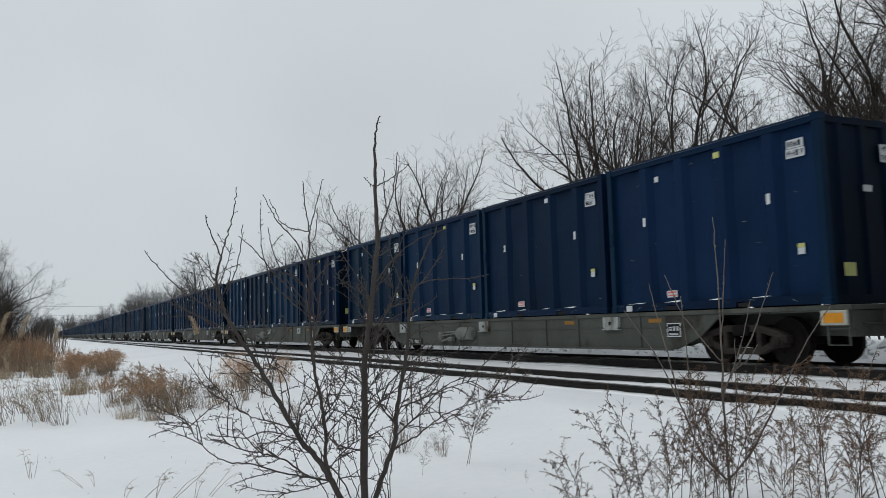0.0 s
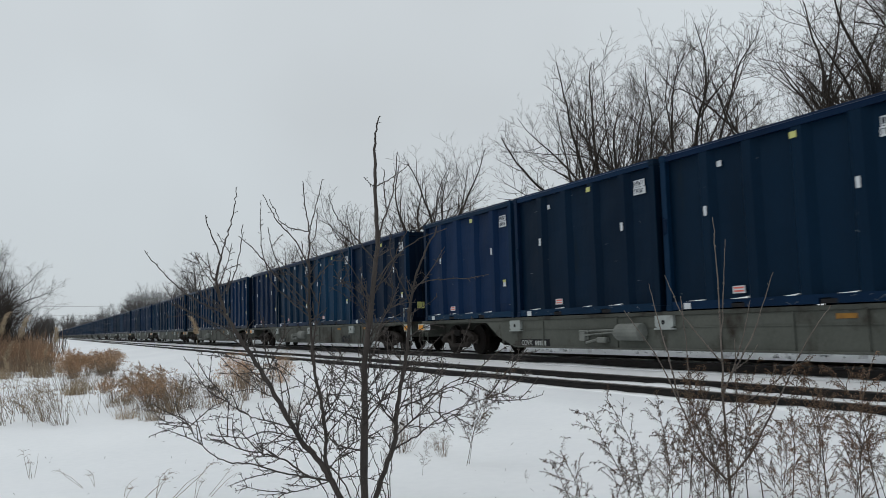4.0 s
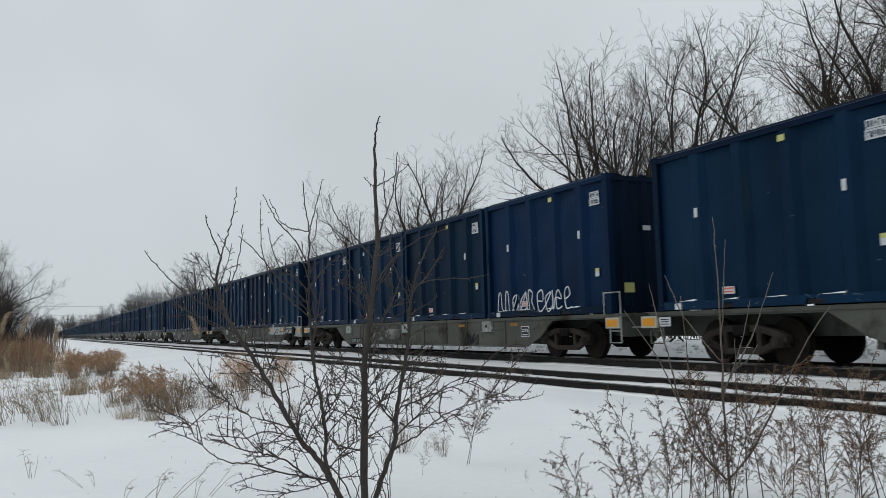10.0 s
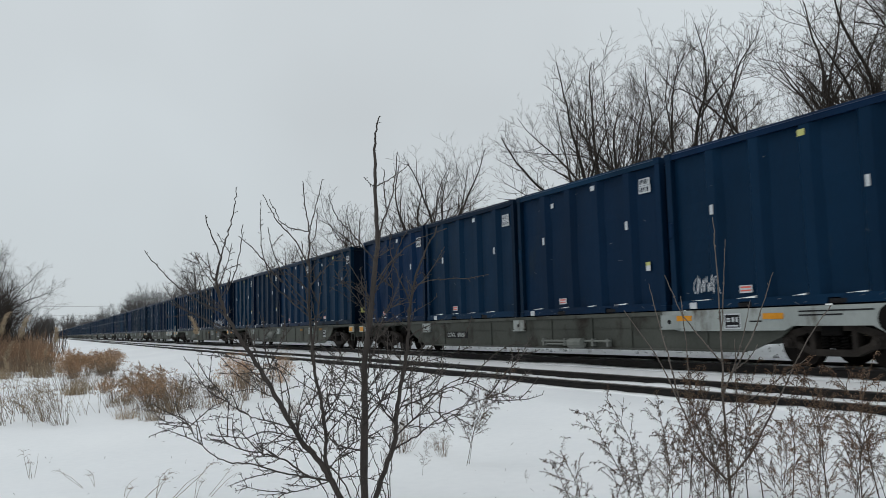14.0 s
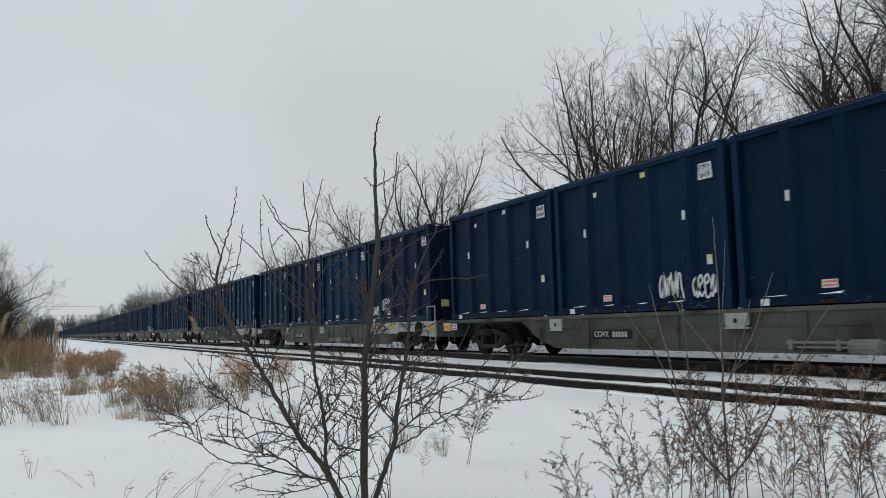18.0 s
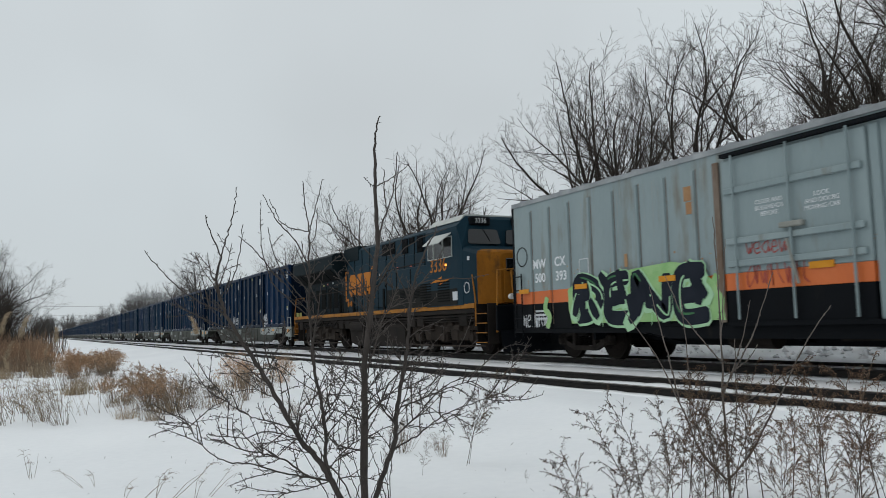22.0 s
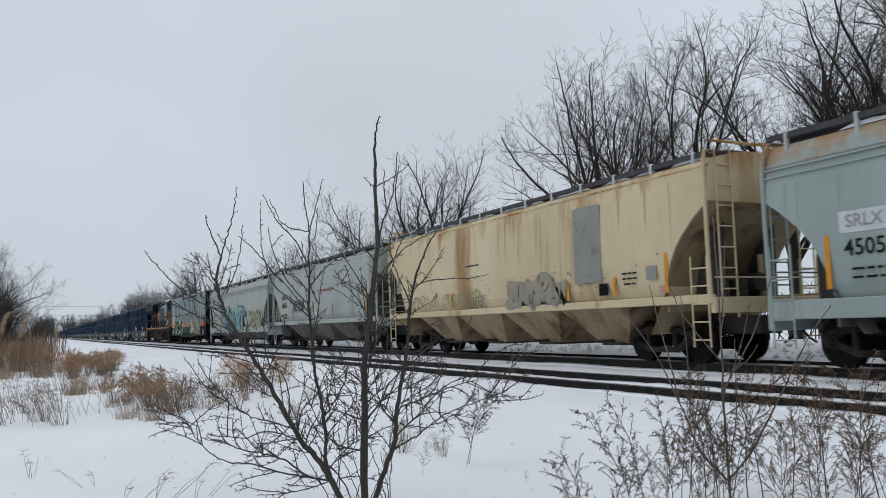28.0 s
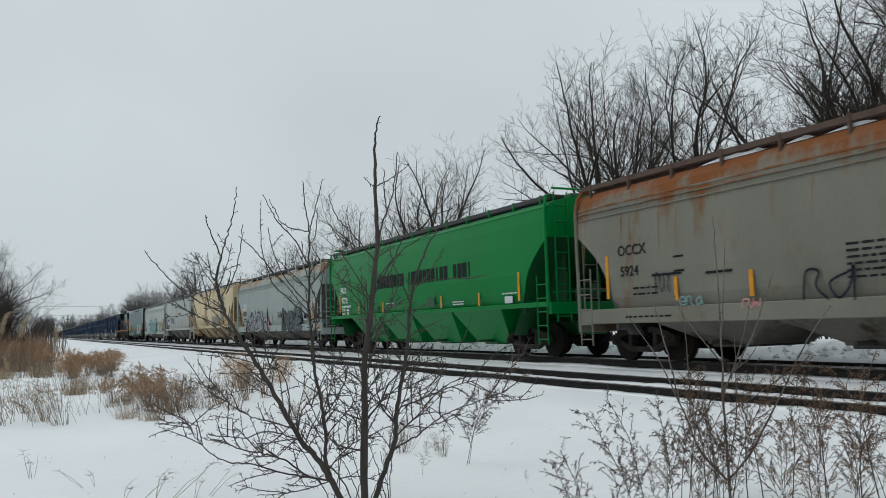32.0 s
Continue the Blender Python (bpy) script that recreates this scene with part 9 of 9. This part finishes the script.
def reed_meshes():
    r = random.Random(6)
    stem = Form().tube([(0, 0, -0.1), (0.02, 0, 1.0), (0.08, 0, 1.9)], [0.006, 0.005, 0.003], 4, False)
    plume = Form()
    for k in range(520):
        t = r.random()
        c = Vector((0.08 + 0.2 * t * t + r.gauss(0, 0.034), r.gauss(0, 0.036), 1.72 + 0.58 * t))
        s = Vector((r.gauss(0.2, 0.5), r.gauss(0, 0.5), r.gauss(0.6, 0.4))).normalized() * r.uniform(0.05, 0.15) * (1.15 - 0.8 * t)
        w = s.orthogonal().normalized() * 0.006
        plume.add([c - w, c + w, c + s], [(0, 1, 2)])
    return stem.mesh("stem", STRAW), plume.mesh("plume", STRAW)


REED = reed_meshes()
for b, dist, h, turn in ((-1.3, 22, 0.92, 0), (-2.0, 20, 0.66, 30), (-1.7, 21, 0.52, 200), (0.9, 28, 0.82, 90), (-2.4, 24, 0.98, 10), (9.55, 24.0, 0.88, 160), (-0.6, 24, 0.56, 120), (0.2, 27, 0.6, 40), (-2.9, 19, 0.6, 0)):
    x, y = spot(b, dist)
    ob = thing("reed", "dry reed with a pale feathery plume", "reed", "reeds in the snow")
    part("stem", REED[0], None, ob)
    part("plume", REED[1], None, ob)
    ob.matrix_basis = pose(x, y, ground_height(x, y), 0, 0, turn) @ Matrix.Diagonal((h, h, h, 1))


# short stubble and fallen twigs that poke out of the near snow
_r = random.Random(63)
stubble = Form()
for k in range(70):
    x, y = spot(_r.uniform(-3, 40), _r.uniform(7.0, 14.0))
    z = ground_height(x, y)
    ln, a, rise = _r.uniform(0.02, 0.10), _r.uniform(0, 6.28), _r.uniform(0.2, 1.2)
    d = Vector((math.cos(a), math.sin(a), rise)).normalized() * ln
    p = Vector((x, y, z - 0.01))
    q = p + d
    stubble.tube([p, p.lerp(q, 0.6), q + Vector((d.x, d.y, 0)) * 0.15], [0.0024, 0.0018, 0.001], 3, False)
solid("stubble", stubble, STEM, "short dry stalks poking out of the snow", "stubble", kind="stuff")


# ---- movement ----
def motions():
    times = (0.0, 1 / 30, SECONDS / 2, SECONDS - 1 / 30, SECONDS)
    for ob, u, z in MOVING:
        walk(ob, [(t, pose(MAIN_X, u + SPEED * t, MAIN_Z + z)) for t in times])
    # wheels turn at the train's speed; alike wheelsets share one set of keys
    steps = int(SECONDS * 30)
    for key, dy, radius in (("front", 0.889, R_WHEEL), ("rear", -0.889, R_WHEEL), ("loco_front", 2.05, LOCO_WHEEL), ("loco_middle", 0.0, LOCO_WHEEL), ("loco_rear", -2.05, LOCO_WHEEL)):
        first, *rest = SPIN[key]
        turn = -math.degrees(SPEED / radius) / 30
        walk(first, [(k / 30, pose(0, dy, radius, turn * k, 0, 0)) for k in range(steps + 1)])
        for ws in rest:
            ws.rotation_mode = "QUATERNION"
            ws.animation_data_create()
            ws.animation_data.action = first.animation_data.action
            ws.animation_data.action_slot = first.animation_data.action_slot


motions()
